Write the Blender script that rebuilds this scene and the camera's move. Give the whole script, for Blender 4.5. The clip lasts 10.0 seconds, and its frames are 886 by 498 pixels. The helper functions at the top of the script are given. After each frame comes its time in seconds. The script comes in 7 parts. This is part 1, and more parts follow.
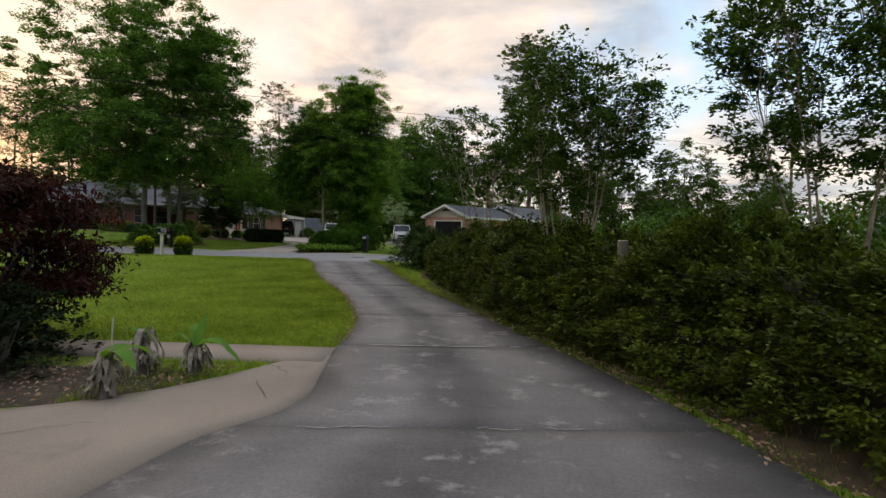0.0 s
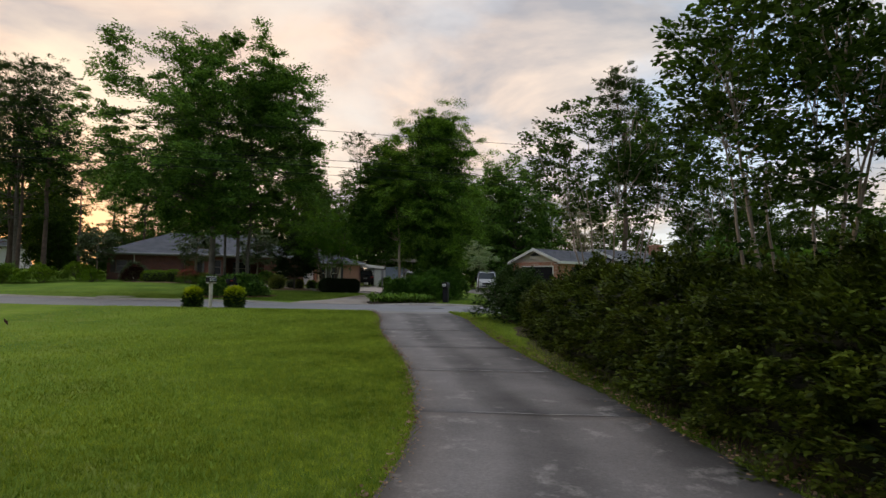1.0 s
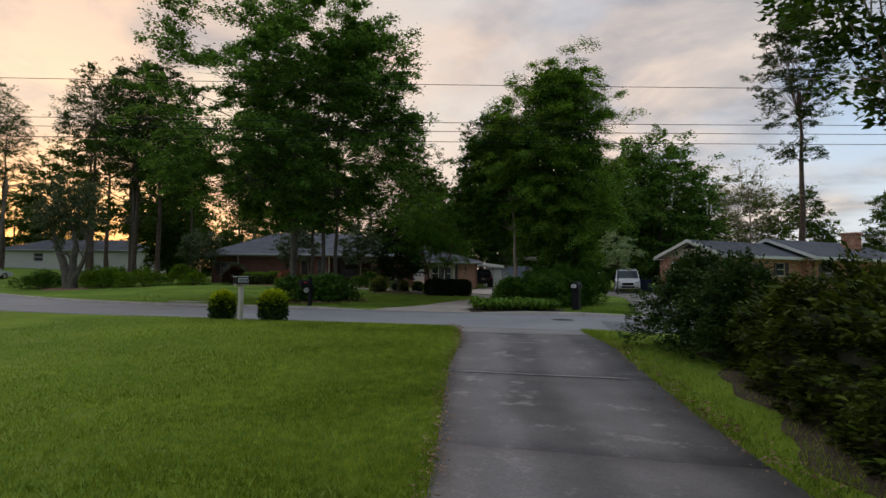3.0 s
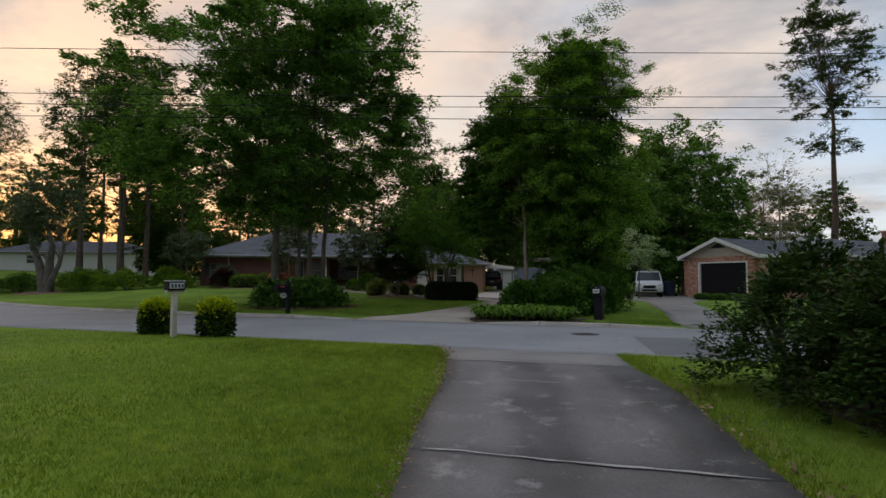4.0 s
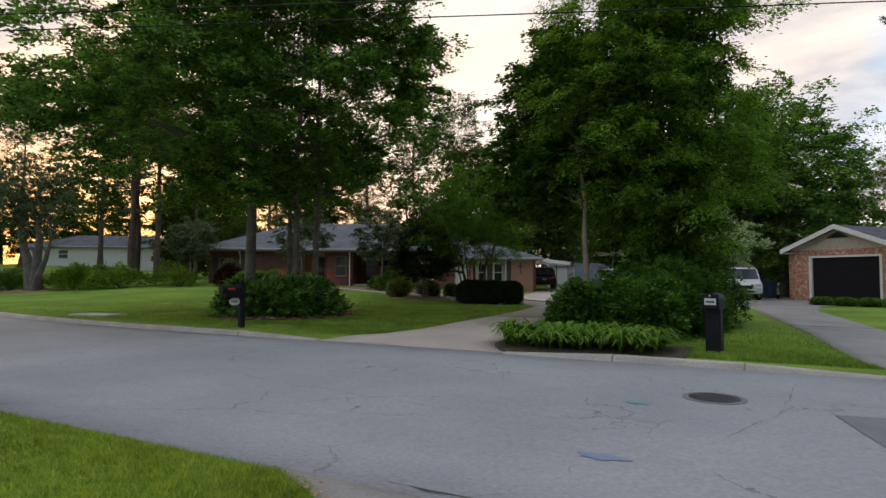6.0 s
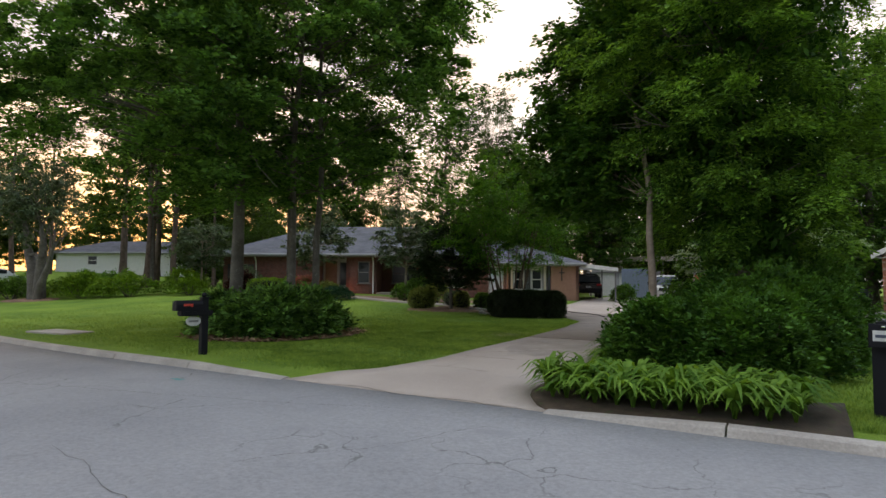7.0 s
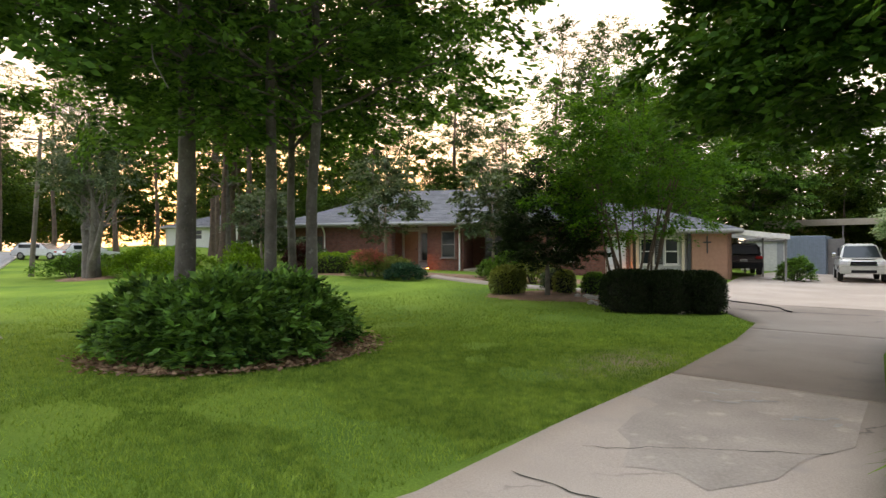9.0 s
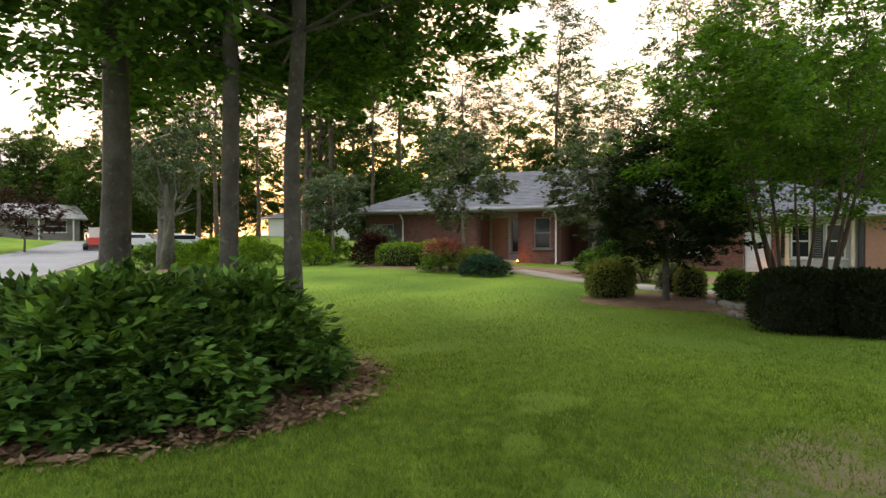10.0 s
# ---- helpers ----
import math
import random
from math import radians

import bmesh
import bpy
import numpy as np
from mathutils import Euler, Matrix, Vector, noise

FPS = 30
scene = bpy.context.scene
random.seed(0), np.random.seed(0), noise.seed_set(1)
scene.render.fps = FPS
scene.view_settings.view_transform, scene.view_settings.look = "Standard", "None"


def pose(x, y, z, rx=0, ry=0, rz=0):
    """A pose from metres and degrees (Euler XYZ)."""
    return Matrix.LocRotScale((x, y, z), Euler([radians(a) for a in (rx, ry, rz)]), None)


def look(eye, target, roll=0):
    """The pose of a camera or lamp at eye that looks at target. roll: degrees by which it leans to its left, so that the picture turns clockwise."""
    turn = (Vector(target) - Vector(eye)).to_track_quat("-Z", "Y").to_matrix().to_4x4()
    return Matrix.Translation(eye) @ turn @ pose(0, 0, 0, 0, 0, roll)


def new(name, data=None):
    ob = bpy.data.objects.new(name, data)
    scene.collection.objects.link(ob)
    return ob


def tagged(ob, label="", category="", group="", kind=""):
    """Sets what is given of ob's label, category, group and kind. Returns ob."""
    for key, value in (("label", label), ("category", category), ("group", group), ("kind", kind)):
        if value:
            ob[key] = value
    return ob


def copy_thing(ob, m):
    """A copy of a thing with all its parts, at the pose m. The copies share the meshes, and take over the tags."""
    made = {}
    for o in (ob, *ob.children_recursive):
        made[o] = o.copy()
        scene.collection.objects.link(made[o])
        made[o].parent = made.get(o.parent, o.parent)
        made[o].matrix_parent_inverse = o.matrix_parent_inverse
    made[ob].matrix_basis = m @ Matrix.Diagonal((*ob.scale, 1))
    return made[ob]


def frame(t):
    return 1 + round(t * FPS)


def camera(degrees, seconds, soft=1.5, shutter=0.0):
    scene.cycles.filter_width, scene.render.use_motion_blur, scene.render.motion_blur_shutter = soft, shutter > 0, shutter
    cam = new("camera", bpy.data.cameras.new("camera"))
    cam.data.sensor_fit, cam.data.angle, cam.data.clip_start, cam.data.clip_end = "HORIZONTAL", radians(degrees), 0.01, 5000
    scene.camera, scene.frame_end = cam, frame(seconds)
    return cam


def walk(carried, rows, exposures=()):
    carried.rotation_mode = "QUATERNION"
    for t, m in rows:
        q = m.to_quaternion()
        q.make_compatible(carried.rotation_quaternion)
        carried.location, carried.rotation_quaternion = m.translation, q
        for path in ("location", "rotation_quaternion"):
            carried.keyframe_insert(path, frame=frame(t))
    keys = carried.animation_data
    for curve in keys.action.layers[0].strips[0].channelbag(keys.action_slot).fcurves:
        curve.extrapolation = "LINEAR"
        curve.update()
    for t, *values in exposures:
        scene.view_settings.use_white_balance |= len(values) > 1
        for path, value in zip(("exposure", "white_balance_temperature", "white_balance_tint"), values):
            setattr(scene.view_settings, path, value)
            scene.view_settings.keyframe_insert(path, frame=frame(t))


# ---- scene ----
cam = camera(74.0, 10.0)
SKY = 0.85
PATH = [
    (0, (0.255, 0.202, 1.379), (0.231, 2.201, 1.324), 1.68),
    (0.5, (0.021, 2.650, 1.244), (-0.131, 4.644, 1.277), 1.23),
    (1, (-0.241, 5.115, 1.195), (-0.551, 7.087, 1.302), 0.72),
    (1.5, (-0.472, 7.329, 1.184), (-0.914, 9.274, 1.325), 0.30),
    (2, (-0.693, 9.311, 1.183), (-1.238, 11.230, 1.328), 0.11),
    (2.5, (-1.005, 11.186, 1.164), (-1.645, 13.077, 1.282), 0.10),
    (3, (-1.373, 12.904, 1.136), (-2.104, 14.762, 1.244), 0.21),
    (4.5, (-2.700, 18.201, 1.283), (-3.475, 20.042, 1.396), 0.17),
    (5, (-3.099, 19.951, 1.333), (-3.907, 21.779, 1.413), 0.11),
    (5.5, (-3.572, 21.699, 1.328), (-4.442, 23.498, 1.410), 0.20),
    (7, (-5.614, 27.068, 1.519), (-6.664, 28.767, 1.635), 0.31),
    (7.5, (-6.409, 28.740, 1.607), (-7.505, 30.410, 1.709), 0.22),
    (8, (-7.100, 30.425, 1.709), (-8.278, 32.040, 1.780), 0.17),
    (8.5, (-7.890, 32.140, 1.772), (-9.168, 33.678, 1.806), 0.07),
    (9, (-8.821, 33.914, 1.715), (-10.193, 35.369, 1.730), -0.13),
    (9.5, (-9.918, 35.750, 1.718), (-11.410, 37.082, 1.707), -0.17),
    (10, (-11.256, 37.585, 1.700), (-12.872, 38.762, 1.683), -0.08),
]
walk(cam, [(t, look(eye, target, roll)) for t, eye, target, roll in PATH],
     [(0, 0.76, 8100, 5), (1.0, 0.52, 7800, 5), (2.5, 0.29, 7500, 5), (4.5, 0.36, 7450, 5), (5.5, 0.72, 7550, 5), (7.0, 1.24, 7700, 5), (8.5, 2.0, 8150, 5), (10.0, 2.05, 8550, 5)])
# ---- world, sun, exposure ----
SUN_LEFT, SUN_UP = 57.0, 7.0
world = bpy.data.worlds.new("dusk_sky")
scene.world = world
world.use_nodes = True
wn, wl = world.node_tree.nodes, world.node_tree.links
wn.clear()
w_out = wn.new("ShaderNodeOutputWorld")
w_bg = wn.new("ShaderNodeBackground")
w_bg.inputs["Strength"].default_value = SKY
w_coord = wn.new("ShaderNodeTexCoord")
w_sky = wn.new("ShaderNodeTexSky")
w_sky.sky_type = "NISHITA"
w_sky.sun_disc = False
w_sky.sun_elevation = radians(SUN_UP)
w_sky.sun_rotation = radians(-SUN_LEFT)
w_sky.air_density, w_sky.dust_density, w_sky.ozone_density = 1.0, 1.5, 1.5


def wnode(kind, **values):
    n = wn.new(kind)
    for k, v in values.items():
        n.inputs[k].default_value = v
    return n


def wmath(op, a, b=None):
    n = wn.new("ShaderNodeMath")
    n.operation = op
    for i, v in enumerate((a, b)):
        if v is None:
            continue
        if isinstance(v, (int, float)):
            n.inputs[i].default_value = v
        else:
            wl.new(v, n.inputs[i])
    return n.outputs[0]


def wmix(f, a, b, blend="MIX"):
    n = wn.new("ShaderNodeMix")
    n.data_type, n.blend_type = "RGBA", blend
    for i, v in ((0, f), (6, a), (7, b)):
        if isinstance(v, (int, float)):
            n.inputs[i].default_value = v
        elif isinstance(v, tuple):
            n.inputs[i].default_value = (*v, 1)
        else:
            wl.new(v, n.inputs[i])
    return n.outputs[2]


def wramp(f, stops):
    n = wn.new("ShaderNodeValToRGB")
    while len(n.color_ramp.elements) < len(stops):
        n.color_ramp.elements.new(0.5)
    for e, (p, c) in zip(n.color_ramp.elements, stops):
        e.position, e.color = p, (*c, 1)
    wl.new(f, n.inputs[0])
    return n.outputs[0]


w_sep = wn.new("ShaderNodeSeparateXYZ")
wl.new(w_coord.outputs["Generated"], w_sep.inputs[0])
# nearness to the setting sun, 0 behind to 1 towards it
w_dot = wn.new("ShaderNodeVectorMath")
w_dot.operation = "DOT_PRODUCT"
wl.new(w_coord.outputs["Generated"], w_dot.inputs[0])
w_dot.inputs[1].default_value = (-math.sin(radians(SUN_LEFT)), math.cos(radians(SUN_LEFT)), 0.05)
w_near = wmath("ADD", wmath("MULTIPLY", w_dot.outputs["Value"], 0.5), 0.5)
# cloud sheet seen in perspective: direction divided by its height
w_den = wmath("ADD", wmath("MAXIMUM", w_sep.outputs["Z"], 0.0), 0.16)
w_comb = wn.new("ShaderNodeCombineXYZ")
wl.new(wmath("DIVIDE", w_sep.outputs["X"], w_den), w_comb.inputs[0])
wl.new(wmath("DIVIDE", w_sep.outputs["Y"], w_den), w_comb.inputs[1])
w_n1 = wnode("ShaderNodeTexNoise", Scale=0.75, Detail=7.0, Roughness=0.52, Distortion=0.5)
wl.new(w_comb.outputs[0], w_n1.inputs["Vector"])
w_n2 = wnode("ShaderNodeTexNoise", Scale=1.5, Detail=6.0, Roughness=0.55, Distortion=0.3)
wl.new(w_comb.outputs[0], w_n2.inputs["Vector"])
w_cover = wramp(w_n1.outputs["Fac"], [(0.42, (0, 0, 0)), (0.53, (1, 1, 1))])
w_shape = wramp(w_n2.outputs["Fac"], [(0.42, (0, 0, 0)), (0.61, (1, 1, 1))])
# clear sky between the clouds: pale near the sun, blue away from it and higher up
w_warm = wramp(w_near, [(0.66, (0, 0, 0)), (1.0, (1, 1, 1))])
w_clear = wmix(w_warm, (0.46, 0.68, 1.08), (1.0, 0.82, 0.70))
w_clear = wmix(wramp(w_sep.outputs["Z"], [(0.0, (1, 1, 1)), (0.28, (0, 0, 0))]), w_clear, wmix(w_warm, (0.86, 0.90, 1.0), (1.18, 0.80, 0.60)))
# clouds: grey-lavender bodies with pink and peach edges
w_body = wmix(w_warm, (0.36, 0.40, 0.53), (0.52, 0.47, 0.54))
w_edge = wmix(w_warm, (0.84, 0.78, 0.82), (1.10, 0.78, 0.64))
# higher up the sheet closes and turns grey
w_high = wramp(w_sep.outputs["Z"], [(0.28, (0, 0, 0)), (0.60, (0.6, 0.6, 0.6))])
w_shape = wmath("MULTIPLY", w_shape, wmath("SUBTRACT", 1.0, w_high))
w_cover = wmath("MAXIMUM", w_cover, w_high)
w_cloud = wmix(w_shape, w_body, w_edge)
w_col = wmix(w_cover, w_clear, w_cloud)
w_glow = wmath("POWER", wmath("MAXIMUM", w_dot.outputs["Value"], 0.0), 17.0)
w_low = wramp(w_sep.outputs["Z"], [(0.04, (1, 1, 1)), (0.23, (0, 0, 0))])
w_glowf = wmath("MULTIPLY", w_glow, w_low)
w_col = wmix(w_glowf, w_col, (2.0, 0.80, 0.24))
# the clear-air colours of the sky model under the cloud sheet
w_skyc = wmix(1.0, w_sky.outputs[0], (0.10, 0.10, 0.10), "MULTIPLY")
w_final = wmix(0.12, w_col, w_skyc)
# the sky dims away from the sunset and is brightest in the high cloud overhead
w_back = wramp(w_near, [(0.04, (0.44, 0.45, 0.48)), (0.44, (1, 1, 1))])
w_over = wramp(w_sep.outputs["Z"], [(0.42, (1, 1, 1)), (0.85, (1.65, 1.65, 1.65))])
w_final = wmix(1.0, wmix(1.0, w_final, w_back, "MULTIPLY"), w_over, "MULTIPLY")
wl.new(w_final, w_bg.inputs["Color"])
wl.new(w_bg.outputs[0], w_out.inputs["Surface"])

sun = new("sun", bpy.data.lights.new("sun", "SUN"))
sun.data.energy, sun.data.angle, sun.data.color = 1.0, radians(12), (1.0, 0.72, 0.46)
sun.matrix_world = look((-math.sin(radians(SUN_LEFT)) * 80, math.cos(radians(SUN_LEFT)) * 80, math.tan(radians(SUN_UP)) * 80), (0, 0, 0))


# ---- materials ----
def material(name):
    m = bpy.data.materials.new(name)
    m.use_nodes = True
    nt = m.node_tree
    return m, nt, nt.nodes["Principled BSDF"], nt.nodes["Material Output"]


def add(nt, kind, **values):
    n = nt.nodes.new(kind)
    for k, v in values.items():
        n.inputs[k].default_value = v
    return n


def blend(nt, f, a, b, how="MIX"):
    n = nt.nodes.new("ShaderNodeMix")
    n.data_type, n.blend_type = "RGBA", how
    for i, v in ((0, f), (6, a), (7, b)):
        if isinstance(v, (int, float)):
            n.inputs[i].default_value = v
        elif isinstance(v, tuple):
            n.inputs[i].default_value = (*v, 1)
        else:
            nt.links.new(v, n.inputs[i])
    return n.outputs[2]


def ramp(nt, f, lo, hi, a=(0, 0, 0), b=(1, 1, 1)):
    n = nt.nodes.new("ShaderNodeValToRGB")
    n.color_ramp.elements[0].position, n.color_ramp.elements[1].position = lo, hi
    n.color_ramp.elements[0].color, n.color_ramp.elements[1].color = (*a, 1), (*b, 1)
    nt.links.new(f, n.inputs[0])
    return n.outputs[0]


def place(nt, what="Object"):
    return nt.nodes.new("ShaderNodeTexCoord").outputs[what]


def speckle(nt, vec, scale, detail=4.0, rough=0.55):
    n = add(nt, "ShaderNodeTexNoise", Scale=scale, Detail=detail, Roughness=rough)
    nt.links.new(vec, n.inputs["Vector"])
    return n.outputs["Fac"]


def bump(nt, bsdf, height, strength, distance=0.01):
    n = add(nt, "ShaderNodeBump", Strength=strength, Distance=distance)
    nt.links.new(height, n.inputs["Height"])
    nt.links.new(n.outputs[0], bsdf.inputs["Normal"])


def mottled(name, dark, light, big=0.6, fine=18.0, rough=0.85, relief=0.3, metal=0.0, spot=None, depth=0.01):
    """A surface of two tones at two scales, with fine relief."""
    m, nt, b, out = material(name)
    v = place(nt)
    f1, f2 = speckle(nt, v, big), speckle(nt, v, fine, 6.0, 0.65)
    c = blend(nt, ramp(nt, f1, 0.32, 0.68), dark, light)
    c = blend(nt, ramp(nt, f2, 0.3, 0.75), c, blend(nt, 1.0, c, (0.66, 0.66, 0.66), "MULTIPLY"))
    if spot:
        c = blend(nt, ramp(nt, speckle(nt, v, big * 3.1, 5.0), 0.6, 0.72), c, spot)
    nt.links.new(c, b.inputs["Base Color"])
    b.inputs["Roughness"].default_value, b.inputs["Metallic"].default_value = rough, metal
    bump(nt, b, f2, relief, depth)
    return m


def aged(m, scale, width, tone):
    """Adds a net of hairline cracks, broken up so that they come and go."""
    nt = m.node_tree
    b = nt.nodes["Principled BSDF"]
    v = place(nt)
    warp = add(nt, "ShaderNodeTexNoise", Scale=1.6, Detail=5.0)
    nt.links.new(v, warp.inputs["Vector"])
    mixv = nt.nodes.new("ShaderNodeVectorMath")
    mixv.operation = "MULTIPLY_ADD"
    nt.links.new(warp.outputs["Color"], mixv.inputs[0])
    mixv.inputs[1].default_value = (0.9, 0.9, 0.9)
    nt.links.new(v, mixv.inputs[2])
    vor = nt.nodes.new("ShaderNodeTexVoronoi")
    vor.feature = "DISTANCE_TO_EDGE"
    vor.inputs["Scale"].default_value = scale
    nt.links.new(mixv.outputs[0], vor.inputs["Vector"])
    line = ramp(nt, vor.outputs["Distance"], width * 0.4, width, (1, 1, 1), (0, 0, 0))
    gone = ramp(nt, speckle(nt, v, 0.55, 3.0), 0.46, 0.60)
    f = blend(nt, 1.0, line, gone, "MULTIPLY")
    old = b.inputs["Base Color"].links[0].from_socket
    nt.links.new(blend(nt, f, old, tone), b.inputs["Base Color"])
    return m


def tracked(name):
    """Old poured drive: pale wheel tracks, dark mildew between and along the left edge, hedge shade painted along the
    right edge, pale scuffs.
    """
    m, nt, b, out = material(name)
    v = place(nt)
    uv = nt.nodes.new("ShaderNodeUVMap")
    uv.uv_map = "across"
    sep = nt.nodes.new("ShaderNodeSeparateXYZ")
    nt.links.new(uv.outputs[0], sep.inputs[0])
    wob = add(nt, "ShaderNodeMath")
    wob.operation = "MULTIPLY_ADD"
    nt.links.new(speckle(nt, v, 0.5, 3.0), wob.inputs[0])
    wob.inputs[1].default_value = 0.22
    nt.links.new(sep.outputs["X"], wob.inputs[2])
    cr = nt.nodes.new("ShaderNodeValToRGB")
    # the last stop darkens the right edge, as shade from the hedge
    stops = [(0.10, 0.10), (0.20, 0.60), (0.36, 0.85), (0.47, 0.25), (0.58, 0.08), (0.72, 0.62), (0.86, 0.55), (0.97, 0.06)]
    while len(cr.color_ramp.elements) < len(stops):
        cr.color_ramp.elements.new(0.5)
    for e, (p, c) in zip(cr.color_ramp.elements, stops):
        e.position, e.color = p, (c, c, c, 1)
    cr.color_ramp.interpolation = "EASE"
    nt.links.new(wob.outputs[0], cr.inputs[0])
    cloud = ramp(nt, speckle(nt, v, 0.7, 6.0, 0.62), 0.30, 0.72)
    f = blend(nt, 0.42, cr.outputs[0], cloud)
    c = blend(nt, f, (0.050, 0.046, 0.045), (0.290, 0.268, 0.258))
    c = blend(nt, ramp(nt, speckle(nt, v, 2.3, 8.0, 0.72), 0.56, 0.72), c, (0.37, 0.345, 0.325))
    fine = speckle(nt, v, 40.0, 6.0, 0.7)
    c = blend(nt, ramp(nt, fine, 0.32, 0.72), c, blend(nt, 1.0, c, (0.62, 0.62, 0.62), "MULTIPLY"))
    nt.links.new(c, b.inputs["Base Color"])
    b.inputs["Roughness"].default_value = 0.9
    bump(nt, b, fine, 0.45, 0.006)
    return m


def leafy(name, dark, light, clear=0.35, rough=0.5, tint=None, tufts=2.6):
    """Foliage: every leaf has its own tone, and lets some light through."""
    m, nt, b, out = material(name)
    geo = nt.nodes.new("ShaderNodeNewGeometry")
    v = place(nt)
    tuft = ramp(nt, speckle(nt, v, tufts, 3.0), 0.40, 0.66)
    one = nt.nodes.new("ShaderNodeMath")
    one.operation = "POWER"
    one.inputs[1].default_value = 1.6
    nt.links.new(geo.outputs["Random Per Island"], one.inputs[0])
    c = blend(nt, blend(nt, 0.5, one.outputs[0], tuft), dark, light)
    c = blend(nt, ramp(nt, speckle(nt, v, 0.7, 2.0), 0.35, 0.7), c, blend(nt, 1.0, c, tint or (0.7, 0.8, 0.7), "MULTIPLY"))
    nt.links.new(c, b.inputs["Base Color"])
    b.inputs["Roughness"].default_value = rough + 0.1
    b.inputs["Specular IOR Level"].default_value = 0.12
    t = nt.nodes.new("ShaderNodeBsdfTranslucent")
    nt.links.new(blend(nt, 1.0, c, (1.65, 1.5, 0.75), "MULTIPLY"), t.inputs["Color"])
    mix = add(nt, "ShaderNodeMixShader", Fac=clear)
    nt.links.new(b.outputs[0], mix.inputs[1])
    nt.links.new(t.outputs[0], mix.inputs[2])
    nt.links.new(mix.outputs[0], out.inputs["Surface"])
    return m


def plain(name, color, rough=0.5, metal=0.0, wear=0.12):
    """Painted or moulded surface with faint dirt."""
    m, nt, b, out = material(name)
    v = place(nt)
    f = speckle(nt, v, 7.0, 5.0)
    c = blend(nt, ramp(nt, f, 0.35, 0.8), color, tuple(x * (1 - 2 * wear) + 0.02 * wear for x in color))
    nt.links.new(c, b.inputs["Base Color"])
    b.inputs["Roughness"].default_value, b.inputs["Metallic"].default_value = rough, metal
    bump(nt, b, speckle(nt, v, 60.0, 3.0), 0.08, 0.002)
    return m


def bricky(name, tones, mortar, axis_u, course=0.075, length=0.21):
    """Brickwork with courses along the wall axis_u (a horizontal direction) in the wall's own space."""
    m, nt, b, out = material(name)
    v = place(nt)
    dot = nt.nodes.new("ShaderNodeVectorMath")
    dot.operation = "DOT_PRODUCT"
    nt.links.new(v, dot.inputs[0])
    dot.inputs[1].default_value = axis_u
    sep = nt.nodes.new("ShaderNodeSeparateXYZ")
    nt.links.new(v, sep.inputs[0])
    com = nt.nodes.new("ShaderNodeCombineXYZ")
    nt.links.new(dot.outputs["Value"], com.inputs[0])
    nt.links.new(sep.outputs["Z"], com.inputs[1])
    br = nt.nodes.new("ShaderNodeTexBrick")
    nt.links.new(com.outputs[0], br.inputs["Vector"])
    br.inputs["Scale"].default_value = 1.0
    br.inputs["Brick Width"].default_value, br.inputs["Row Height"].default_value = length, course
    br.inputs["Mortar Size"].default_value, br.inputs["Mortar Smooth"].default_value = 0.007, 0.3
    br.inputs["Color1"].default_value, br.inputs["Color2"].default_value = (*tones[0], 1), (*tones[1], 1)
    br.inputs["Mortar"].default_value = (*mortar, 1)
    patch = speckle(nt, com.outputs[0], 5.5, 3.0, 0.6)
    c = blend(nt, ramp(nt, patch, 0.5, 0.66), br.outputs["Color"], tones[2])
    c = blend(nt, ramp(nt, speckle(nt, com.outputs[0], 0.8, 4.0), 0.35, 0.75), c, blend(nt, 1.0, c, (0.72, 0.72, 0.74), "MULTIPLY"))
    nt.links.new(c, b.inputs["Base Color"])
    b.inputs["Roughness"].default_value = 0.9
    bump(nt, b, br.outputs["Fac"], -0.5, 0.008)
    return m


def glassy(name, tint=(0.02, 0.025, 0.03)):
    m, nt, b, out = material(name)
    b.inputs["Base Color"].default_value = (*tint, 1)
    b.inputs["Roughness"].default_value = 0.08
    b.inputs["Specular IOR Level"].default_value = 0.32
    return m


def glowing(name, color, strength):
    m, nt, b, out = material(name)
    b.inputs["Emission Color"].default_value, b.inputs["Emission Strength"].default_value = (*color, 1), strength
    return m


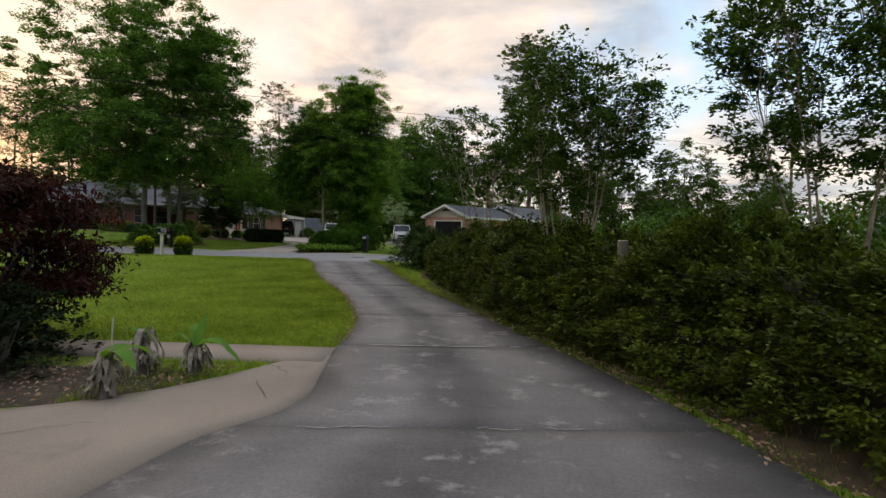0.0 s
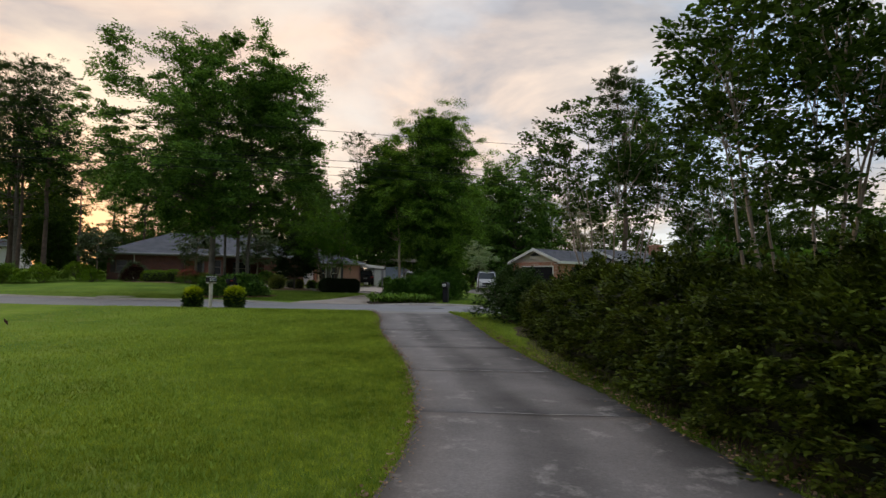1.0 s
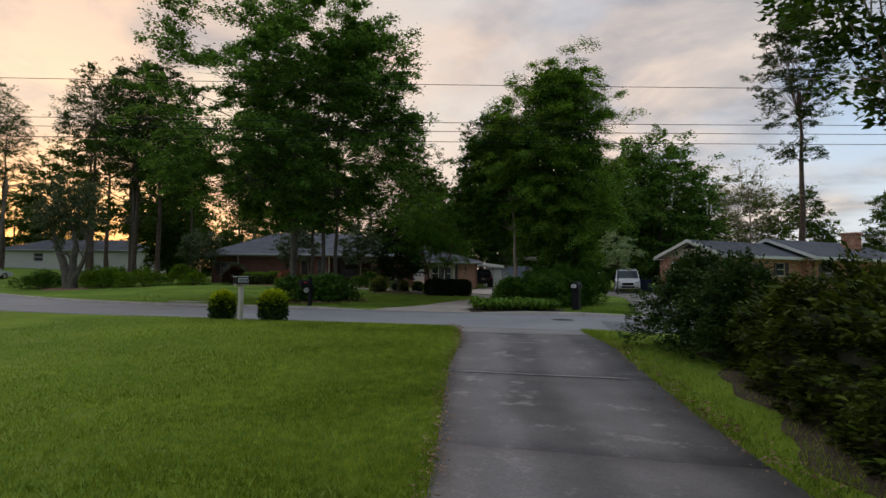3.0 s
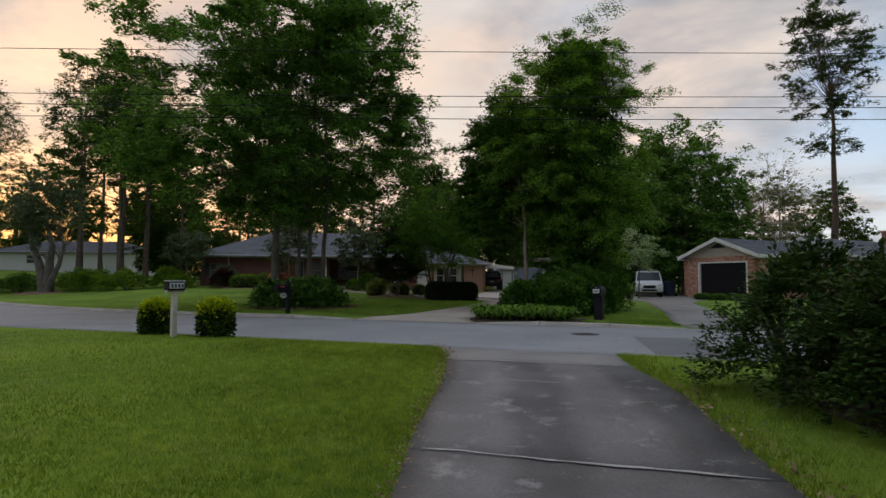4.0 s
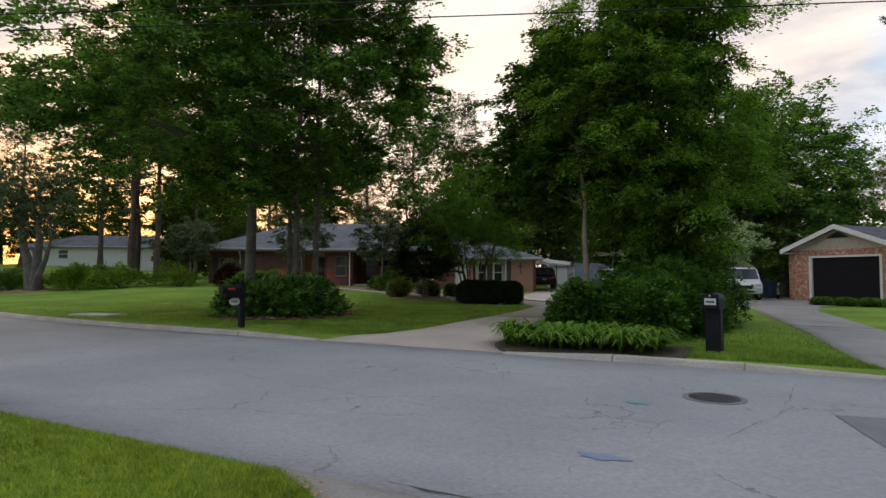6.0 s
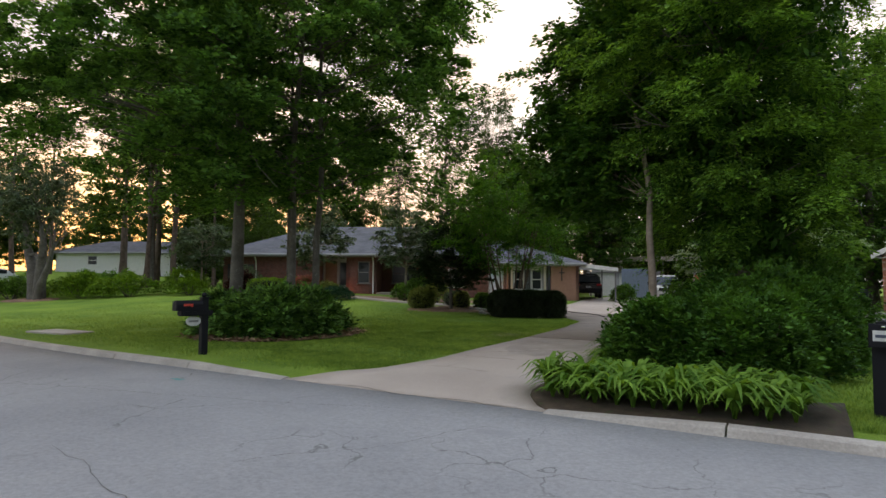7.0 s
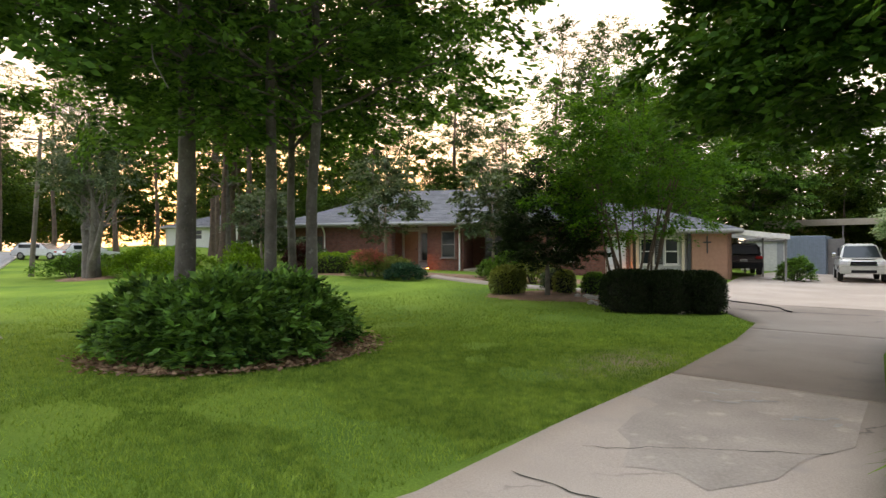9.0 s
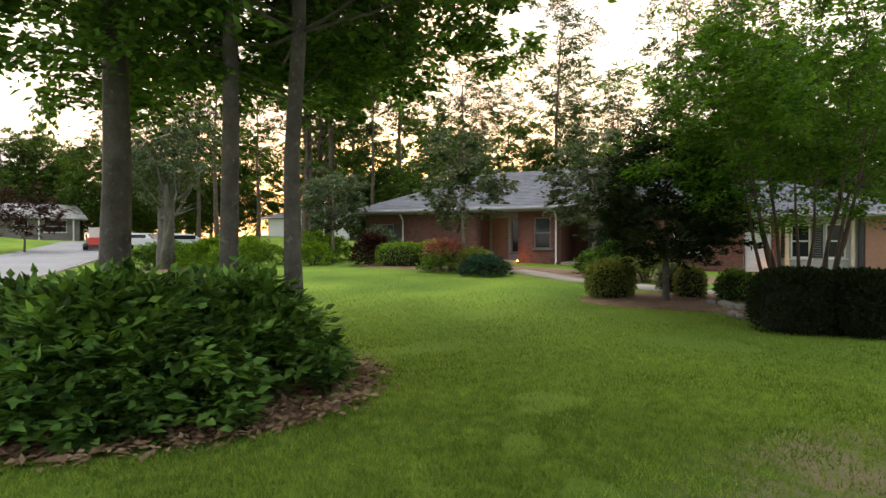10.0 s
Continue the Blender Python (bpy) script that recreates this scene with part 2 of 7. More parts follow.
def turf(name, dark, light, dry, far_dark, far_light):
    """Mown grass: broad tone drift, dry flecks, blade-scale relief."""
    m, nt, b, out = material(name)
    v = place(nt)
    drift = ramp(nt, speckle(nt, v, 0.35, 4.0), 0.3, 0.7)
    c = blend(nt, drift, dark, light)
    c = blend(nt, ramp(nt, speckle(nt, v, 1.7, 5.0, 0.6), 0.52, 0.8), c, dry)
    # across the street another, cooler kind of grass
    sep = nt.nodes.new("ShaderNodeSeparateXYZ")
    nt.links.new(v, sep.inputs[0])
    over = nt.nodes.new("ShaderNodeMapRange")
    over.inputs["From Min"].default_value, over.inputs["From Max"].default_value = 29.0, 31.0
    nt.links.new(sep.outputs["Y"], over.inputs["Value"])
    c = blend(nt, over.outputs[0], c, blend(nt, drift, far_dark, far_light))
    # worn earth by the neighbour's drive
    near = nt.nodes.new("ShaderNodeVectorMath")
    near.operation = "DISTANCE"
    squash = nt.nodes.new("ShaderNodeVectorMath")
    squash.operation = "MULTIPLY"
    nt.links.new(v, squash.inputs[0])
    squash.inputs[1].default_value = (1.0, 0.55, 0.0)
    nt.links.new(squash.outputs[0], near.inputs[0])
    near.inputs[1].default_value = (-12.9, 42.3 * 0.55, 0.0)
    mask = ramp(nt, near.outputs["Value"], 0.5, 1.35, (1, 1, 1), (0, 0, 0))
    c = blend(nt, blend(nt, 1.0, mask, ramp(nt, speckle(nt, v, 1.9, 6.0, 0.7), 0.40, 0.58), "MULTIPLY"), c, (0.34, 0.27, 0.18))
    fine = speckle(nt, v, 38.0, 5.0, 0.7)
    c = blend(nt, ramp(nt, fine, 0.3, 0.7), blend(nt, 1.0, c, (0.55, 0.6, 0.5), "MULTIPLY"), c)
    nt.links.new(c, b.inputs["Base Color"])
    b.inputs["Roughness"].default_value = 0.95
    b.inputs["Specular IOR Level"].default_value = 0.1
    bump(nt, b, fine, 0.8, 0.03)
    return m


M_TURF = turf("lawn_turf", (0.122, 0.215, 0.030), (0.280, 0.388, 0.050), (0.320, 0.345, 0.095), (0.116, 0.205, 0.036), (0.255, 0.365, 0.056))
M_BLADE = leafy("grass_blades", (0.122, 0.215, 0.030), (0.405, 0.495, 0.085), 0.3, 0.6, (0.60, 0.62, 0.50), 7.0)
# darker copy of the blades, with the hedge's shade in the colour
M_VERGESHADE = leafy("hedge_shaded_grass", (0.050, 0.095, 0.016), (0.185, 0.275, 0.045), 0.3, 0.6, (0.6, 0.62, 0.5), 7.0)
M_COOLBLADE = leafy("cool_grass_blades", (0.112, 0.200, 0.036), (0.350, 0.465, 0.096), 0.3, 0.6, (0.56, 0.62, 0.55), 7.0)
M_ROAD = aged(mottled("road_asphalt", (0.25, 0.25, 0.258), (0.325, 0.322, 0.325), 0.35, 24.0, 0.9, 0.8, 0.0, (0.22, 0.22, 0.225), 0.010), 0.62, 0.007, (0.13, 0.13, 0.128))
M_PATCH = mottled("patched_asphalt", (0.15, 0.15, 0.155), (0.185, 0.185, 0.19), 0.8, 50.0, 0.9, 0.5)
M_CONC = aged(mottled("old_concrete", (0.39, 0.325, 0.275), (0.52, 0.440, 0.375), 0.35, 75.0, 0.9, 0.15, 0.0, (0.34, 0.295, 0.262), 0.004), 0.16, 0.004, (0.16, 0.14, 0.12))
M_TANCONC = aged(mottled("tan_concrete", (0.265, 0.212, 0.168), (0.365, 0.295, 0.238), 0.5, 60.0, 0.9, 0.3, 0.0, (0.20, 0.17, 0.14), 0.005), 0.16, 0.004, (0.13, 0.11, 0.09))
# darker copy of the concrete, with the overhanging trees' shade in its colour
M_SHADESLAB = aged(mottled("shaded_slab_concrete", (0.225, 0.182, 0.150), (0.315, 0.260, 0.218), 0.4, 70.0, 0.9, 0.2, 0.0, (0.19, 0.16, 0.14), 0.004), 0.16, 0.004, (0.12, 0.10, 0.09))
M_SCUFF = mottled("scuffed_grey_concrete", (0.335, 0.288, 0.250), (0.475, 0.410, 0.356), 0.9, 40.0, 0.9, 0.2, 0.0, (0.50, 0.43, 0.37), 0.004)
M_KERB = mottled("kerb_concrete", (0.33, 0.30, 0.265), (0.46, 0.42, 0.37), 1.3, 30.0, 0.9, 0.35)
M_STRAW = mottled("pine_straw_mulch", (0.19, 0.105, 0.065), (0.34, 0.20, 0.13), 2.5, 26.0, 0.95, 0.9, 0.0, (0.11, 0.07, 0.045), 0.03)
M_SOIL = mottled("dark_garden_soil", (0.045, 0.032, 0.020), (0.10, 0.070, 0.045), 3.0, 26.0, 0.95, 0.9, 0.0, (0.05, 0.065, 0.02), 0.03)
M_BARK = mottled("grey_bark", (0.085, 0.075, 0.06), (0.17, 0.15, 0.125), 3.0, 22.0, 0.95, 0.8, 0.0, (0.20, 0.19, 0.165), 0.02)
M_BARKP = mottled("pine_bark", (0.075, 0.05, 0.038), (0.15, 0.105, 0.08), 3.0, 16.0, 0.95, 0.9, 0.0, None, 0.03)
M_STEM = mottled("smooth_tan_stems", (0.20, 0.15, 0.11), (0.34, 0.27, 0.21), 3.0, 20.0, 0.7, 0.3)
M_OAK = leafy("oak_leaves", (0.020, 0.054, 0.014), (0.205, 0.400, 0.090), 0.40)
# shaded copy of the crape leaves: their shade is put into the colour
M_SHADE = leafy("shaded_crape_leaves", (0.009, 0.024, 0.005), (0.095, 0.180, 0.035), 0.4)
M_GLOSSY = leafy("broad_evergreen_leaves", (0.016, 0.050, 0.010), (0.130, 0.280, 0.045), 0.3, 0.4)
M_CYP = leafy("feathery_needles", (0.014, 0.046, 0.010), (0.290, 0.520, 0.085), 0.36)
M_BUSH = leafy("shrub_leaves", (0.016, 0.046, 0.010), (0.235, 0.440, 0.085), 0.34)
M_AZALEA = leafy("azalea_leaves", (0.014, 0.045, 0.014), (0.270, 0.500, 0.120), 0.3, 0.45, None, 4.0)
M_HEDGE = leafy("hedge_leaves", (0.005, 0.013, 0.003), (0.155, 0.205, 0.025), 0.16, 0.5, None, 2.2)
M_LOOSE = leafy("loose_shrub_leaves", (0.010, 0.028, 0.008), (0.085, 0.150, 0.036), 0.2)
M_PALE = leafy("pale_dogwood_leaves", (0.16, 0.26, 0.13), (0.55, 0.62, 0.48), 0.35)
M_BUD = leafy("budding_leaves", (0.14, 0.15, 0.09), (0.36, 0.34, 0.22), 0.4)
M_LIME = leafy("lime_shrub_leaves", (0.20, 0.28, 0.018), (0.56, 0.62, 0.045), 0.38)
M_PURPLE = leafy("burgundy_leaves", (0.007, 0.003, 0.003), (0.070, 0.020, 0.016), 0.3, 0.5, (0.8, 0.7, 0.7))
M_PINE = leafy("pine_needles", (0.018, 0.042, 0.014), (0.055, 0.090, 0.028), 0.35)
M_FAR = leafy("woodland_leaves", (0.012, 0.032, 0.008), (0.115, 0.200, 0.038), 0.42)
M_MAG = leafy("magnolia_leaves", (0.030, 0.058, 0.028), (0.190, 0.230, 0.145), 0.25, 0.35)
M_DARKC = leafy("dark_conifer_needles", (0.012, 0.026, 0.010), (0.032, 0.055, 0.018), 0.2)
M_STRAP = leafy("strap_leaves", (0.050, 0.125, 0.018), (0.240, 0.390, 0.062), 0.35, 0.5)
M_SHINGLE = mottled("grey_shingles", (0.11, 0.115, 0.13), (0.165, 0.17, 0.19), 1.5, 26.0, 0.9, 0.5)
M_WHITE = plain("white_paint", (0.74, 0.73, 0.70), 0.5)
M_CREAM = plain("cream_paint", (0.55, 0.46, 0.36), 0.6)
M_BLACK = plain("black_paint", (0.007, 0.007, 0.010), 0.6)
M_BLACK.node_tree.nodes["Principled BSDF"].inputs["Specular IOR Level"].default_value = 0.2
M_GLASS = glassy("dark_window_glass")
M_CRAPE = leafy("crape_myrtle_leaves", (0.026, 0.080, 0.012), (0.120, 0.255, 0.032), 0.45)
# near-black filling for hedge and shrub cores: inner shade put into the colour
M_CORESHADE = mottled("painted_core_shade", (0.010, 0.012, 0.006), (0.024, 0.026, 0.012), 2.0, 25.0, 0.95, 0.8)
M_DRIVE = tracked("stained_drive")
M_PALEROOF = mottled("pale_roof", (0.42, 0.40, 0.38), (0.52, 0.50, 0.48), 1.5, 26.0, 0.9, 0.4)
M_OLIVE = leafy("olive_shrub_leaves", (0.14, 0.17, 0.05), (0.36, 0.40, 0.13), 0.3)
M_LIMED = leafy("green_hedge_leaves", (0.07, 0.15, 0.015), (0.26, 0.40, 0.045), 0.3)
M_PINK = leafy("pink_blossom", (0.14, 0.14, 0.05), (0.78, 0.20, 0.27), 0.3, 0.6, (0.9, 0.8, 0.8))
M_TEAL = leafy("juniper_leaves", (0.03, 0.085, 0.055), (0.07, 0.15, 0.10), 0.25)
M_DARKH = leafy("dark_hedge_leaves", (0.012, 0.022, 0.009), (0.030, 0.045, 0.016), 0.15)
M_BANANA = leafy("banana_leaf", (0.09, 0.22, 0.035), (0.18, 0.36, 0.055), 0.4, 0.45)
M_DRY = mottled("withered_leaf", (0.10, 0.08, 0.06), (0.46, 0.41, 0.35), 9.0, 30.0, 0.9, 0.4)
M_LITTER = leafy("dry_leaf_litter", (0.14, 0.08, 0.05), (0.48, 0.33, 0.22), 0.1, 0.8, (0.8, 0.8, 0.8))
M_IRON = mottled("cast_iron", (0.03, 0.03, 0.03), (0.06, 0.058, 0.055), 6.0, 60.0, 0.6, 0.6, 0.5)
M_BLUEMARK = mottled("blue_spray", (0.14, 0.20, 0.36), (0.22, 0.25, 0.31), 9.0, 40.0, 0.8, 0.2)
M_TEALMARK = mottled("teal_spray", (0.02, 0.30, 0.28), (0.14, 0.27, 0.26), 9.0, 40.0, 0.8, 0.2)
M_CALK = mottled("joint_filler", (0.33, 0.315, 0.30), (0.47, 0.45, 0.42), 5.0, 40.0, 0.9, 0.3)
M_CRACK = mottled("crack_dirt", (0.035, 0.035, 0.028), (0.07, 0.065, 0.05), 8.0, 40.0, 0.95, 0.4)
M_APRON = aged(mottled("drive_apron", (0.22, 0.205, 0.19), (0.30, 0.28, 0.26), 0.7, 34.0, 0.9, 0.35), 0.3, 0.004, (0.1, 0.1, 0.09))


# ---- building helpers ----
def smooth_step(a, b, v):
    t = np.clip((np.asarray(v, float) - a) / (b - a), 0, 1)
    return t * t * (3 - 2 * t)


def rise(x):
    s = np.clip(-24 - np.asarray(x, float), 0, 62)
    return 0.00055 * s * s


def bend(x):
    s = np.clip(-18 - np.asarray(x, float), 0, None)
    return np.where(s < 17, 0.0075 * s * s, 2.1675 + 0.255 * (s - 17))


def road_near(x):
    return 26.75 + bend(x) + 0.9 * smooth_step(-5.5, 1, x)


def road_far(x):
    return 34.0 + bend(x) + 0.5 * smooth_step(-4, 2, x)


def land(x, y):
    """Height of the lawn or soil."""
    x, y = np.asarray(x, float), np.asarray(y, float)
    v = y - bend(x)
    return (-0.28 + 0.32 * smooth_step(18.5, 25.5, v) - 0.12 * smooth_step(26.0, 27.4, v) + 0.09 * smooth_step(33.9, 34.7, v)
            + 0.007 * np.clip(v - 35, 0, 60) + rise(x) + 0.52 * smooth_step(35.5, 46, v) * (1 - smooth_step(-36, -17, x))
            + 0.24 * smooth_step(43.5, 52, v) * (1 - smooth_step(-19.5, -13.5, x))
            + 1.0 * (1 - smooth_step(-76, -42, x)) * (1 - smooth_step(15, 25, v)))


def lay(x, y):
    return float(land(x, y))


def mesh(name, verts, faces, mat=None, smooth=False):
    """Mesh from an n x 3 array and an m x k array (or list) of corners."""
    me = bpy.data.meshes.new(name)
    verts = np.asarray(verts, np.float32)
    if isinstance(faces, np.ndarray):
        m, k = faces.shape
        me.vertices.add(len(verts))
        me.vertices.foreach_set("co", verts.ravel())
        me.loops.add(m * k)
        me.loops.foreach_set("vertex_index", faces.astype(np.int32).ravel())
        me.polygons.add(m)
        me.polygons.foreach_set("loop_start", np.arange(0, m * k, k, dtype=np.int32))
        me.update(calc_edges=True)
    else:
        me.from_pydata([tuple(map(float, v)) for v in verts], [], faces)
    if smooth:
        me.polygons.foreach_set("use_smooth", np.ones(len(me.polygons), bool))
    if mat:
        me.materials.append(mat)
    return me


def part(name, data, mat, parent, label="", at=None):
    """One mesh object under a thing or a part; data is a bmesh or a mesh."""
    if isinstance(data, bmesh.types.BMesh):
        me = bpy.data.meshes.new(name)
        data.to_mesh(me)
        data.free()
    else:
        me = data
    if mat and not me.materials:
        me.materials.append(mat)
    ob = new(name, me)
    ob.parent = parent
    if at is not None:
        ob.matrix_basis = at
    if label:
        ob["label"] = label
    return ob


def thing(name, at, label, category, group="", kind=""):
    return tagged(placed(new(name), at), label, category, group, kind)


def placed(ob, at):
    ob.matrix_basis = at
    return ob


def block(boxes, bevel=0.0, segments=1):
    """A bmesh of boxes, each (x0, y0, z0, x1, y1, z1), with softened edges."""
    bm = bmesh.new()
    for x0, y0, z0, x1, y1, z1 in boxes:
        m = Matrix.Translation(((x0 + x1) / 2, (y0 + y1) / 2, (z0 + z1) / 2)) @ Matrix.Diagonal((abs(x1 - x0), abs(y1 - y0), abs(z1 - z0), 1))
        bmesh.ops.create_cube(bm, size=1, matrix=m)
    if bevel:
        bmesh.ops.bevel(bm, geom=bm.edges[:], offset=bevel, segments=segments, affect="EDGES", clamp_overlap=True)
    return bm


def rod(a, b, r0, r1=None, sides=10):
    """A bmesh rod from a to b."""
    bm = bmesh.new()
    a, b = Vector(a), Vector(b)
    m = Matrix.Translation((a + b) / 2) @ (b - a).to_track_quat("Z", "Y").to_matrix().to_4x4()
    bmesh.ops.create_cone(bm, cap_ends=True, segments=sides, radius1=r0, radius2=r0 if r1 is None else r1, depth=(b - a).length, matrix=m)
    return bm


def tubes(runs, sides=7):
    """Vertices and quads of tapered tubes; each run is (points n x 3, radii n)."""
    vs, fs, n0 = [], [], 0
    ang = np.linspace(0, 2 * np.pi, sides, endpoint=False)
    for pts, radii in runs:
        pts = np.asarray(pts, float)
        d = np.gradient(pts, axis=0)
        d /= np.linalg.norm(d, axis=1)[:, None] + 1e-9
        ref = np.where(np.abs(d[:, 2:3]) > 0.9, np.array([[1.0, 0, 0]]), np.array([[0, 0, 1.0]]))
        u = np.cross(d, ref)
        u /= np.linalg.norm(u, axis=1)[:, None]
        w = np.cross(d, u)
        ring = pts[:, None] + np.asarray(radii)[:, None, None] * (np.cos(ang)[None, :, None] * u[:, None] + np.sin(ang)[None, :, None] * w[:, None])
        vs.append(ring.reshape(-1, 3))
        n = len(pts)
        i, j = np.meshgrid(np.arange(n - 1), np.arange(sides), indexing="ij")
        k = (j + 1) % sides
        fs.append((np.stack([i * sides + j, i * sides + k, (i + 1) * sides + k, (i + 1) * sides + j], -1) + n0).reshape(-1, 4))
        n0 += n * sides
    return np.concatenate(vs), np.concatenate(fs)


def leaves(rng, centres, out, size, aspect=0.5, droop=0.25, spread=0.9):
    """Vertices and quads of folded leaves at the centres, pointing out and down."""
    n = len(centres)
    d = out + rng.normal(0, spread, (n, 3))
    d[:, 2] -= droop
    d /= np.linalg.norm(d, axis=1)[:, None] + 1e-9
    s = np.cross(d, rng.normal(0, 0.45, (n, 3)) + np.array([0, 0, 1.0]))
    s /= np.linalg.norm(s, axis=1)[:, None] + 1e-9
    up = np.cross(s, d)
    ln = (size * rng.uniform(0.65, 1.35, n))[:, None]
    wd = ln * aspect * 0.5
    fold = up * wd * 0.35
    v = np.stack([centres, centres + d * ln * 0.45 + s * wd + fold, centres + d * ln, centres + d * ln * 0.45 - s * wd + fold], 1).reshape(-1, 3)
    return v, np.arange(4 * n).reshape(n, 4)


def sprays(rng, centres, out, length, leaf, per, aspect=0.5, droop=0.25, twigs=7, fan=1.0, thick=0.05, tilt=0.30):
    """Vertices and quads of leafy sprays: twigs fan out from an axis and carry leaves that lie face up."""
    n = len(centres)
    out = out / (np.linalg.norm(out, axis=1)[:, None] + 1e-9)
    length = np.broadcast_to(np.asarray(length, float), (n,)) * rng.uniform(0.7, 1.25, n)
    side = np.cross(out, np.array([0, 0, 1.0]) + rng.normal(0, 0.12, (n, 3)))
    side /= np.linalg.norm(side, axis=1)[:, None] + 1e-9
    # the twigs of each spray
    u0 = rng.uniform(0.0, 0.75, (n, twigs))
    th = rng.uniform(-1.0, 1.0, (n, twigs)) * fan
    ln = (0.95 - 0.75 * u0) * rng.uniform(0.5, 1.0, (n, twigs)) * (1 - 0.35 * np.abs(th))
    i = np.repeat(np.arange(n), per)
    j = rng.integers(0, twigs, n * per)
    t = rng.uniform(0.08, 1.0, n * per) ** 0.75
    a, L = th[i, j], length[i]
    d = out[i] * np.cos(a)[:, None] + side[i] * np.sin(a)[:, None]
    reach = u0[i, j] + ln[i, j] * t
    pos = centres[i] + (out[i] * (u0[i, j] - 0.3)[:, None] + d * (ln[i, j] * t)[:, None]) * L[:, None]
    pos = pos + rng.normal(0, thick, (n * per, 3)) * L[:, None]
    pos[:, 2] -= droop * L * reach ** 2
    # leaves stand off their twig to both sides, nearly level
    b = rng.choice([-1.0, 1.0], n * per) * rng.uniform(0.2, 1.1, n * per)
    ld = d * np.cos(b)[:, None] + side[i] * np.sin(b)[:, None] + rng.normal(0, 0.22, (n * per, 3))
    ld[:, 2] -= 0.25 * droop + 2.0 * droop * reach * 0.4
    ld /= np.linalg.norm(ld, axis=1)[:, None] + 1e-9
    s = np.cross(ld, np.array([0, 0, 1.0]) + rng.normal(0, tilt, (n * per, 3)))
    s /= np.linalg.norm(s, axis=1)[:, None] + 1e-9
    up = np.cross(s, ld)
    ll = (leaf * rng.uniform(0.65, 1.35, n * per))[:, None]
    wd = ll * aspect * 0.5
    fold = up * wd * 0.3
    v = np.stack([pos, pos + ld * ll * 0.45 + s * wd + fold, pos + ld * ll, pos + ld * ll * 0.45 - s * wd + fold], 1).reshape(-1, 3)
    return v, np.arange(4 * n * per).reshape(n * per, 4)


def clumps(rng, n, envelope, shell=0.55):
    """Clump centres in a crown; envelope gives the radius at a height share of 0 to 1."""
    h = rng.uniform(0, 1, 4 * n)
    keep = rng.uniform(0, 1, 4 * n) < (envelope(h) / max(envelope(np.linspace(0, 1, 50)))) ** 1.3
    h = h[keep][:n]
    a = rng.uniform(0, 2 * np.pi, len(h))
    r = envelope(h) * (shell + (1 - shell) * rng.uniform(0, 1, len(h)) ** 0.6) * rng.uniform(0.55, 1.08, len(h)) ** 0.6
    return np.stack([r * np.cos(a), r * np.sin(a), h], 1)


def curve_of(stops):
    xs, ys = zip(*stops)
    return lambda h: np.interp(h, xs, ys)


def wander(rng, a, b, n=6, sway=0.12):
    a, b = np.asarray(a, float), np.asarray(b, float)
    t = np.linspace(0, 1, n)[:, None]
    w = rng.normal(0, sway * np.linalg.norm(b - a) / n, (n, 3)).cumsum(0)
    w -= t * w[-1]
    return a + (b - a) * t + w * np.sin(np.pi * t) ** 0.5


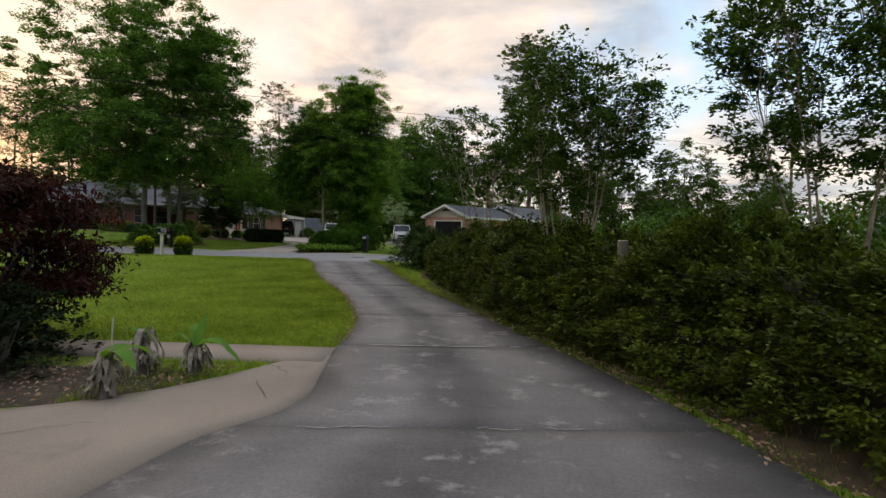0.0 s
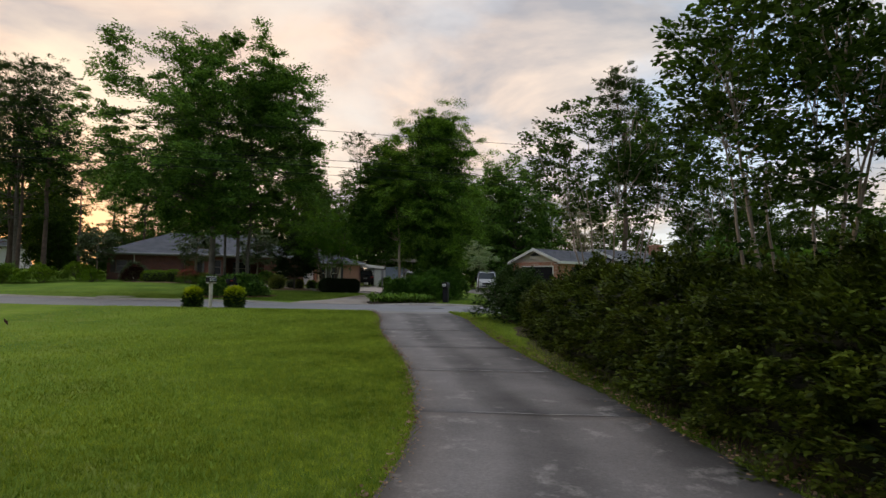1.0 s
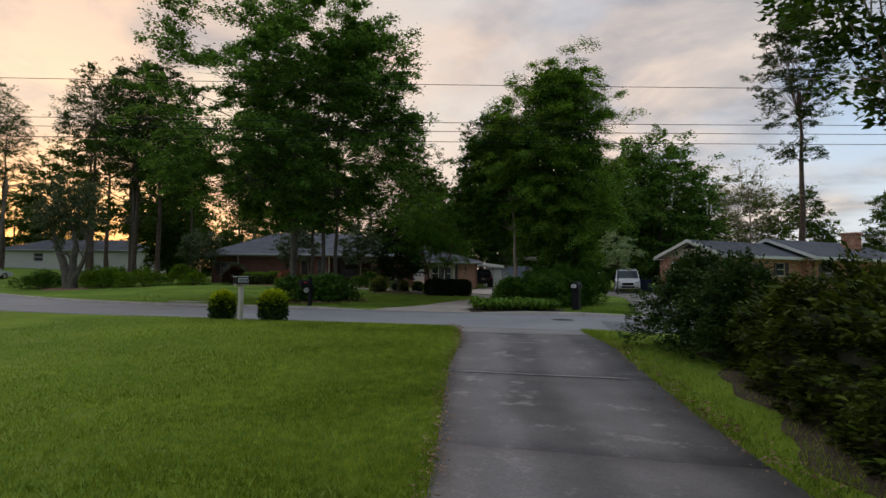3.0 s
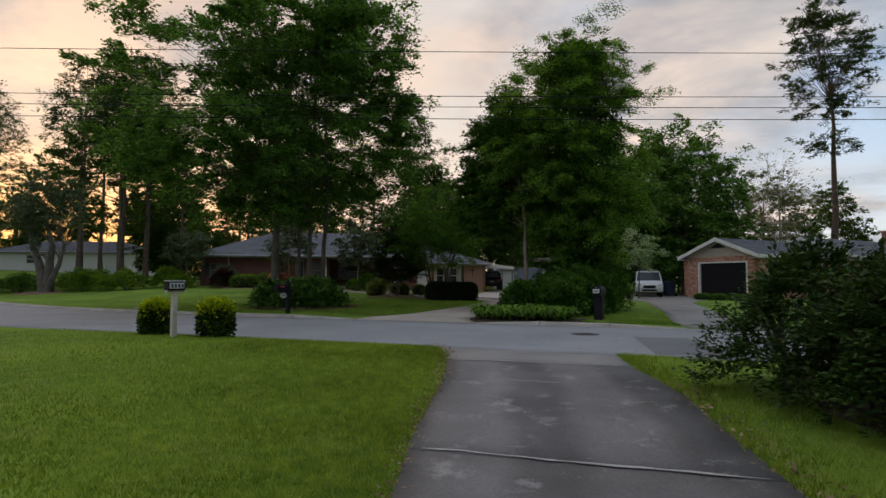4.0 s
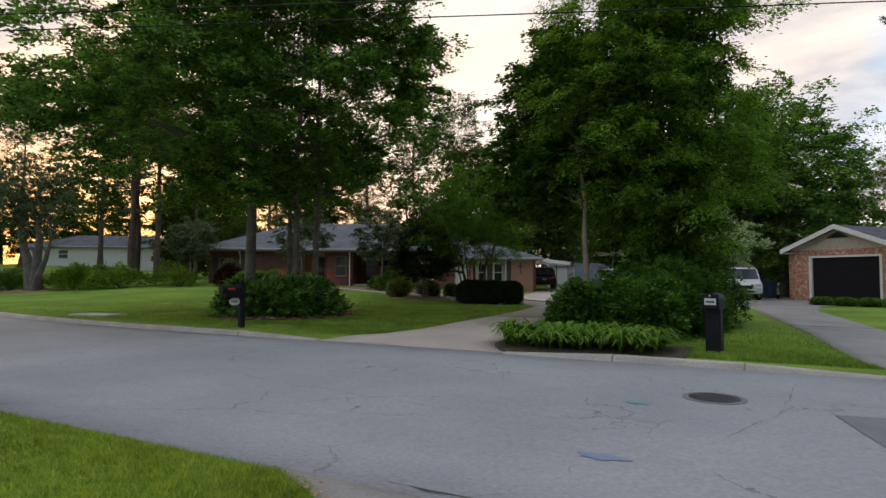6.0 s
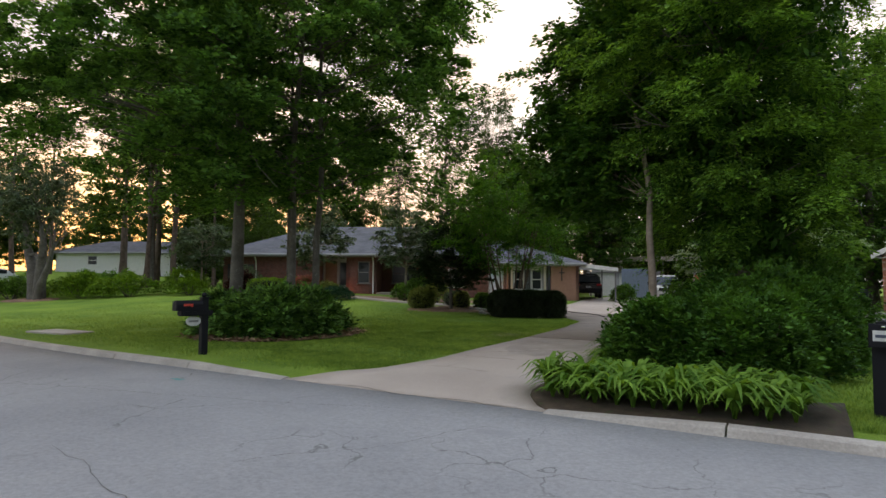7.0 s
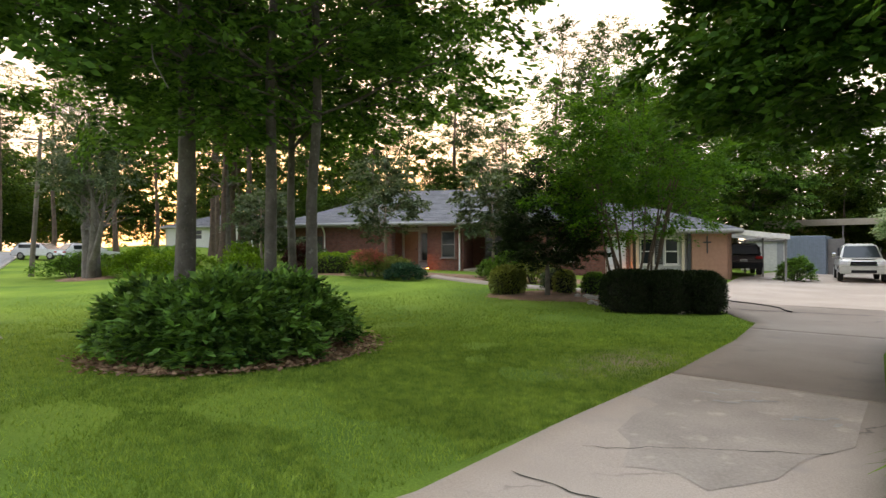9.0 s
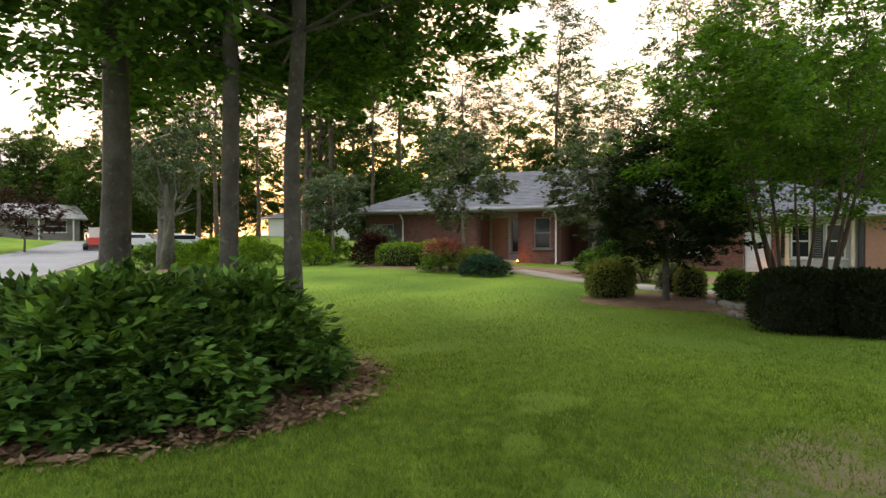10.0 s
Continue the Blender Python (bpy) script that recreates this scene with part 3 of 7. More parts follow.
def tree(name, at, label, seed, height, low, envelope, trunk_r, leaf, n_clumps, per, clump_r, bark, foliage, stems=1, flat=0.55,
         limbs=26, lean=0.0, droop=0.25, aspect=0.5, category="tree", group="", spread_low=0.0, stem_top=0.86, shell=0.55, shift=(0, 0), lift=0.08, plates=4, tilt=0.7, twigs=8, core=0, bend_top=0.0):
    """A trunk (or several stems) with limbs, and a crown of leaf clumps with gaps."""
    rng = np.random.default_rng(seed)
    root = thing(name, at, label, category, group)
    c = clumps(rng, n_clumps, envelope, shell)
    c[:, 2] = low + c[:, 2] * (height - low)
    c[:, :2] += np.array(shift)
    runs = []
    tops = []
    for k in range(stems):
        a = 2 * np.pi * k / max(stems, 1) + rng.uniform(0, 1)
        foot = np.array([np.cos(a), np.sin(a), 0]) * (0.25 * spread_low if stems > 1 else 0)
        tip = np.array([np.cos(a) * spread_low, np.sin(a) * spread_low, height * stem_top * rng.uniform(0.85, 1.0)]) + np.array([lean, 0, 0])
        pts = wander(rng, foot - np.array([0, 0, 0.25]), tip, 9, 0.05 if stems == 1 else 0.09)
        pts[:, :2] += np.array(shift) * bend_top * np.linspace(0, 1, 9)[:, None] ** 3.2
        r = trunk_r * np.linspace(1, 0.16, 9) ** 0.9
        r[0] *= 1.35
        runs.append((pts, r))
        tops.append(pts)
    # limbs run from the trunk to some of the clumps
    pick = c[rng.permutation(len(c))[:limbs]]
    for p in pick:
        pts = min(tops, key=lambda q: abs(q[-1, 0] - p[0]) + abs(q[-1, 1] - p[1]))
        z = np.clip(p[2] - 0.45 * np.hypot(p[0], p[1]) - 0.3, low * 0.9, height * 0.8)
        i = int(np.clip(np.searchsorted(pts[:, 2], z), 1, len(pts) - 2))
        r0 = trunk_r * (1 - 0.84 * i / 8) * 0.30
        runs.append((wander(rng, pts[i], p, 5, 0.2), np.linspace(r0, 0.012, 5)))
        for _ in range(2):
            q = p + rng.normal(0, clump_r * 0.5, 3)
            runs.append((wander(rng, pts[i] + (p - pts[i]) * rng.uniform(0.4, 0.8), q, 4, 0.2), np.linspace(r0 * 0.4, 0.006, 4)))
    v, f = tubes(runs)
    part("trunk", mesh("trunk", v, f, bark, True), bark, root)
    # each clump is a stack of level leafy sprays reaching outwards
    k = plates
    idx = np.repeat(np.arange(len(c)), k)
    size_of = rng.uniform(0.7, 1.25, len(c)) * clump_r
    away = c - np.array([*shift, 0])
    away[:, 2] = 0
    away /= np.linalg.norm(away, axis=1)[:, None] + 1e-6
    h = (c[:, 2] - low) / (height - low)
    d = away[idx] + rng.normal(0, 0.55, (len(idx), 3))
    d[:, 2] = lift + 0.5 * np.clip(h[idx] - 0.55, 0, 1) * 2 + rng.normal(0, 0.16, len(idx))
    foot = c[idx] + rng.normal(0, 1, (len(idx), 3)) * size_of[idx][:, None] * np.array([0.45, 0.45, 0.75 * flat])
    v, f = sprays(rng, foot, d, size_of[idx] * 1.35, leaf, max(8, per // k), aspect, droop, twigs, 1.15, 0.04 + 0.06 * flat, tilt)
    part("crown", mesh("crown", v, f, foliage), foliage, root)
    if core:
        # darker leaves close to the trunk, the crown's inner shade put into their colour
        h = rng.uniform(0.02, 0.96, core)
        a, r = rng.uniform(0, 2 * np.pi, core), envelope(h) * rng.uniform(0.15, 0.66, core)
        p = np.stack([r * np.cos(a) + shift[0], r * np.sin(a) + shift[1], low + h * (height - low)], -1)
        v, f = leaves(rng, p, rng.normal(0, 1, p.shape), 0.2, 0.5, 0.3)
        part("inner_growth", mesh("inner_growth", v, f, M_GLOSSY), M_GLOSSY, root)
    return root


def shrub(name, at, label, seed, rx, ry, h, leaf, n, foliage, rough=0.12, category="shrub", group="", box=2.4, droop=0.0, aspect=0.5, stems=True, tips=None):
    """A rounded bush: a dense coat of leaves over a branching frame; box over 2 squares it off."""
    rng = np.random.default_rng(seed)
    root = thing(name, at, label, category, group)
    if box >= 2.5:
        # clipped: an even coat of leaves
        d = rng.normal(0, 1, (n, 3))
        d[:, 2] = np.where(d[:, 2] < -0.75, -d[:, 2], d[:, 2])
        d /= np.linalg.norm(d, axis=1)[:, None]
        sup = (np.abs(d) ** box).sum(1) ** (-1 / box)
        r = sup * (1 + rough * rng.normal(0, 0.35, n)) * rng.uniform(0.60, 1.04, n) ** 0.55
        pos = d * r[:, None] * np.array([rx, ry, h * 0.58]) + np.array([0, 0, h * 0.42])
        out = d * 1.2
        # solid near-black core, painting the shade behind the leaf coat
        bm = bmesh.new()
        bmesh.ops.create_icosphere(bm, subdivisions=3, radius=1.0)
        for q in bm.verts:
            g = (abs(q.co.x) ** box + abs(q.co.y) ** box + abs(q.co.z) ** box) ** (-1 / box) * 0.86
            q.co = Vector((q.co.x * g * rx, q.co.y * g * ry, max(0.0, q.co.z * g * h * 0.58 + h * 0.42)))
        part("inner_growth", bm, M_CORESHADE, root)
    else:
        # loose: tufts of leaves over a dome, down to the ground
        per = 16
        m = max(30, n // per)
        rho, a = rng.uniform(0, 1, m) ** 0.5, rng.uniform(0, 2 * np.pi, m)
        wob = 1 + rough * 1.0 * np.sin(2 * a + seed) + rough * np.sin(5 * a + 2.1 * seed)
        top = (1 - rho ** 2.6) ** 0.6 * h * (1 + rough * 0.9 * np.sin(3.1 * rho * np.cos(a) * rx + seed) * np.cos(2.7 * rho * np.sin(a) * ry))
        under = rng.uniform(0, 1, m) < 0.30
        z = np.where(under, top * rng.uniform(0.25, 0.9, m), top * rng.uniform(0.84, 1.03, m) + rng.exponential(0.03, m) * h)
        c = np.stack([rho * np.cos(a) * rx * wob, rho * np.sin(a) * ry * wob, z], -1)
        # short leafy shoots stand out from the dome in tiers
        d = c / np.array([rx, ry, h * 1.6])
        d += rng.normal(0, 0.25, d.shape)
        d[:, 2] = np.clip(d[:, 2], 0.0, 0.75)
        v, f = sprays(rng, c, d, 0.20 * (rx + ry + h) / 3 + leaf * 1.3, leaf, per, aspect, 0.10 + droop, 5, 1.3, 0.10, 0.40)
        v[:, 2] = np.clip(v[:, 2], 0.02, None)
    if box >= 2.5:
        pos[:, 2] = np.clip(pos[:, 2], 0.03, None)
        v, f = leaves(rng, pos, out, leaf, aspect, droop, 0.6)
    if tips:
        # the uppermost leaves, and a few lower ones, are new growth of another colour
        q = v.reshape(-1, 4, 3)
        new_leaf = q[:, 0, 2] > h * rng.normal(0.66, 0.16, len(q))
        w = q[new_leaf].reshape(-1, 3)
        part("new_growth", mesh("new_growth", w, np.arange(len(w)).reshape(-1, 4), tips), tips, root, "bright yellow-green new leaves")
        v = q[~new_leaf].reshape(-1, 3)
        f = np.arange(len(v)).reshape(-1, 4)
    part("foliage", mesh("foliage", v, f, foliage), foliage, root)
    if stems:
        runs = []
        for k in range(7):
            a = rng.uniform(0, 2 * np.pi)
            tip = np.array([np.cos(a) * rx * 0.6, np.sin(a) * ry * 0.6, h * 0.75])
            runs.append((wander(rng, (np.cos(a) * 0.1 * rx, np.sin(a) * 0.1 * ry, -0.06), tip, 5, 0.15), np.linspace(0.03, 0.008, 5) * (0.5 + h)))
        v, f = tubes(runs, 5)
        part("branching", mesh("branching", v, f, M_BARK, True), M_BARK, root)
    return root


def on(x, y, dz=0.0, turn=0.0):
    return pose(x, y, lay(x, y) + dz, 0, 0, turn)


# ---- ground, road, drives ----
def spaced(lo, hi, fine_lo, fine_hi, step, grow=1.35):
    out = list(np.arange(fine_lo, fine_hi + 1e-6, step))
    d, x = step, fine_hi
    while x < hi:
        d *= grow
        x += d
        out.append(x)
    d, x = step, fine_lo
    while x > lo:
        d *= grow
        x -= d
        out.insert(0, x)
    return np.array(out)


gx, gy = spaced(-1800, 1800, -70, 16, 0.6), spaced(-1500, 1900, -8, 75, 0.4)
X, Y = np.meshgrid(gx, gy, indexing="ij")
Z = land(X, Y)
nx, ny = X.shape
I, J = np.meshgrid(np.arange(nx - 1), np.arange(ny - 1), indexing="ij")
quads = np.stack([I * ny + J, (I + 1) * ny + J, (I + 1) * ny + J + 1, I * ny + J + 1], -1).reshape(-1, 4)
ground = new("ground", mesh("ground", np.stack([X, Y, Z], -1).reshape(-1, 3), quads, M_TURF, True))
tagged(ground, "mown green lawn and rough grass with dry flecks", "ground", kind="structure")


def sheet(name, xs_of, stations, across, dz, mat, label, category):
    """A paved sheet on the land: for each station s its left and right ends, with its own thickness."""
    rows = []
    for s in stations:
        (xa, ya), (xb, yb) = xs_of(s)
        t = np.linspace(0, 1, across)
        rows.append(np.stack([xa + (xb - xa) * t, ya + (yb - ya) * t], -1))
    P = np.array(rows)
    top = land(P[..., 0], P[..., 1]) + dz
    n, m = P.shape[:2]
    v = np.concatenate([np.concatenate([P, top[..., None]], -1).reshape(-1, 3), np.concatenate([P, top[..., None] - 0.12], -1).reshape(-1, 3)])
    i, j = np.meshgrid(np.arange(n - 1), np.arange(m - 1), indexing="ij")
    f = np.stack([i * m + j, i * m + j + 1, (i + 1) * m + j + 1, (i + 1) * m + j], -1).reshape(-1, 4)
    rim = [(k, k + 1) for k in range(m - 1)] + [((n - 1) * m + k + 1, (n - 1) * m + k) for k in range(m - 1)]
    rim += [((k + 1) * m, k * m) for k in range(n - 1)] + [(k * m + m - 1, (k + 1) * m + m - 1) for k in range(n - 1)]
    side = np.array([(b, a, a + n * m, b + n * m) for a, b in rim])
    me = mesh(name, v, np.concatenate([f, side]), mat, False)
    uvs = np.zeros((2, n, m, 2), np.float32)
    uvs[..., 0], uvs[..., 1] = np.linspace(0, 1, m)[None, None], np.asarray(stations)[None, :, None]
    ix = np.empty(len(me.loops), np.int32)
    me.loops.foreach_get("vertex_index", ix)
    me.uv_layers.new(name="across").data.foreach_set("uv", uvs.reshape(-1, 2)[ix].ravel())
    ob = new(name, me)
    return tagged(ob, label, category, kind="structure")


road = sheet("road", lambda x: ((x, float(road_far(x))), (x, float(road_near(x)))), np.concatenate([np.arange(-140, -60, 4.0), np.arange(-60, 14, 1.0), np.arange(14, 120, 6.0)]),
             9, 0.02, M_ROAD, "worn light grey asphalt street with fine cracks", "road")
DRIVE = [(-6.0, -2.6, 3.3), (3.7, -1.9, 2.85), (4.7, -1.66, 2.7), (5.4, -1.2, 2.58), (6.0, -1.08, 2.46), (7.4, -1.2, 2.12), (8.3, -1.3, 1.88), (10.0, -1.33, 1.42),
         (11.2, -1.48, 1.1), (13.1, -1.9, 0.6), (15.0, -2.4, 0.02), (17.0, -3.06, -0.5), (19.2, -3.85, -1.12), (21.3, -4.58, -1.76), (23.2, -5.1, -2.32), (24.5, -5.56, -2.88), (25.5, -5.96, -3.2), (26.2, -6.38, -3.32), (26.55, -6.8, -3.15), (26.85, -7.5, -2.7)]
d_y, d_l, d_r = (np.array(c) for c in zip(*DRIVE))


def drive_edges(y):
    return (float(np.interp(y, d_y, d_l)), y), (float(np.interp(y, d_y, d_r)), y + 0.25)


def slabs(name, edges, cuts, dz, mat, label, category, across=7, gap=0.0015, step=0.5, last=None, other={}):
    """A drive poured in slabs, with an open joint between them; each slab is a part."""
    root = tagged(new(name), label, category, kind="structure")
    for a, b in zip(cuts, cuts[1:]):
        st = np.linspace(a + gap, b - gap, max(2, int((b - a) / step) + 1))
        ob = sheet("slab", edges, st, across, dz, (last if last and b == cuts[-1] else other.get(a, mat)), "", "")
        ob.parent = root
        del ob["kind"]
    return root


asphalt_drive = slabs("driveway", drive_edges, [-6, -1.5, 2.0, 4.98, 8.5, 11.6, 14.6, 17.7, 20.9, 24.75, 26.75], 0.02, M_DRIVE,
                      "stained grey concrete driveway with dark tyre wear", "driveway", step=0.3, last=M_APRON)

H1 = [(33.96, -12.95, -8.3), (34.2, -12.72, -8.62), (34.6, -12.4, -8.88), (35.3, -12.0, -9.0), (36.8, -11.8, -9.12), (38.9, -11.95, -9.25), (41.8, -12.05, -9.7), (45.5, -12.35, -10.15), (48.4, -12.8, -10.2), (50.5, -14.2, -10.0),
      (52.5, -16.2, -9.2), (60.0, -17.2, -9.0), (66.0, -18.4, -9.0), (84.0, -19.0, -9.0)]
a_y, a_l, a_r = (np.array(c) for c in zip(*H1))
# the two middle slabs take the darkened copy, as painted tree shade
slabs("neighbour_driveway", lambda y: ((float(np.interp(y, a_y, a_l)), y), (float(np.interp(y, a_y, a_r)), y)), [33.96, 41.85, 47.4, 53.3, 84], 0.025, M_CONC,
      "pale concrete driveway with stains and middle slabs browned for tree shade", "driveway", gap=0.006, step=0.2, other={41.85: M_SHADESLAB, 47.4: M_SHADESLAB})
H2 = [(34.3, -2.3, 1.2), (35.0, -2.6, -0.1), (36.2, -2.75, -0.7), (40.4, -3.05, -1.15), (46.0, -3.7, -1.6), (51.0, -4.3, -2.0), (55.0, -5.6, -1.6), (58.0, -6.4, -0.4), (60.5, -6.6, 0.9), (70.0, -7.0, -3.5)]
b_y, b_l, b_r = (np.array(c) for c in zip(*H2))
slabs("garage_driveway", lambda y: ((float(np.interp(y, b_y, b_l)), y), (float(np.interp(y, b_y, b_r)), y)), [34.3, 42.5, 52, 70], 0.025, M_APRON,
      "grey worn driveway curving to a garage", "driveway")

# pale concrete apron and walk beside the near drive
EDGE = [(-6.0, -9.0), (2.0, -6.6), (4.2, -5.2), (5.1, -3.7), (5.5, -3.05), (6.05, -2.5), (6.6, -2.15), (7.3, -1.8), (7.8, -1.5)]
e_y, e_x = (np.array(c) for c in zip(*EDGE))
apron = sheet("concrete_apron", lambda y: ((float(np.interp(y, e_y, e_x)), y), (float(np.interp(y, d_y, d_l)) - 0.01, y)), np.linspace(-6, 7.8, 47), 8, 0.028, M_TANCONC,
              "pale cracked concrete apron meeting the driveway", "pavement")
walkway = sheet("garden_walk", lambda x: ((x, 7.38), (x, 8.28)), np.linspace(-1.28, -11, 20), 3, 0.03, M_TANCONC, "narrow pale concrete garden walk beside the lawn", "pavement")

# kerb along the far side of the street, in cast lengths
kerb = tagged(new("kerb"), "weathered rolled concrete kerb in cast lengths", "kerb", kind="structure")


def kerb_length(x0, x1, drop=(1, 1)):
    n = 5
    xs = np.linspace(x0 + 0.012, x1 - 0.012, n)
    prof = [(-0.03, 0.0), (0.0, 0.05), (0.025, 0.095), (0.05, 0.11), (0.20, 0.115), (0.22, -0.05)]
    v, k = [], len(prof)
    for q, x in enumerate(xs):
        k_ = drop[0] + (drop[1] - drop[0]) * q / (n - 1)
        y = float(road_far(x)) - 0.12
        z = float(land(x, y - 0.3)) + 0.01
        v += [(x, y + a, z + (b * k_ if b > 0 else b)) for a, b in prof]
    f = [(i * k + j, (i + 1) * k + j, (i + 1) * k + j + 1, i * k + j + 1) for i in range(n - 1) for j in range(k - 1)]
    f += [tuple(range(k)), tuple((n - 1) * k + j for j in reversed(range(k)))]
    part("kerb_stone", mesh("kerb_stone", v, f, M_KERB), M_KERB, kerb)


for a, b in ((-88.0, -12.9), (-8.4, -2.3), (1.2, 30.0)):
    n = max(1, round((b - a) / 2.4))
    for i in range(n):
        kerb_length(a + (b - a) * i / n, a + (b - a) * (i + 1) / n, (0.3 if i == 0 and a > -50 else 1, 0.3 if i == n - 1 and b < 20 else 1))

# ---- trees ----
oak_env = curve_of([(0, 0.55), (0.1, 0.85), (0.3, 1.0), (0.6, 0.98), (0.8, 0.82), (0.93, 0.5), (1, 0.2)])
OAK = "grey-trunked oak with dense dark green layered foliage"
for x, y, turn, seed, h, low, r, tr, n, sh in ((-19.85, 38.6, 0, 11, 14.9, 4.55, 6.3, 0.22, 118, (-1.3, -1.0)), (-18.75, 39.75, 40, 12, 16.4, 4.75, 5.3, 0.13, 84, (0, 0)),
                                               (-18.5, 40.4, 130, 13, 14.6, 4.4, 5.0, 0.13, 74, (0, 0)), (-20.6, 41.4, 200, 14, 13.5, 4.2, 4.8, 0.11, 60, (0, 0))):
    tree("oak_tree", on(x, y, 0, turn), OAK, seed, h, low, lambda q: r * oak_env(q), tr, 0.155, n, 800, 1.2, M_BARK, M_OAK, limbs=60, flat=0.42, droop=0.16, group="oaks in the island bed", shell=0.4, shift=sh)

cyp_env = curve_of([(0, 0.42), (0.15, 0.56), (0.32, 0.90), (0.45, 1.0), (0.6, 0.95), (0.8, 0.80), (0.94, 0.60), (1, 0.35)])
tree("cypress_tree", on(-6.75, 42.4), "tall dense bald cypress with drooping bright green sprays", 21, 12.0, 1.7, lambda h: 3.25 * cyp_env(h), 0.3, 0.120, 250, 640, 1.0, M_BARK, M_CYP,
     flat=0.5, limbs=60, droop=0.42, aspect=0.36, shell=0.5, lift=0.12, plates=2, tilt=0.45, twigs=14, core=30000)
tree("slender_tree", on(-8.55, 40.9), "slender pale-trunked tree with a dense leafy crown", 22, 10.0, 3.7, curve_of([(0, 1.9), (0.2, 2.2), (0.6, 1.7), (1, 0.5)]), 0.11, 0.16, 190, 480, 0.85, M_STEM, M_GLOSSY, limbs=26, flat=0.45, droop=0.3, shift=(-1.7, 2.9), shell=0.35, bend_top=0.75)
tree("broad_tree", on(-21.5, 80.0), "broad dark-leaved tree rising behind the carport", 23, 10.5, 2.4, curve_of([(0, 1.6), (0.4, 3.9), (0.8, 2.8), (1, 0.6)]), 0.14, 0.18, 190, 240, 0.9, M_BARK, M_OAK, limbs=30, flat=0.4)
tree("broad_tree", on(-2.4, 68.5), "large dark green tree behind the brick garage", 24, 14.2, 1.6, lambda h: 4.7 * oak_env(h), 0.3, 0.25, 210, 250, 1.25, M_BARK, M_OAK, limbs=30, shell=0.35)
tree("broad_tree", on(-6.4, 70.5, 0, 70), "large dark green tree behind the brick garage", 25, 12.0, 1.4, lambda h: 5.0 * oak_env(h), 0.3, 0.25, 200, 250, 1.25, M_BARK, M_OAK, limbs=30, shell=0.35)

tree("dogwood_tree", on(-5.2, 57.0), "small pale-leaved dogwood beside the garage drive", 27, 4.7, 2.1, curve_of([(0, 0.7), (0.4, 1.3), (0.8, 0.9), (1, 0.3)]), 0.06, 0.15, 46, 90, 0.55, M_BARK, M_PALE, limbs=30, flat=0.3, shell=0.35)

tree("tall_pine", on(11.3, 85.0), "very tall pine with a bare trunk and a broad tufted top", 28, 30.0, 13.0, curve_of([(0, 0.9), (0.1, 2.4), (0.2, 0.9), (0.3, 2.4), (0.55, 4.3), (0.82, 3.7), (1, 1.2)]), 0.42, 0.36, 125, 160, 0.95, M_BARKP, M_PINE,
     limbs=70, flat=0.4, aspect=0.25, shell=0.35, lift=0.35, tilt=0.7)
tree("budding_tree", on(5.6, 78.0), "pale twiggy tree just coming into leaf", 29, 13.6, 4.0, curve_of([(0, 1.6), (0.35, 3.6), (0.7, 3.0), (1, 0.8)]), 0.16, 0.16, 120, 42, 1.0, M_STEM, M_BUD, limbs=120, flat=0.6, shell=0.3, lift=0.6, tilt=0.8, twigs=4)

# crape myrtles behind the hedge
CRAPE = "multi-stemmed crape myrtle with smooth tan stems and sparse leaves"
cr_env = curve_of([(0, 0.5), (0.3, 0.9), (0.6, 1.0), (0.85, 0.8), (1, 0.35)])
# these crowns use the leaf copy coloured dark for shade
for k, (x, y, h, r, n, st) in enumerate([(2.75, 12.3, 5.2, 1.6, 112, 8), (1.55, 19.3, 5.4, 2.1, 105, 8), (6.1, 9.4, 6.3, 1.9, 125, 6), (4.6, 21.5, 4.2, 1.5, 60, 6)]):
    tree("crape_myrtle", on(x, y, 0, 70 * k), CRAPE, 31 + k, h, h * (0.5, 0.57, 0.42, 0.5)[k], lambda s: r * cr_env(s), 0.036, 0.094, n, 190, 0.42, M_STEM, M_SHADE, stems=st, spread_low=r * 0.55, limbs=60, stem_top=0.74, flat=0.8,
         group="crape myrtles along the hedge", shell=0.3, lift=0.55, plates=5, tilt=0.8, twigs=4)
tree("crape_myrtle", on(-16.6, 50.4), "multi-stemmed crape myrtle with a full green crown", 37, 6.7, 2.1, lambda s: 3.0 * curve_of([(0, 0.6), (0.3, 0.95), (0.6, 1.0), (0.85, 0.7), (1, 0.3)])(s),
     0.045, 0.10, 210, 230, 0.65, M_BARKP, M_CRAPE, stems=12, spread_low=1.5, limbs=60, stem_top=0.8, shell=0.4)
tree("conifer", on(-19.3, 49.9), "dark layered conifer on a short trunk", 41, 4.3, 0.95, curve_of([(0, 0.6), (0.2, 1.55), (0.5, 1.4), (0.8, 0.8), (1, 0.15)]), 0.09, 0.14, 230, 130, 0.42, M_BARK, M_DARKC, flat=0.3, limbs=50, droop=0.1, aspect=0.3)
for k, (x, y, h, r) in enumerate([(-28.6, 51.2, 5.2, 1.7), (-24.2, 53.2, 5.0, 1.5), (-36.9, 49.8, 4.3, 1.2)]):
    tree("magnolia_tree", on(x, y, 0, 80 * k), "small magnolia with glossy grey-green leaves", 51 + k, h, h * 0.38, lambda s: r * cr_env(s), 0.09, 0.17, 58, 130, 0.5, M_STEM, M_MAG, limbs=30, group="magnolias before the brick house")

# hedge along the near drive
rng = np.random.default_rng(77)
hedge = thing("hedge", pose(0, 0, 0), "long unclipped evergreen hedge, dark below with yellow-green tips", "hedge")
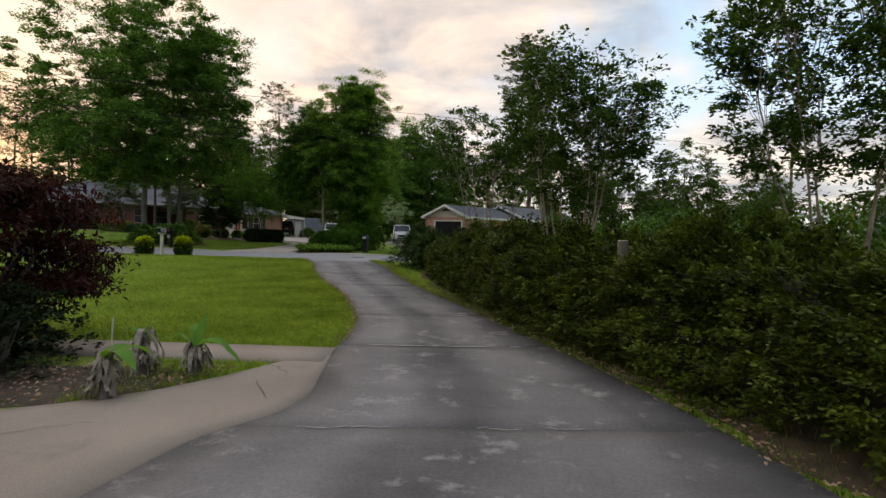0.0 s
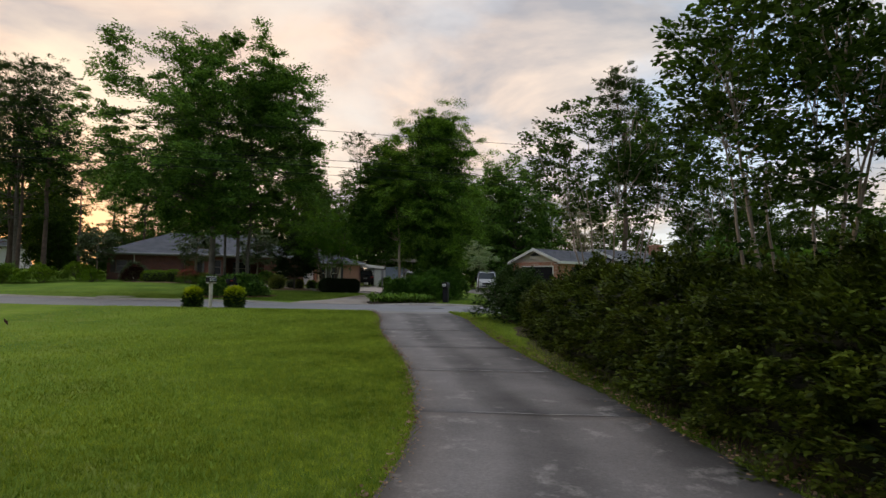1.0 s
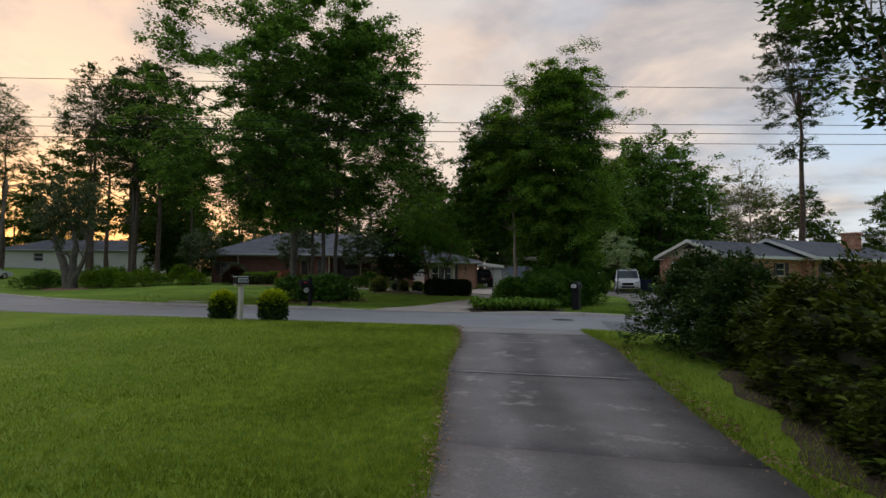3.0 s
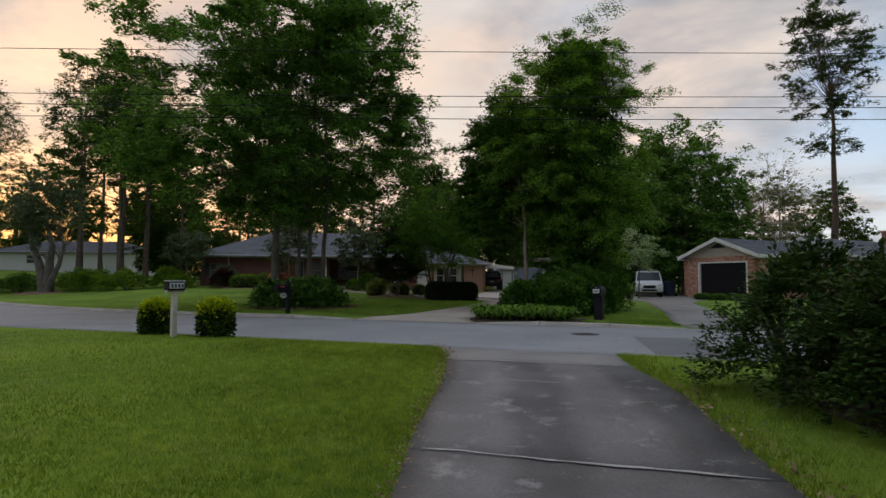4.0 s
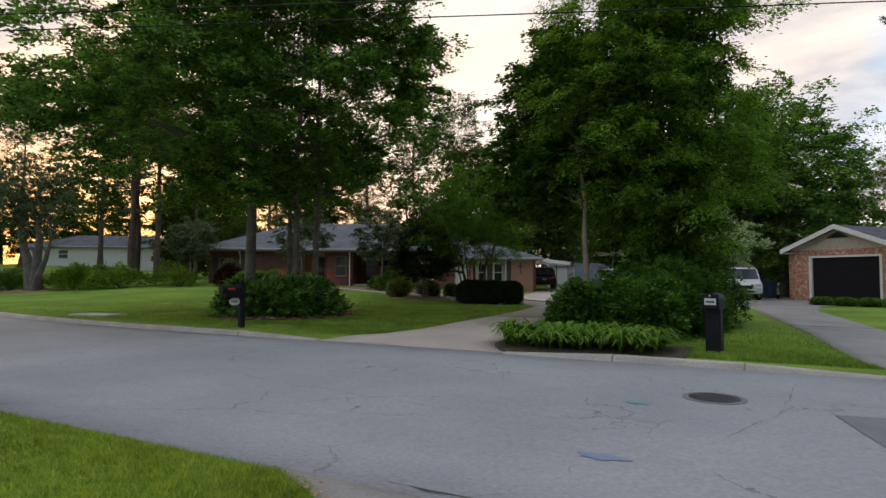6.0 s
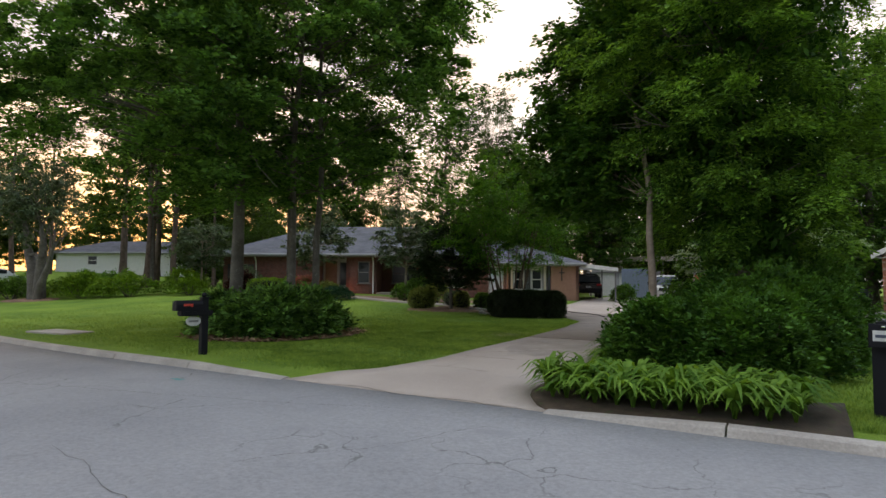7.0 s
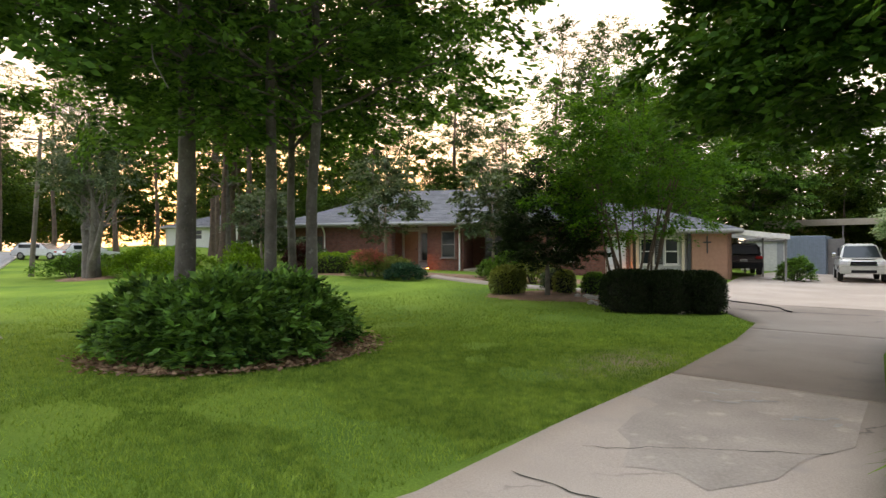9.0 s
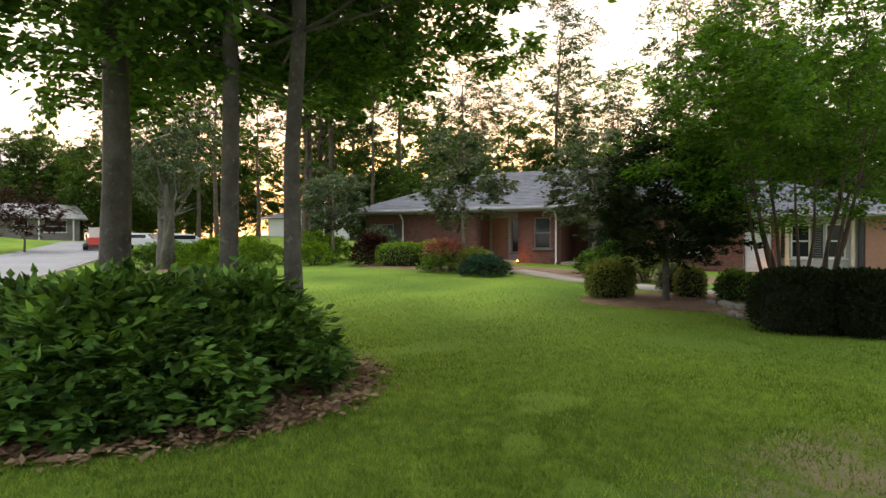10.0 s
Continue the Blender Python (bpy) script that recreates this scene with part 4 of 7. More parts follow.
HEDGE = [(-3.0, 4.6), (3.0, 3.75), (4.7, 3.4), (6.1, 2.95), (8.1, 2.35), (11.3, 1.35), (14.0, 0.7), (16.7, 0.1), (19.2, -0.3), (21.5, -0.65), (24.0, -1.05)]
h_y, h_x = (np.array(c) for c in zip(*HEDGE))


def hedge_top(y):
    return np.interp(y, [-3, 3, 6, 12, 15, 18.0, 20.5, 22.5, 24.0], [2.05, 1.9, 1.78, 1.67, 1.86, 1.82, 1.46, 1.15, 0.95])


def hedge_lumps(n, y0, y1, per, size):
    """Rounded leafy lumps over the hedge's face and top, with dark gaps between."""
    y = rng.uniform(y0, y1, n)
    wide = np.interp(y, [-3, 14, 20, 24.0], [2.9, 2.5, 1.9, 1.2])
    tall = hedge_top(y) * (1 + 0.10 * np.sin(y * 1.9) + 0.07 * np.sin(y * 4.3 + 1))
    a = rng.uniform(0.0, 0.80, n) ** 1.1 * np.pi
    r = rng.uniform(0.80, 1.05, n)
    x = np.interp(y, h_y, h_x) + np.interp(y, [8, 14], [-0.12, 0.2]) + wide / 2 - np.cos(a) * wide / 2 * r
    z = np.sin(a) ** 0.6 * tall * r * 0.88 + land(x, y)
    c = np.stack([x, y, z], -1)
    face = np.stack([-np.cos(a), np.zeros(n), np.sin(a) + 0.3], -1)
    face[:, 1] += rng.normal(0, 0.5, n)
    face[:, 2] = 0.12 + 0.55 * np.sin(a) ** 2 + rng.normal(0, 0.12, n)
    v, f = sprays(rng, c, face, rng.uniform(0.30, 0.62, n) * np.interp(y, [0, 24], [1.05, 0.85]), size, per, 0.50, 0.10, 8, 1.2, 0.07, 0.38)
    v[:, 2] = np.maximum(v[:, 2], land(v[:, 0], v[:, 1]) + 0.03)
    return v, f


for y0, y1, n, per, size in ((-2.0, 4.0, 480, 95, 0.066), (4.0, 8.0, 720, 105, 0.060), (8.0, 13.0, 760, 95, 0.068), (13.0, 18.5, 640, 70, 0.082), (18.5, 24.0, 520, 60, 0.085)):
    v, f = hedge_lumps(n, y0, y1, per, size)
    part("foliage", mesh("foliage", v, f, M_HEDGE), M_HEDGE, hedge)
# added near-black core, so gaps between the sprays read as shade
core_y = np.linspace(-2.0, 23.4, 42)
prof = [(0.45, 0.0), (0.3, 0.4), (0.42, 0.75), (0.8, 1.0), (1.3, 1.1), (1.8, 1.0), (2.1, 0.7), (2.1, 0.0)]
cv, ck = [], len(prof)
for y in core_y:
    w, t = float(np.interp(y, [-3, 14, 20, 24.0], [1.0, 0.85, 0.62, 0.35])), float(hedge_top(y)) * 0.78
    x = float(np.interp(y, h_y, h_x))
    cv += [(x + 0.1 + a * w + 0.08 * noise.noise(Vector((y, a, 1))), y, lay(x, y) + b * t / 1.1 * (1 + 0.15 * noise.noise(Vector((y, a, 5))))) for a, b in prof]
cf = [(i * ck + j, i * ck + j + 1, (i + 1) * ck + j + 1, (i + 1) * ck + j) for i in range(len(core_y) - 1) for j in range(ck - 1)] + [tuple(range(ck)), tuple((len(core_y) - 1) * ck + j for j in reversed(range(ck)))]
part("inner_growth", mesh("inner_growth", cv, cf, M_CORESHADE), M_CORESHADE, hedge)

# littered soil strip, laid wide and dark to paint the hedge's shade too
sheet("hedge_soil", lambda y: ((max(float(np.interp(y - 0.25, d_y, d_r)) + 0.12, float(np.interp(y, h_y, h_x)) - float(np.interp(y, [6, 14, 21], [0.75, 0.40, 0.12]))) + 0.06 + 0.12 * math.sin(y * 2.3) + 0.08 * math.sin(y * 5.1), y), (float(np.interp(y, h_y, h_x)) + 1.6, y)), np.linspace(-2.0, 23.6, 90), 4, 0.012, M_SOIL,
      "bare soil and litter under the hedge, a dark strip for its shade", "soil")

# ---- background woods ----
wood_env = curve_of([(0, 0.6), (0.25, 1.0), (0.6, 0.9), (0.85, 0.55), (1, 0.15)])
pine_env = curve_of([(0, 0.35), (0.3, 0.8), (0.6, 1.0), (0.9, 0.6), (1, 0.2)])
tree("lacy_tree", on(-49, 54), "tall thin-leaved tree with gaps against the sunset", 60, 18.5, 5.0, lambda s: 5.2 * wood_env(s), 0.28, 0.30, 74, 150, 1.3, M_BARK, M_FAR, limbs=50, flat=0.3, shell=0.3)
woods = [tree("woodland_tree", pose(0, 0, -60), "leafy green tree in the woods behind", 61 + k, 14, 1.5, lambda s: (4.2 + k * 0.5) * wood_env(s), 0.25, 0.34, 130, 170, 1.3, M_BARK, M_FAR, limbs=18, group="woods") for k in range(3)]
pines = [tree("pine_tree", pose(0, 0, -60), "tall pine with a bare trunk and dark needles", 71 + k, 22, 10.0, lambda s: 3.5 * pine_env(s), 0.26, 0.32, 70, 120, 0.95, M_BARKP, M_PINE, limbs=40, aspect=0.25, group="pines", shell=0.25) for k in range(3)]


def stand(proto, x, y, scale=1.0, turn=0.0, dz=0.0):
    ob = copy_thing(proto, on(x, y, dz, turn))
    ob.scale = (scale, scale, scale)
    return ob


wood_at = [(-51, 60, 0.6), (-120, 88, 1.1), (-75, 82, 1.3), (-45, 70, 0.7), (-29, 76, 1.0), (-24, 84, 1.05), (-22, 96, 1.2), (-26, 71, 0.8),
           (-14, 92, 1.0), (-9, 88, 0.95), (-2, 88, 0.9), (6, 92, 0.95), (14, 98, 0.85), (22, 90, 0.8), (31, 84, 0.75), (-90, 76, 1.3), (-98, 62, 1.2), (-85, 92, 1.3), (40, 76, 0.8), (50, 66, 0.8),
           (-104, 48, 1.1), (24, 44, 0.38), (31, 40, 0.36), (18, 45.5, 0.62), (13.6, 46.5, 0.48), (17, 48, 0.34), (19, 39, 0.30), (36, 44, 0.42), (11.5, 24, 0.22), (16, 23, 0.24), (22, 24, 0.3), (46, 50, 0.5), (60, 40, 0.6), (-138, 66, 1.0),
           (9, 24, 0.22), (10, 18, 0.24), (-110, 24, 1.0), (-98, 20, 0.9), (-106, 32, 1.0), (-118, 40, 1.1), (-122, 52, 1.1), (-112, 58, 1.1), (-120, 14, 0.9), (-132, 30, 1.0), (-47, 66, 0.52), (-42, 69, 0.55), (-38, 73, 0.55), (-33, 76, 0.55), (-28, 79, 0.55), (-53, 63, 0.48), (-8, 77, 0.5), (-4, 81, 0.55), (-44, 61, 0.38), (-40, 64, 0.38), (-35, 68, 0.38), (-29, 71, 0.38), (-24, 75, 0.38), (-49, 59, 0.38), (-125, 42, 1.2), (-116, 36, 1.1), (-130, 58, 1.2), (-142, 48, 1.3), (-105, 62, 0.9), (-95, 66, 0.9),
           (-31, 66, 0.36), (-27, 68.5, 0.36), (-23, 71, 0.36), (-36, 62, 0.36), (-41, 58, 0.36), (-45, 58.5, 0.36), (-146, 60, 1.1), (-150, 40, 1.1), (-17, 86, 0.6), (-12, 84, 0.55), (-3, 73, 0.42), (-34, 64.5, 0.36), (-38, 60, 0.35), (-36, 76, 0.7), (-31, 82, 0.75), (-41, 72, 0.62)]
for k, (x, y, s) in enumerate(wood_at):
    stand(woods[k % 3], x, y, s, 67 * k)
pine_at = [(-56, 86, 0.9), (-60, 93, 1.0), (-52, 91, 0.9), (-48, 85, 0.8), (-63, 85, 0.9), (-50, 98, 1.0), (-44, 56, 0.62), (-48, 53, 0.85), (-53, 57, 1.0), (-57, 66, 1.05), (-63, 60, 1.0), (-70, 68, 1.1), (-50, 70, 0.7), (-43, 72, 0.95), (-38, 80, 1.0), (-31, 78, 0.9), (-35, 84, 1.0), (-27, 92, 1.05), (-78, 60, 1.0),
           (-88, 56, 1.0), (-46, 54, 0.95), (-112, 50, 1.0), (-72, 54, 1.0), (-51, 55.5, 1.0), (-118, 62, 1.0), (-60, 58, 1.05), (-40, 60, 0.6), (-78, 50, 0.95), (-92, 48, 1.0)]
for k, (x, y, s) in enumerate(pine_at):
    stand(pines[k % 3], x, y, s, 83 * k)
for ob in woods + pines:
    for o in (*ob.children_recursive, ob):
        bpy.data.objects.remove(o)


# ---- houses ----
BRICK_A = bricky("red_brown_brick", ((0.155, 0.055, 0.042), (0.205, 0.080, 0.060), (0.115, 0.048, 0.040)), (0.15, 0.12, 0.11), (1, 0, 0))
BRICK_B = bricky("mottled_antique_brick", ((0.36, 0.095, 0.045), (0.50, 0.20, 0.105), (0.62, 0.50, 0.40)), (0.40, 0.33, 0.28), (1, 0, 0))
BRICK_C = bricky("grey_brick", ((0.17, 0.15, 0.14), (0.22, 0.20, 0.18), (0.14, 0.12, 0.11)), (0.22, 0.2, 0.18), (1, 0, 0))
M_SIDING = plain("pale_siding", (0.42, 0.42, 0.44), 0.6)
M_TAN = plain("tan_render", (0.36, 0.19, 0.13), 0.7)
M_STEEL = plain("blue_grey_steel", (0.22, 0.27, 0.33), 0.5, 0.2)
M_BEIGE = plain("beige_steel", (0.42, 0.37, 0.29), 0.5)
M_SHUT = plain("dark_shutter", (0.03, 0.032, 0.035), 0.5)
M_GABLE = plain("cream_boards", (0.84, 0.74, 0.62), 0.6)
M_FASCIA = plain("weathered_gutter", (0.36, 0.36, 0.37), 0.5)
M_DOORBLUE = plain("pale_blue_door", (0.55, 0.60, 0.68), 0.5)
M_GREYTRIM = plain("grey_trim", (0.20, 0.19, 0.185), 0.5)
M_BLIND = plain("pale_blind", (0.45, 0.44, 0.42), 0.7)
M_LAMP = glowing("orange_lamp", (1.0, 0.32, 0.06), 14.0)


def wall(root, x0, y0, x1, y1, z0, z1, openings, mat, thick=0.2, name="wall"):
    """A wall from (x0, y0) to (x1, y1) whose face is on its right hand; openings (a, b, low, high) go through it."""
    L = math.hypot(x1 - x0, y1 - y0)
    m = pose(x0, y0, 0, 0, 0, math.degrees(math.atan2(y1 - y0, x1 - x0)))
    us = sorted({0.0, L, *(q for o in openings for q in o[:2])})
    zs = sorted({z0, z1, *(q for o in openings for q in o[2:])})
    bm = bmesh.new()
    grid = {(i, j): bm.verts.new((u, 0, z)) for i, u in enumerate(us) for j, z in enumerate(zs)}
    for i in range(len(us) - 1):
        for j in range(len(zs) - 1):
            u, z = (us[i] + us[i + 1]) / 2, (zs[j] + zs[j + 1]) / 2
            if not any(a < u < b and lo < z < hi for a, b, lo, hi in openings):
                bm.faces.new((grid[i, j], grid[i + 1, j], grid[i + 1, j + 1], grid[i, j + 1]))
    back = bmesh.ops.extrude_face_region(bm, geom=bm.faces[:])
    for q in back["geom"]:
        if isinstance(q, bmesh.types.BMVert):
            q.co.y += thick
    for q in [q for q in bm.verts if not q.link_faces]:
        bm.verts.remove(q)
    bmesh.ops.recalc_face_normals(bm, faces=bm.faces[:])
    return part(name, bm, mat, root, at=m), m


def window(root, m, a, b, lo, hi, shutters=True, rails=1, frame_mat=None, blind=False):
    """A sash window in an opening of a wall placed by m."""
    fm = frame_mat or M_WHITE
    w = 0.055
    bars = [(a, 0.02, lo, a + w, 0.12, hi), (b - w, 0.02, lo, b, 0.12, hi), (a + w, 0.02, hi - w, b - w, 0.12, hi), (a + w, 0.02, lo, b - w, 0.12, lo + w)]
    for k in range(rails):
        z = lo + (hi - lo) * (k + 1) / (rails + 1)
        bars.append((a + w, 0.035, z - 0.03, b - w, 0.10, z + 0.03))
    ob = part("window", block(bars, 0.006), fm, root, at=m)
    part("pane", block([(a + w, 0.06, lo + w, b - w, 0.07, hi - w)]), M_GLASS, ob)
    part("sill", block([(a - 0.08, -0.07, lo - 0.07, b + 0.08, 0.02, lo - 0.004)], 0.01), fm, ob)
    if blind:
        part("blind", block([(a + w, 0.13, lo + (hi - lo) * 0.45, b - w, 0.14, hi)]), M_BLIND, ob)
    if shutters:
        for s0 in (a - 0.4, b + 0.04):
            slats = [(s0, -0.045, lo, s0 + 0.05, -0.005, hi), (s0 + 0.31, -0.045, lo, s0 + 0.36, -0.005, hi)]
            n = int((hi - lo) / 0.09)
            slats += [(s0 + 0.05, -0.03, lo + 0.09 * k + 0.01, s0 + 0.31, -0.008, lo + 0.09 * k + 0.08) for k in range(n)]
            part("shutter", block(slats), M_SHUT, ob, "dark louvred shutter")
    return ob


def slab_roof(root, v, faces, mat, thick=0.12):
    bm = bmesh.new()
    vs = [bm.verts.new(p) for p in v]
    for f in faces:
        bm.faces.new([vs[i] for i in f])
    bmesh.ops.recalc_face_normals(bm, faces=bm.faces[:])
    bmesh.ops.solidify(bm, geom=bm.faces[:], thickness=thick)
    return part("roof", bm, mat, root)


def hip(root, x0, y0, x1, y1, eave, ridge, mat, ends=(1, 1), run=None):
    h = (y1 - y0) / 2 if run is None else run
    ym = (y0 + y1) / 2
    v = [(x0, y0, eave), (x1, y0, eave), (x1, y1, eave), (x0, y1, eave), (x0 + h * ends[0], ym, ridge), (x1 - h * ends[1], ym, ridge)]
    r = slab_roof(root, v, [(0, 1, 5, 4), (1, 2, 5), (2, 3, 4, 5), (3, 0, 4)], mat)
    # courses of shingles as low steps up the front slope
    n = 26
    steps = []
    for k in range(n):
        t0, t1 = k / n, (k + 1) / n
        p = []
        for t, lift in ((t0, 0.022), (t1, 0.006)):
            xa, xb = x0 + (h * ends[0]) * t, x1 - (h * ends[1]) * t
            y, z = y0 + (ym - y0) * t, eave + (ridge - eave) * t + lift
            p += [(xa, y, z), (xb, y, z)]
        steps.append(p)
    sv = [q for p in steps for q in p]
    sf = [(4 * k, 4 * k + 1, 4 * k + 3, 4 * k + 2) for k in range(n)] + [(4 * k + 2, 4 * k + 3, 4 * k + 5, 4 * k + 4) for k in range(n - 1)]
    part("shingle_surface", mesh("shingle_surface", sv, sf, mat), mat, r)
    # fascia and gutter along the eaves
    part("fascia", block([(x0, y0 - 0.03, eave - 0.16, x1, y0, eave + 0.02), (x0, y1, eave - 0.16, x1, y1 + 0.03, eave + 0.02), (x0 - 0.03, y0, eave - 0.16, x0, y1, eave + 0.02), (x1, y0, eave - 0.16, x1 + 0.03, y1, eave + 0.02)]), M_FASCIA, root)
    part("gutter", block([(x0 + 0.05, y0 - 0.14, eave - 0.12, x1 - 0.05, y0 - 0.03, eave - 0.01)], 0.02), M_FASCIA, root)
    part("soffit", block([(x0, y0, eave - 0.2, x1, y1, eave - 0.165)]), M_GREYTRIM, root)
    return r


def downspout(root, x, y, z0, z1):
    v, f = tubes([(np.array([(x, y - 0.55, z1), (x, y - 0.5, z1 - 0.08), (x, y - 0.12, z1 - 0.42), (x, y - 0.07, z1 - 0.55), (x, y - 0.07, z0 + 0.12), (x, y - 0.22, z0 + 0.03)]), [0.045] * 6)], 8)
    part("downspout", mesh("downspout", v, f, M_WHITE, True), M_WHITE, root)


def panel_door(root, m, a, b, lo, hi, mat, label):
    w = b - a
    bm = block([(a, 0.05, lo, b, 0.10, hi)], 0.008)
    ob = part("door", bm, mat, root, label, at=m)
    rows = [(0.08, 0.42), (0.48, 0.9)]
    for lo_s, hi_s in rows:
        for c0, c1 in ((0.12, 0.46), (0.54, 0.88)):
            part("panel", block([(a + w * c0, 0.035, lo + (hi - lo) * lo_s, a + w * c1, 0.052, lo + (hi - lo) * hi_s)], 0.01), mat, ob)
    part("knob", rod((b - 0.1, 0.05, lo + 1.0), (b - 0.1, -0.02, lo + 1.0), 0.03, 0.03), M_BLACK, ob, "dark metal knob")
    part("door_frame", block([(a - 0.09, 0.0, lo, a, 0.13, hi + 0.09), (b, 0.0, lo, b + 0.09, 0.13, hi + 0.09), (a, 0.0, hi, b, 0.13, hi + 0.09)]), M_WHITE, ob)


# long brick ranch house across the street: facade along its local x
house = thing("brick_house", pose(-37.8, 52.05, 0.34, 0, 0, 30.9), "long low red brick ranch house with grey hip roofs", "house")
F, E0 = -0.6, 2.98
w_, m_ = wall(house, 0, 0, 6.2, 0, F, E0, [(0.7, 1.6, 1.25, 2.35)], BRICK_A)
window(house, m_, 0.7, 1.6, 1.25, 2.35, True, 1, M_GREYTRIM)
wall(house, 6.2, 0, 6.2, 1.3, F, E0, [], BRICK_A, 0.2)
w_, m_ = wall(house, 6.2, 1.3, 8.0, 1.3, F, E0, [(0.15, 0.95, 0.62, 2.6), (1.1, 1.65, 0.95, 2.55)], M_SIDING)
panel_door(house, m_, 0.15, 0.95, 0.62, 2.6, M_TAN, "tan wooden front door")
window(house, m_, 1.1, 1.65, 0.95, 2.55, False, 0, M_GREYTRIM)
wall(house, 8.0, 1.3, 8.0, 0, F, E0, [], BRICK_A, 0.2)
w_, m_ = wall(house, 8.0, 0, 9.95, 0, F, E0, [(0.75, 1.5, 1.15, 2.55)], BRICK_A)
window(house, m_, 0.75, 1.5, 1.15, 2.55, False, 1, M_GREYTRIM)
wall(house, 9.95, 0, 9.95, 3.0, F, E0, [], BRICK_A, 0.2)
w_, m_ = wall(house, 9.95, 3.0, 13.4, 3.0, F, E0, [(0.7, 2.4, 1.15, 2.45)], BRICK_A)
window(house, m_, 0.7, 2.4, 1.15, 2.45, False, 1, M_GREYTRIM)
wall(house, 13.4, 3.0, 13.4, 0, F, E0, [], BRICK_A, 0.2)
wall(house, 0, 9.8, 0, 0.0, F, E0, [], BRICK_A, 0.2)
wall(house, 13.4, 9.8, 0.0, 9.8, F, E0, [], BRICK_A, 0.2)
wall(house, 13.6, 4.9, 13.6, 9.8, F, E0, [], BRICK_A, 0.2)
hip(house, -0.6, -0.6, 17.6, 10.4, 3.02, 5.25, M_SHINGLE)
downspout(house, 2.15, 0, 0.62, 3.0)
downspout(house, 9.75, 0, 0.45, 3.0)
part("porch_slab", block([(6.2, -0.2, F, 8.0, 1.3, 0.60), (9.95, 0.0, F, 13.4, 3.0, 0.55)], 0.02), M_CONC, house)
part("vent_pipe", rod((9.0, 6.6, 4.3), (9.0, 6.6, 5.2), 0.05), M_GREYTRIM, house)
# lower garage wing
G0, E1 = -0.6, 2.46
w_, m_ = wall(house, 13.6, 0, 17.1, 0, G0, E0, [(1.0, 2.0, 0.95, 2.1)], BRICK_A)
window(house, m_, 1.0, 2.0, 0.95, 2.1, False)
w_, m_ = wall(house, 17.1, 0, 18.3, 0, G0, E1, [(0.15, 1.05, 0.25, 2.2)], BRICK_A)
panel_door(house, m_, 0.15, 1.05, 0.25, 2.2, M_DOORBLUE, "pale blue-white panelled side door")
w_, m_ = wall(house, 18.3, 0.25, 21.2, 0.25, G0, E1, [(0.55, 1.2, 0.8, 2.1), (1.7, 2.35, 0.8, 2.1)], M_SIDING)
window(house, m_, 0.55, 1.2, 0.8, 2.1, True, 1, None, True)
window(house, m_, 1.7, 2.35, 0.8, 2.1, False, 1, None, True)
for x, ww, mm in ((18.35, 0.12, M_TAN), (18.62, 0.14, M_CREAM), (20.75, 0.12, M_CREAM), (21.0, 0.16, M_SHUT)):
    part("trim_post", block([(x, -0.06, 0.15, x + ww, 0.08, E1)], 0.008), mm, house)
wall(house, 21.2, 0, 23.0, 0, G0, E1, [], M_TAN, 0.2, "end_wall")
wall(house, 23.0, 0, 23.0, 8.6, G0, E1, [], BRICK_A, 0.2)
wall(house, 23.0, 8.6, 13.6, 8.6, G0, E1, [], BRICK_A, 0.2)
hip(house, 16.9, -0.45, 23.4, 9.0, 2.5, 4.2, M_SHINGLE, (0.02, 1), 4.7)
wall(house, 17.1, 9.6, 17.1, 0.0, 2.4, E0, [], BRICK_A, 0.15, "step_wall")
part("chimney_pipe", rod((21.6, 2.2, 2.9), (21.6, 2.2, 3.75), 0.09), M_BLACK, house)
part("wall_cross", block([(21.87, -0.04, 1.35, 21.93, -0.005, 2.2), (21.72, -0.04, 1.85, 22.08, -0.005, 1.92)], 0.006), M_SHUT, house, "dark iron cross on the end wall")
# small orange ground lamps against the wall
lamps = []
for x, y, z in ((8.12, -0.45, 0.48), (18.15, -0.5, 0.2)):
    p = house.matrix_basis @ Vector((x, y, z))
    gl = thing("garden_light", pose(p.x, p.y, p.z), "small ground spotlight glowing orange against the wall", "garden light", "ground lights")
    part("housing", rod((0, 0, -0.05), (0, 0, 0.10), 0.05, 0.06), M_BLACK, gl)
    part("lens", rod((0, 0, 0.10), (0, 0, 0.12), 0.045), M_LAMP, gl)
    la = new("lamp_glow", bpy.data.lights.new("lamp_glow", "POINT"))
    la.data.energy, la.data.color, la.data.shadow_soft_size = 1.6, (1.0, 0.24, 0.05), 0.06
    la.matrix_basis = Matrix.Translation(p + Vector((0, 0, 0.22)))

# carport at the wing's end, falling to the side
car_port = thing("carport", house.matrix_basis @ pose(23.1, 0, 0), "flat white-edged carport with thin posts", "carport")
bm = bmesh.new()
vs = [bm.verts.new(q) for q in ((0.0, -0.2, 2.45), (2.3, -0.2, 2.18), (2.3, 6.8, 2.18), (0.0, 6.8, 2.45))]
bm.faces.new(vs)
bmesh.ops.solidify(bm, geom=bm.faces[:], thickness=0.1)
part("roof", bm, M_WHITE, car_port)
v = [(0.0, -0.24, 2.50), (2.35, -0.24, 2.22), (2.35, -0.24, 2.00), (0.0, -0.24, 2.24), (2.35, 6.9, 2.22), (2.35, 6.9, 2.00)]
part("fascia", mesh("fascia", v + [(a, b + 0.05, c) for a, b, c in v], [(0, 3, 2, 1), (1, 2, 5, 4), (6, 7, 8, 9), (0, 1, 7, 6), (3, 9, 8, 2)], M_WHITE), M_WHITE, car_port)
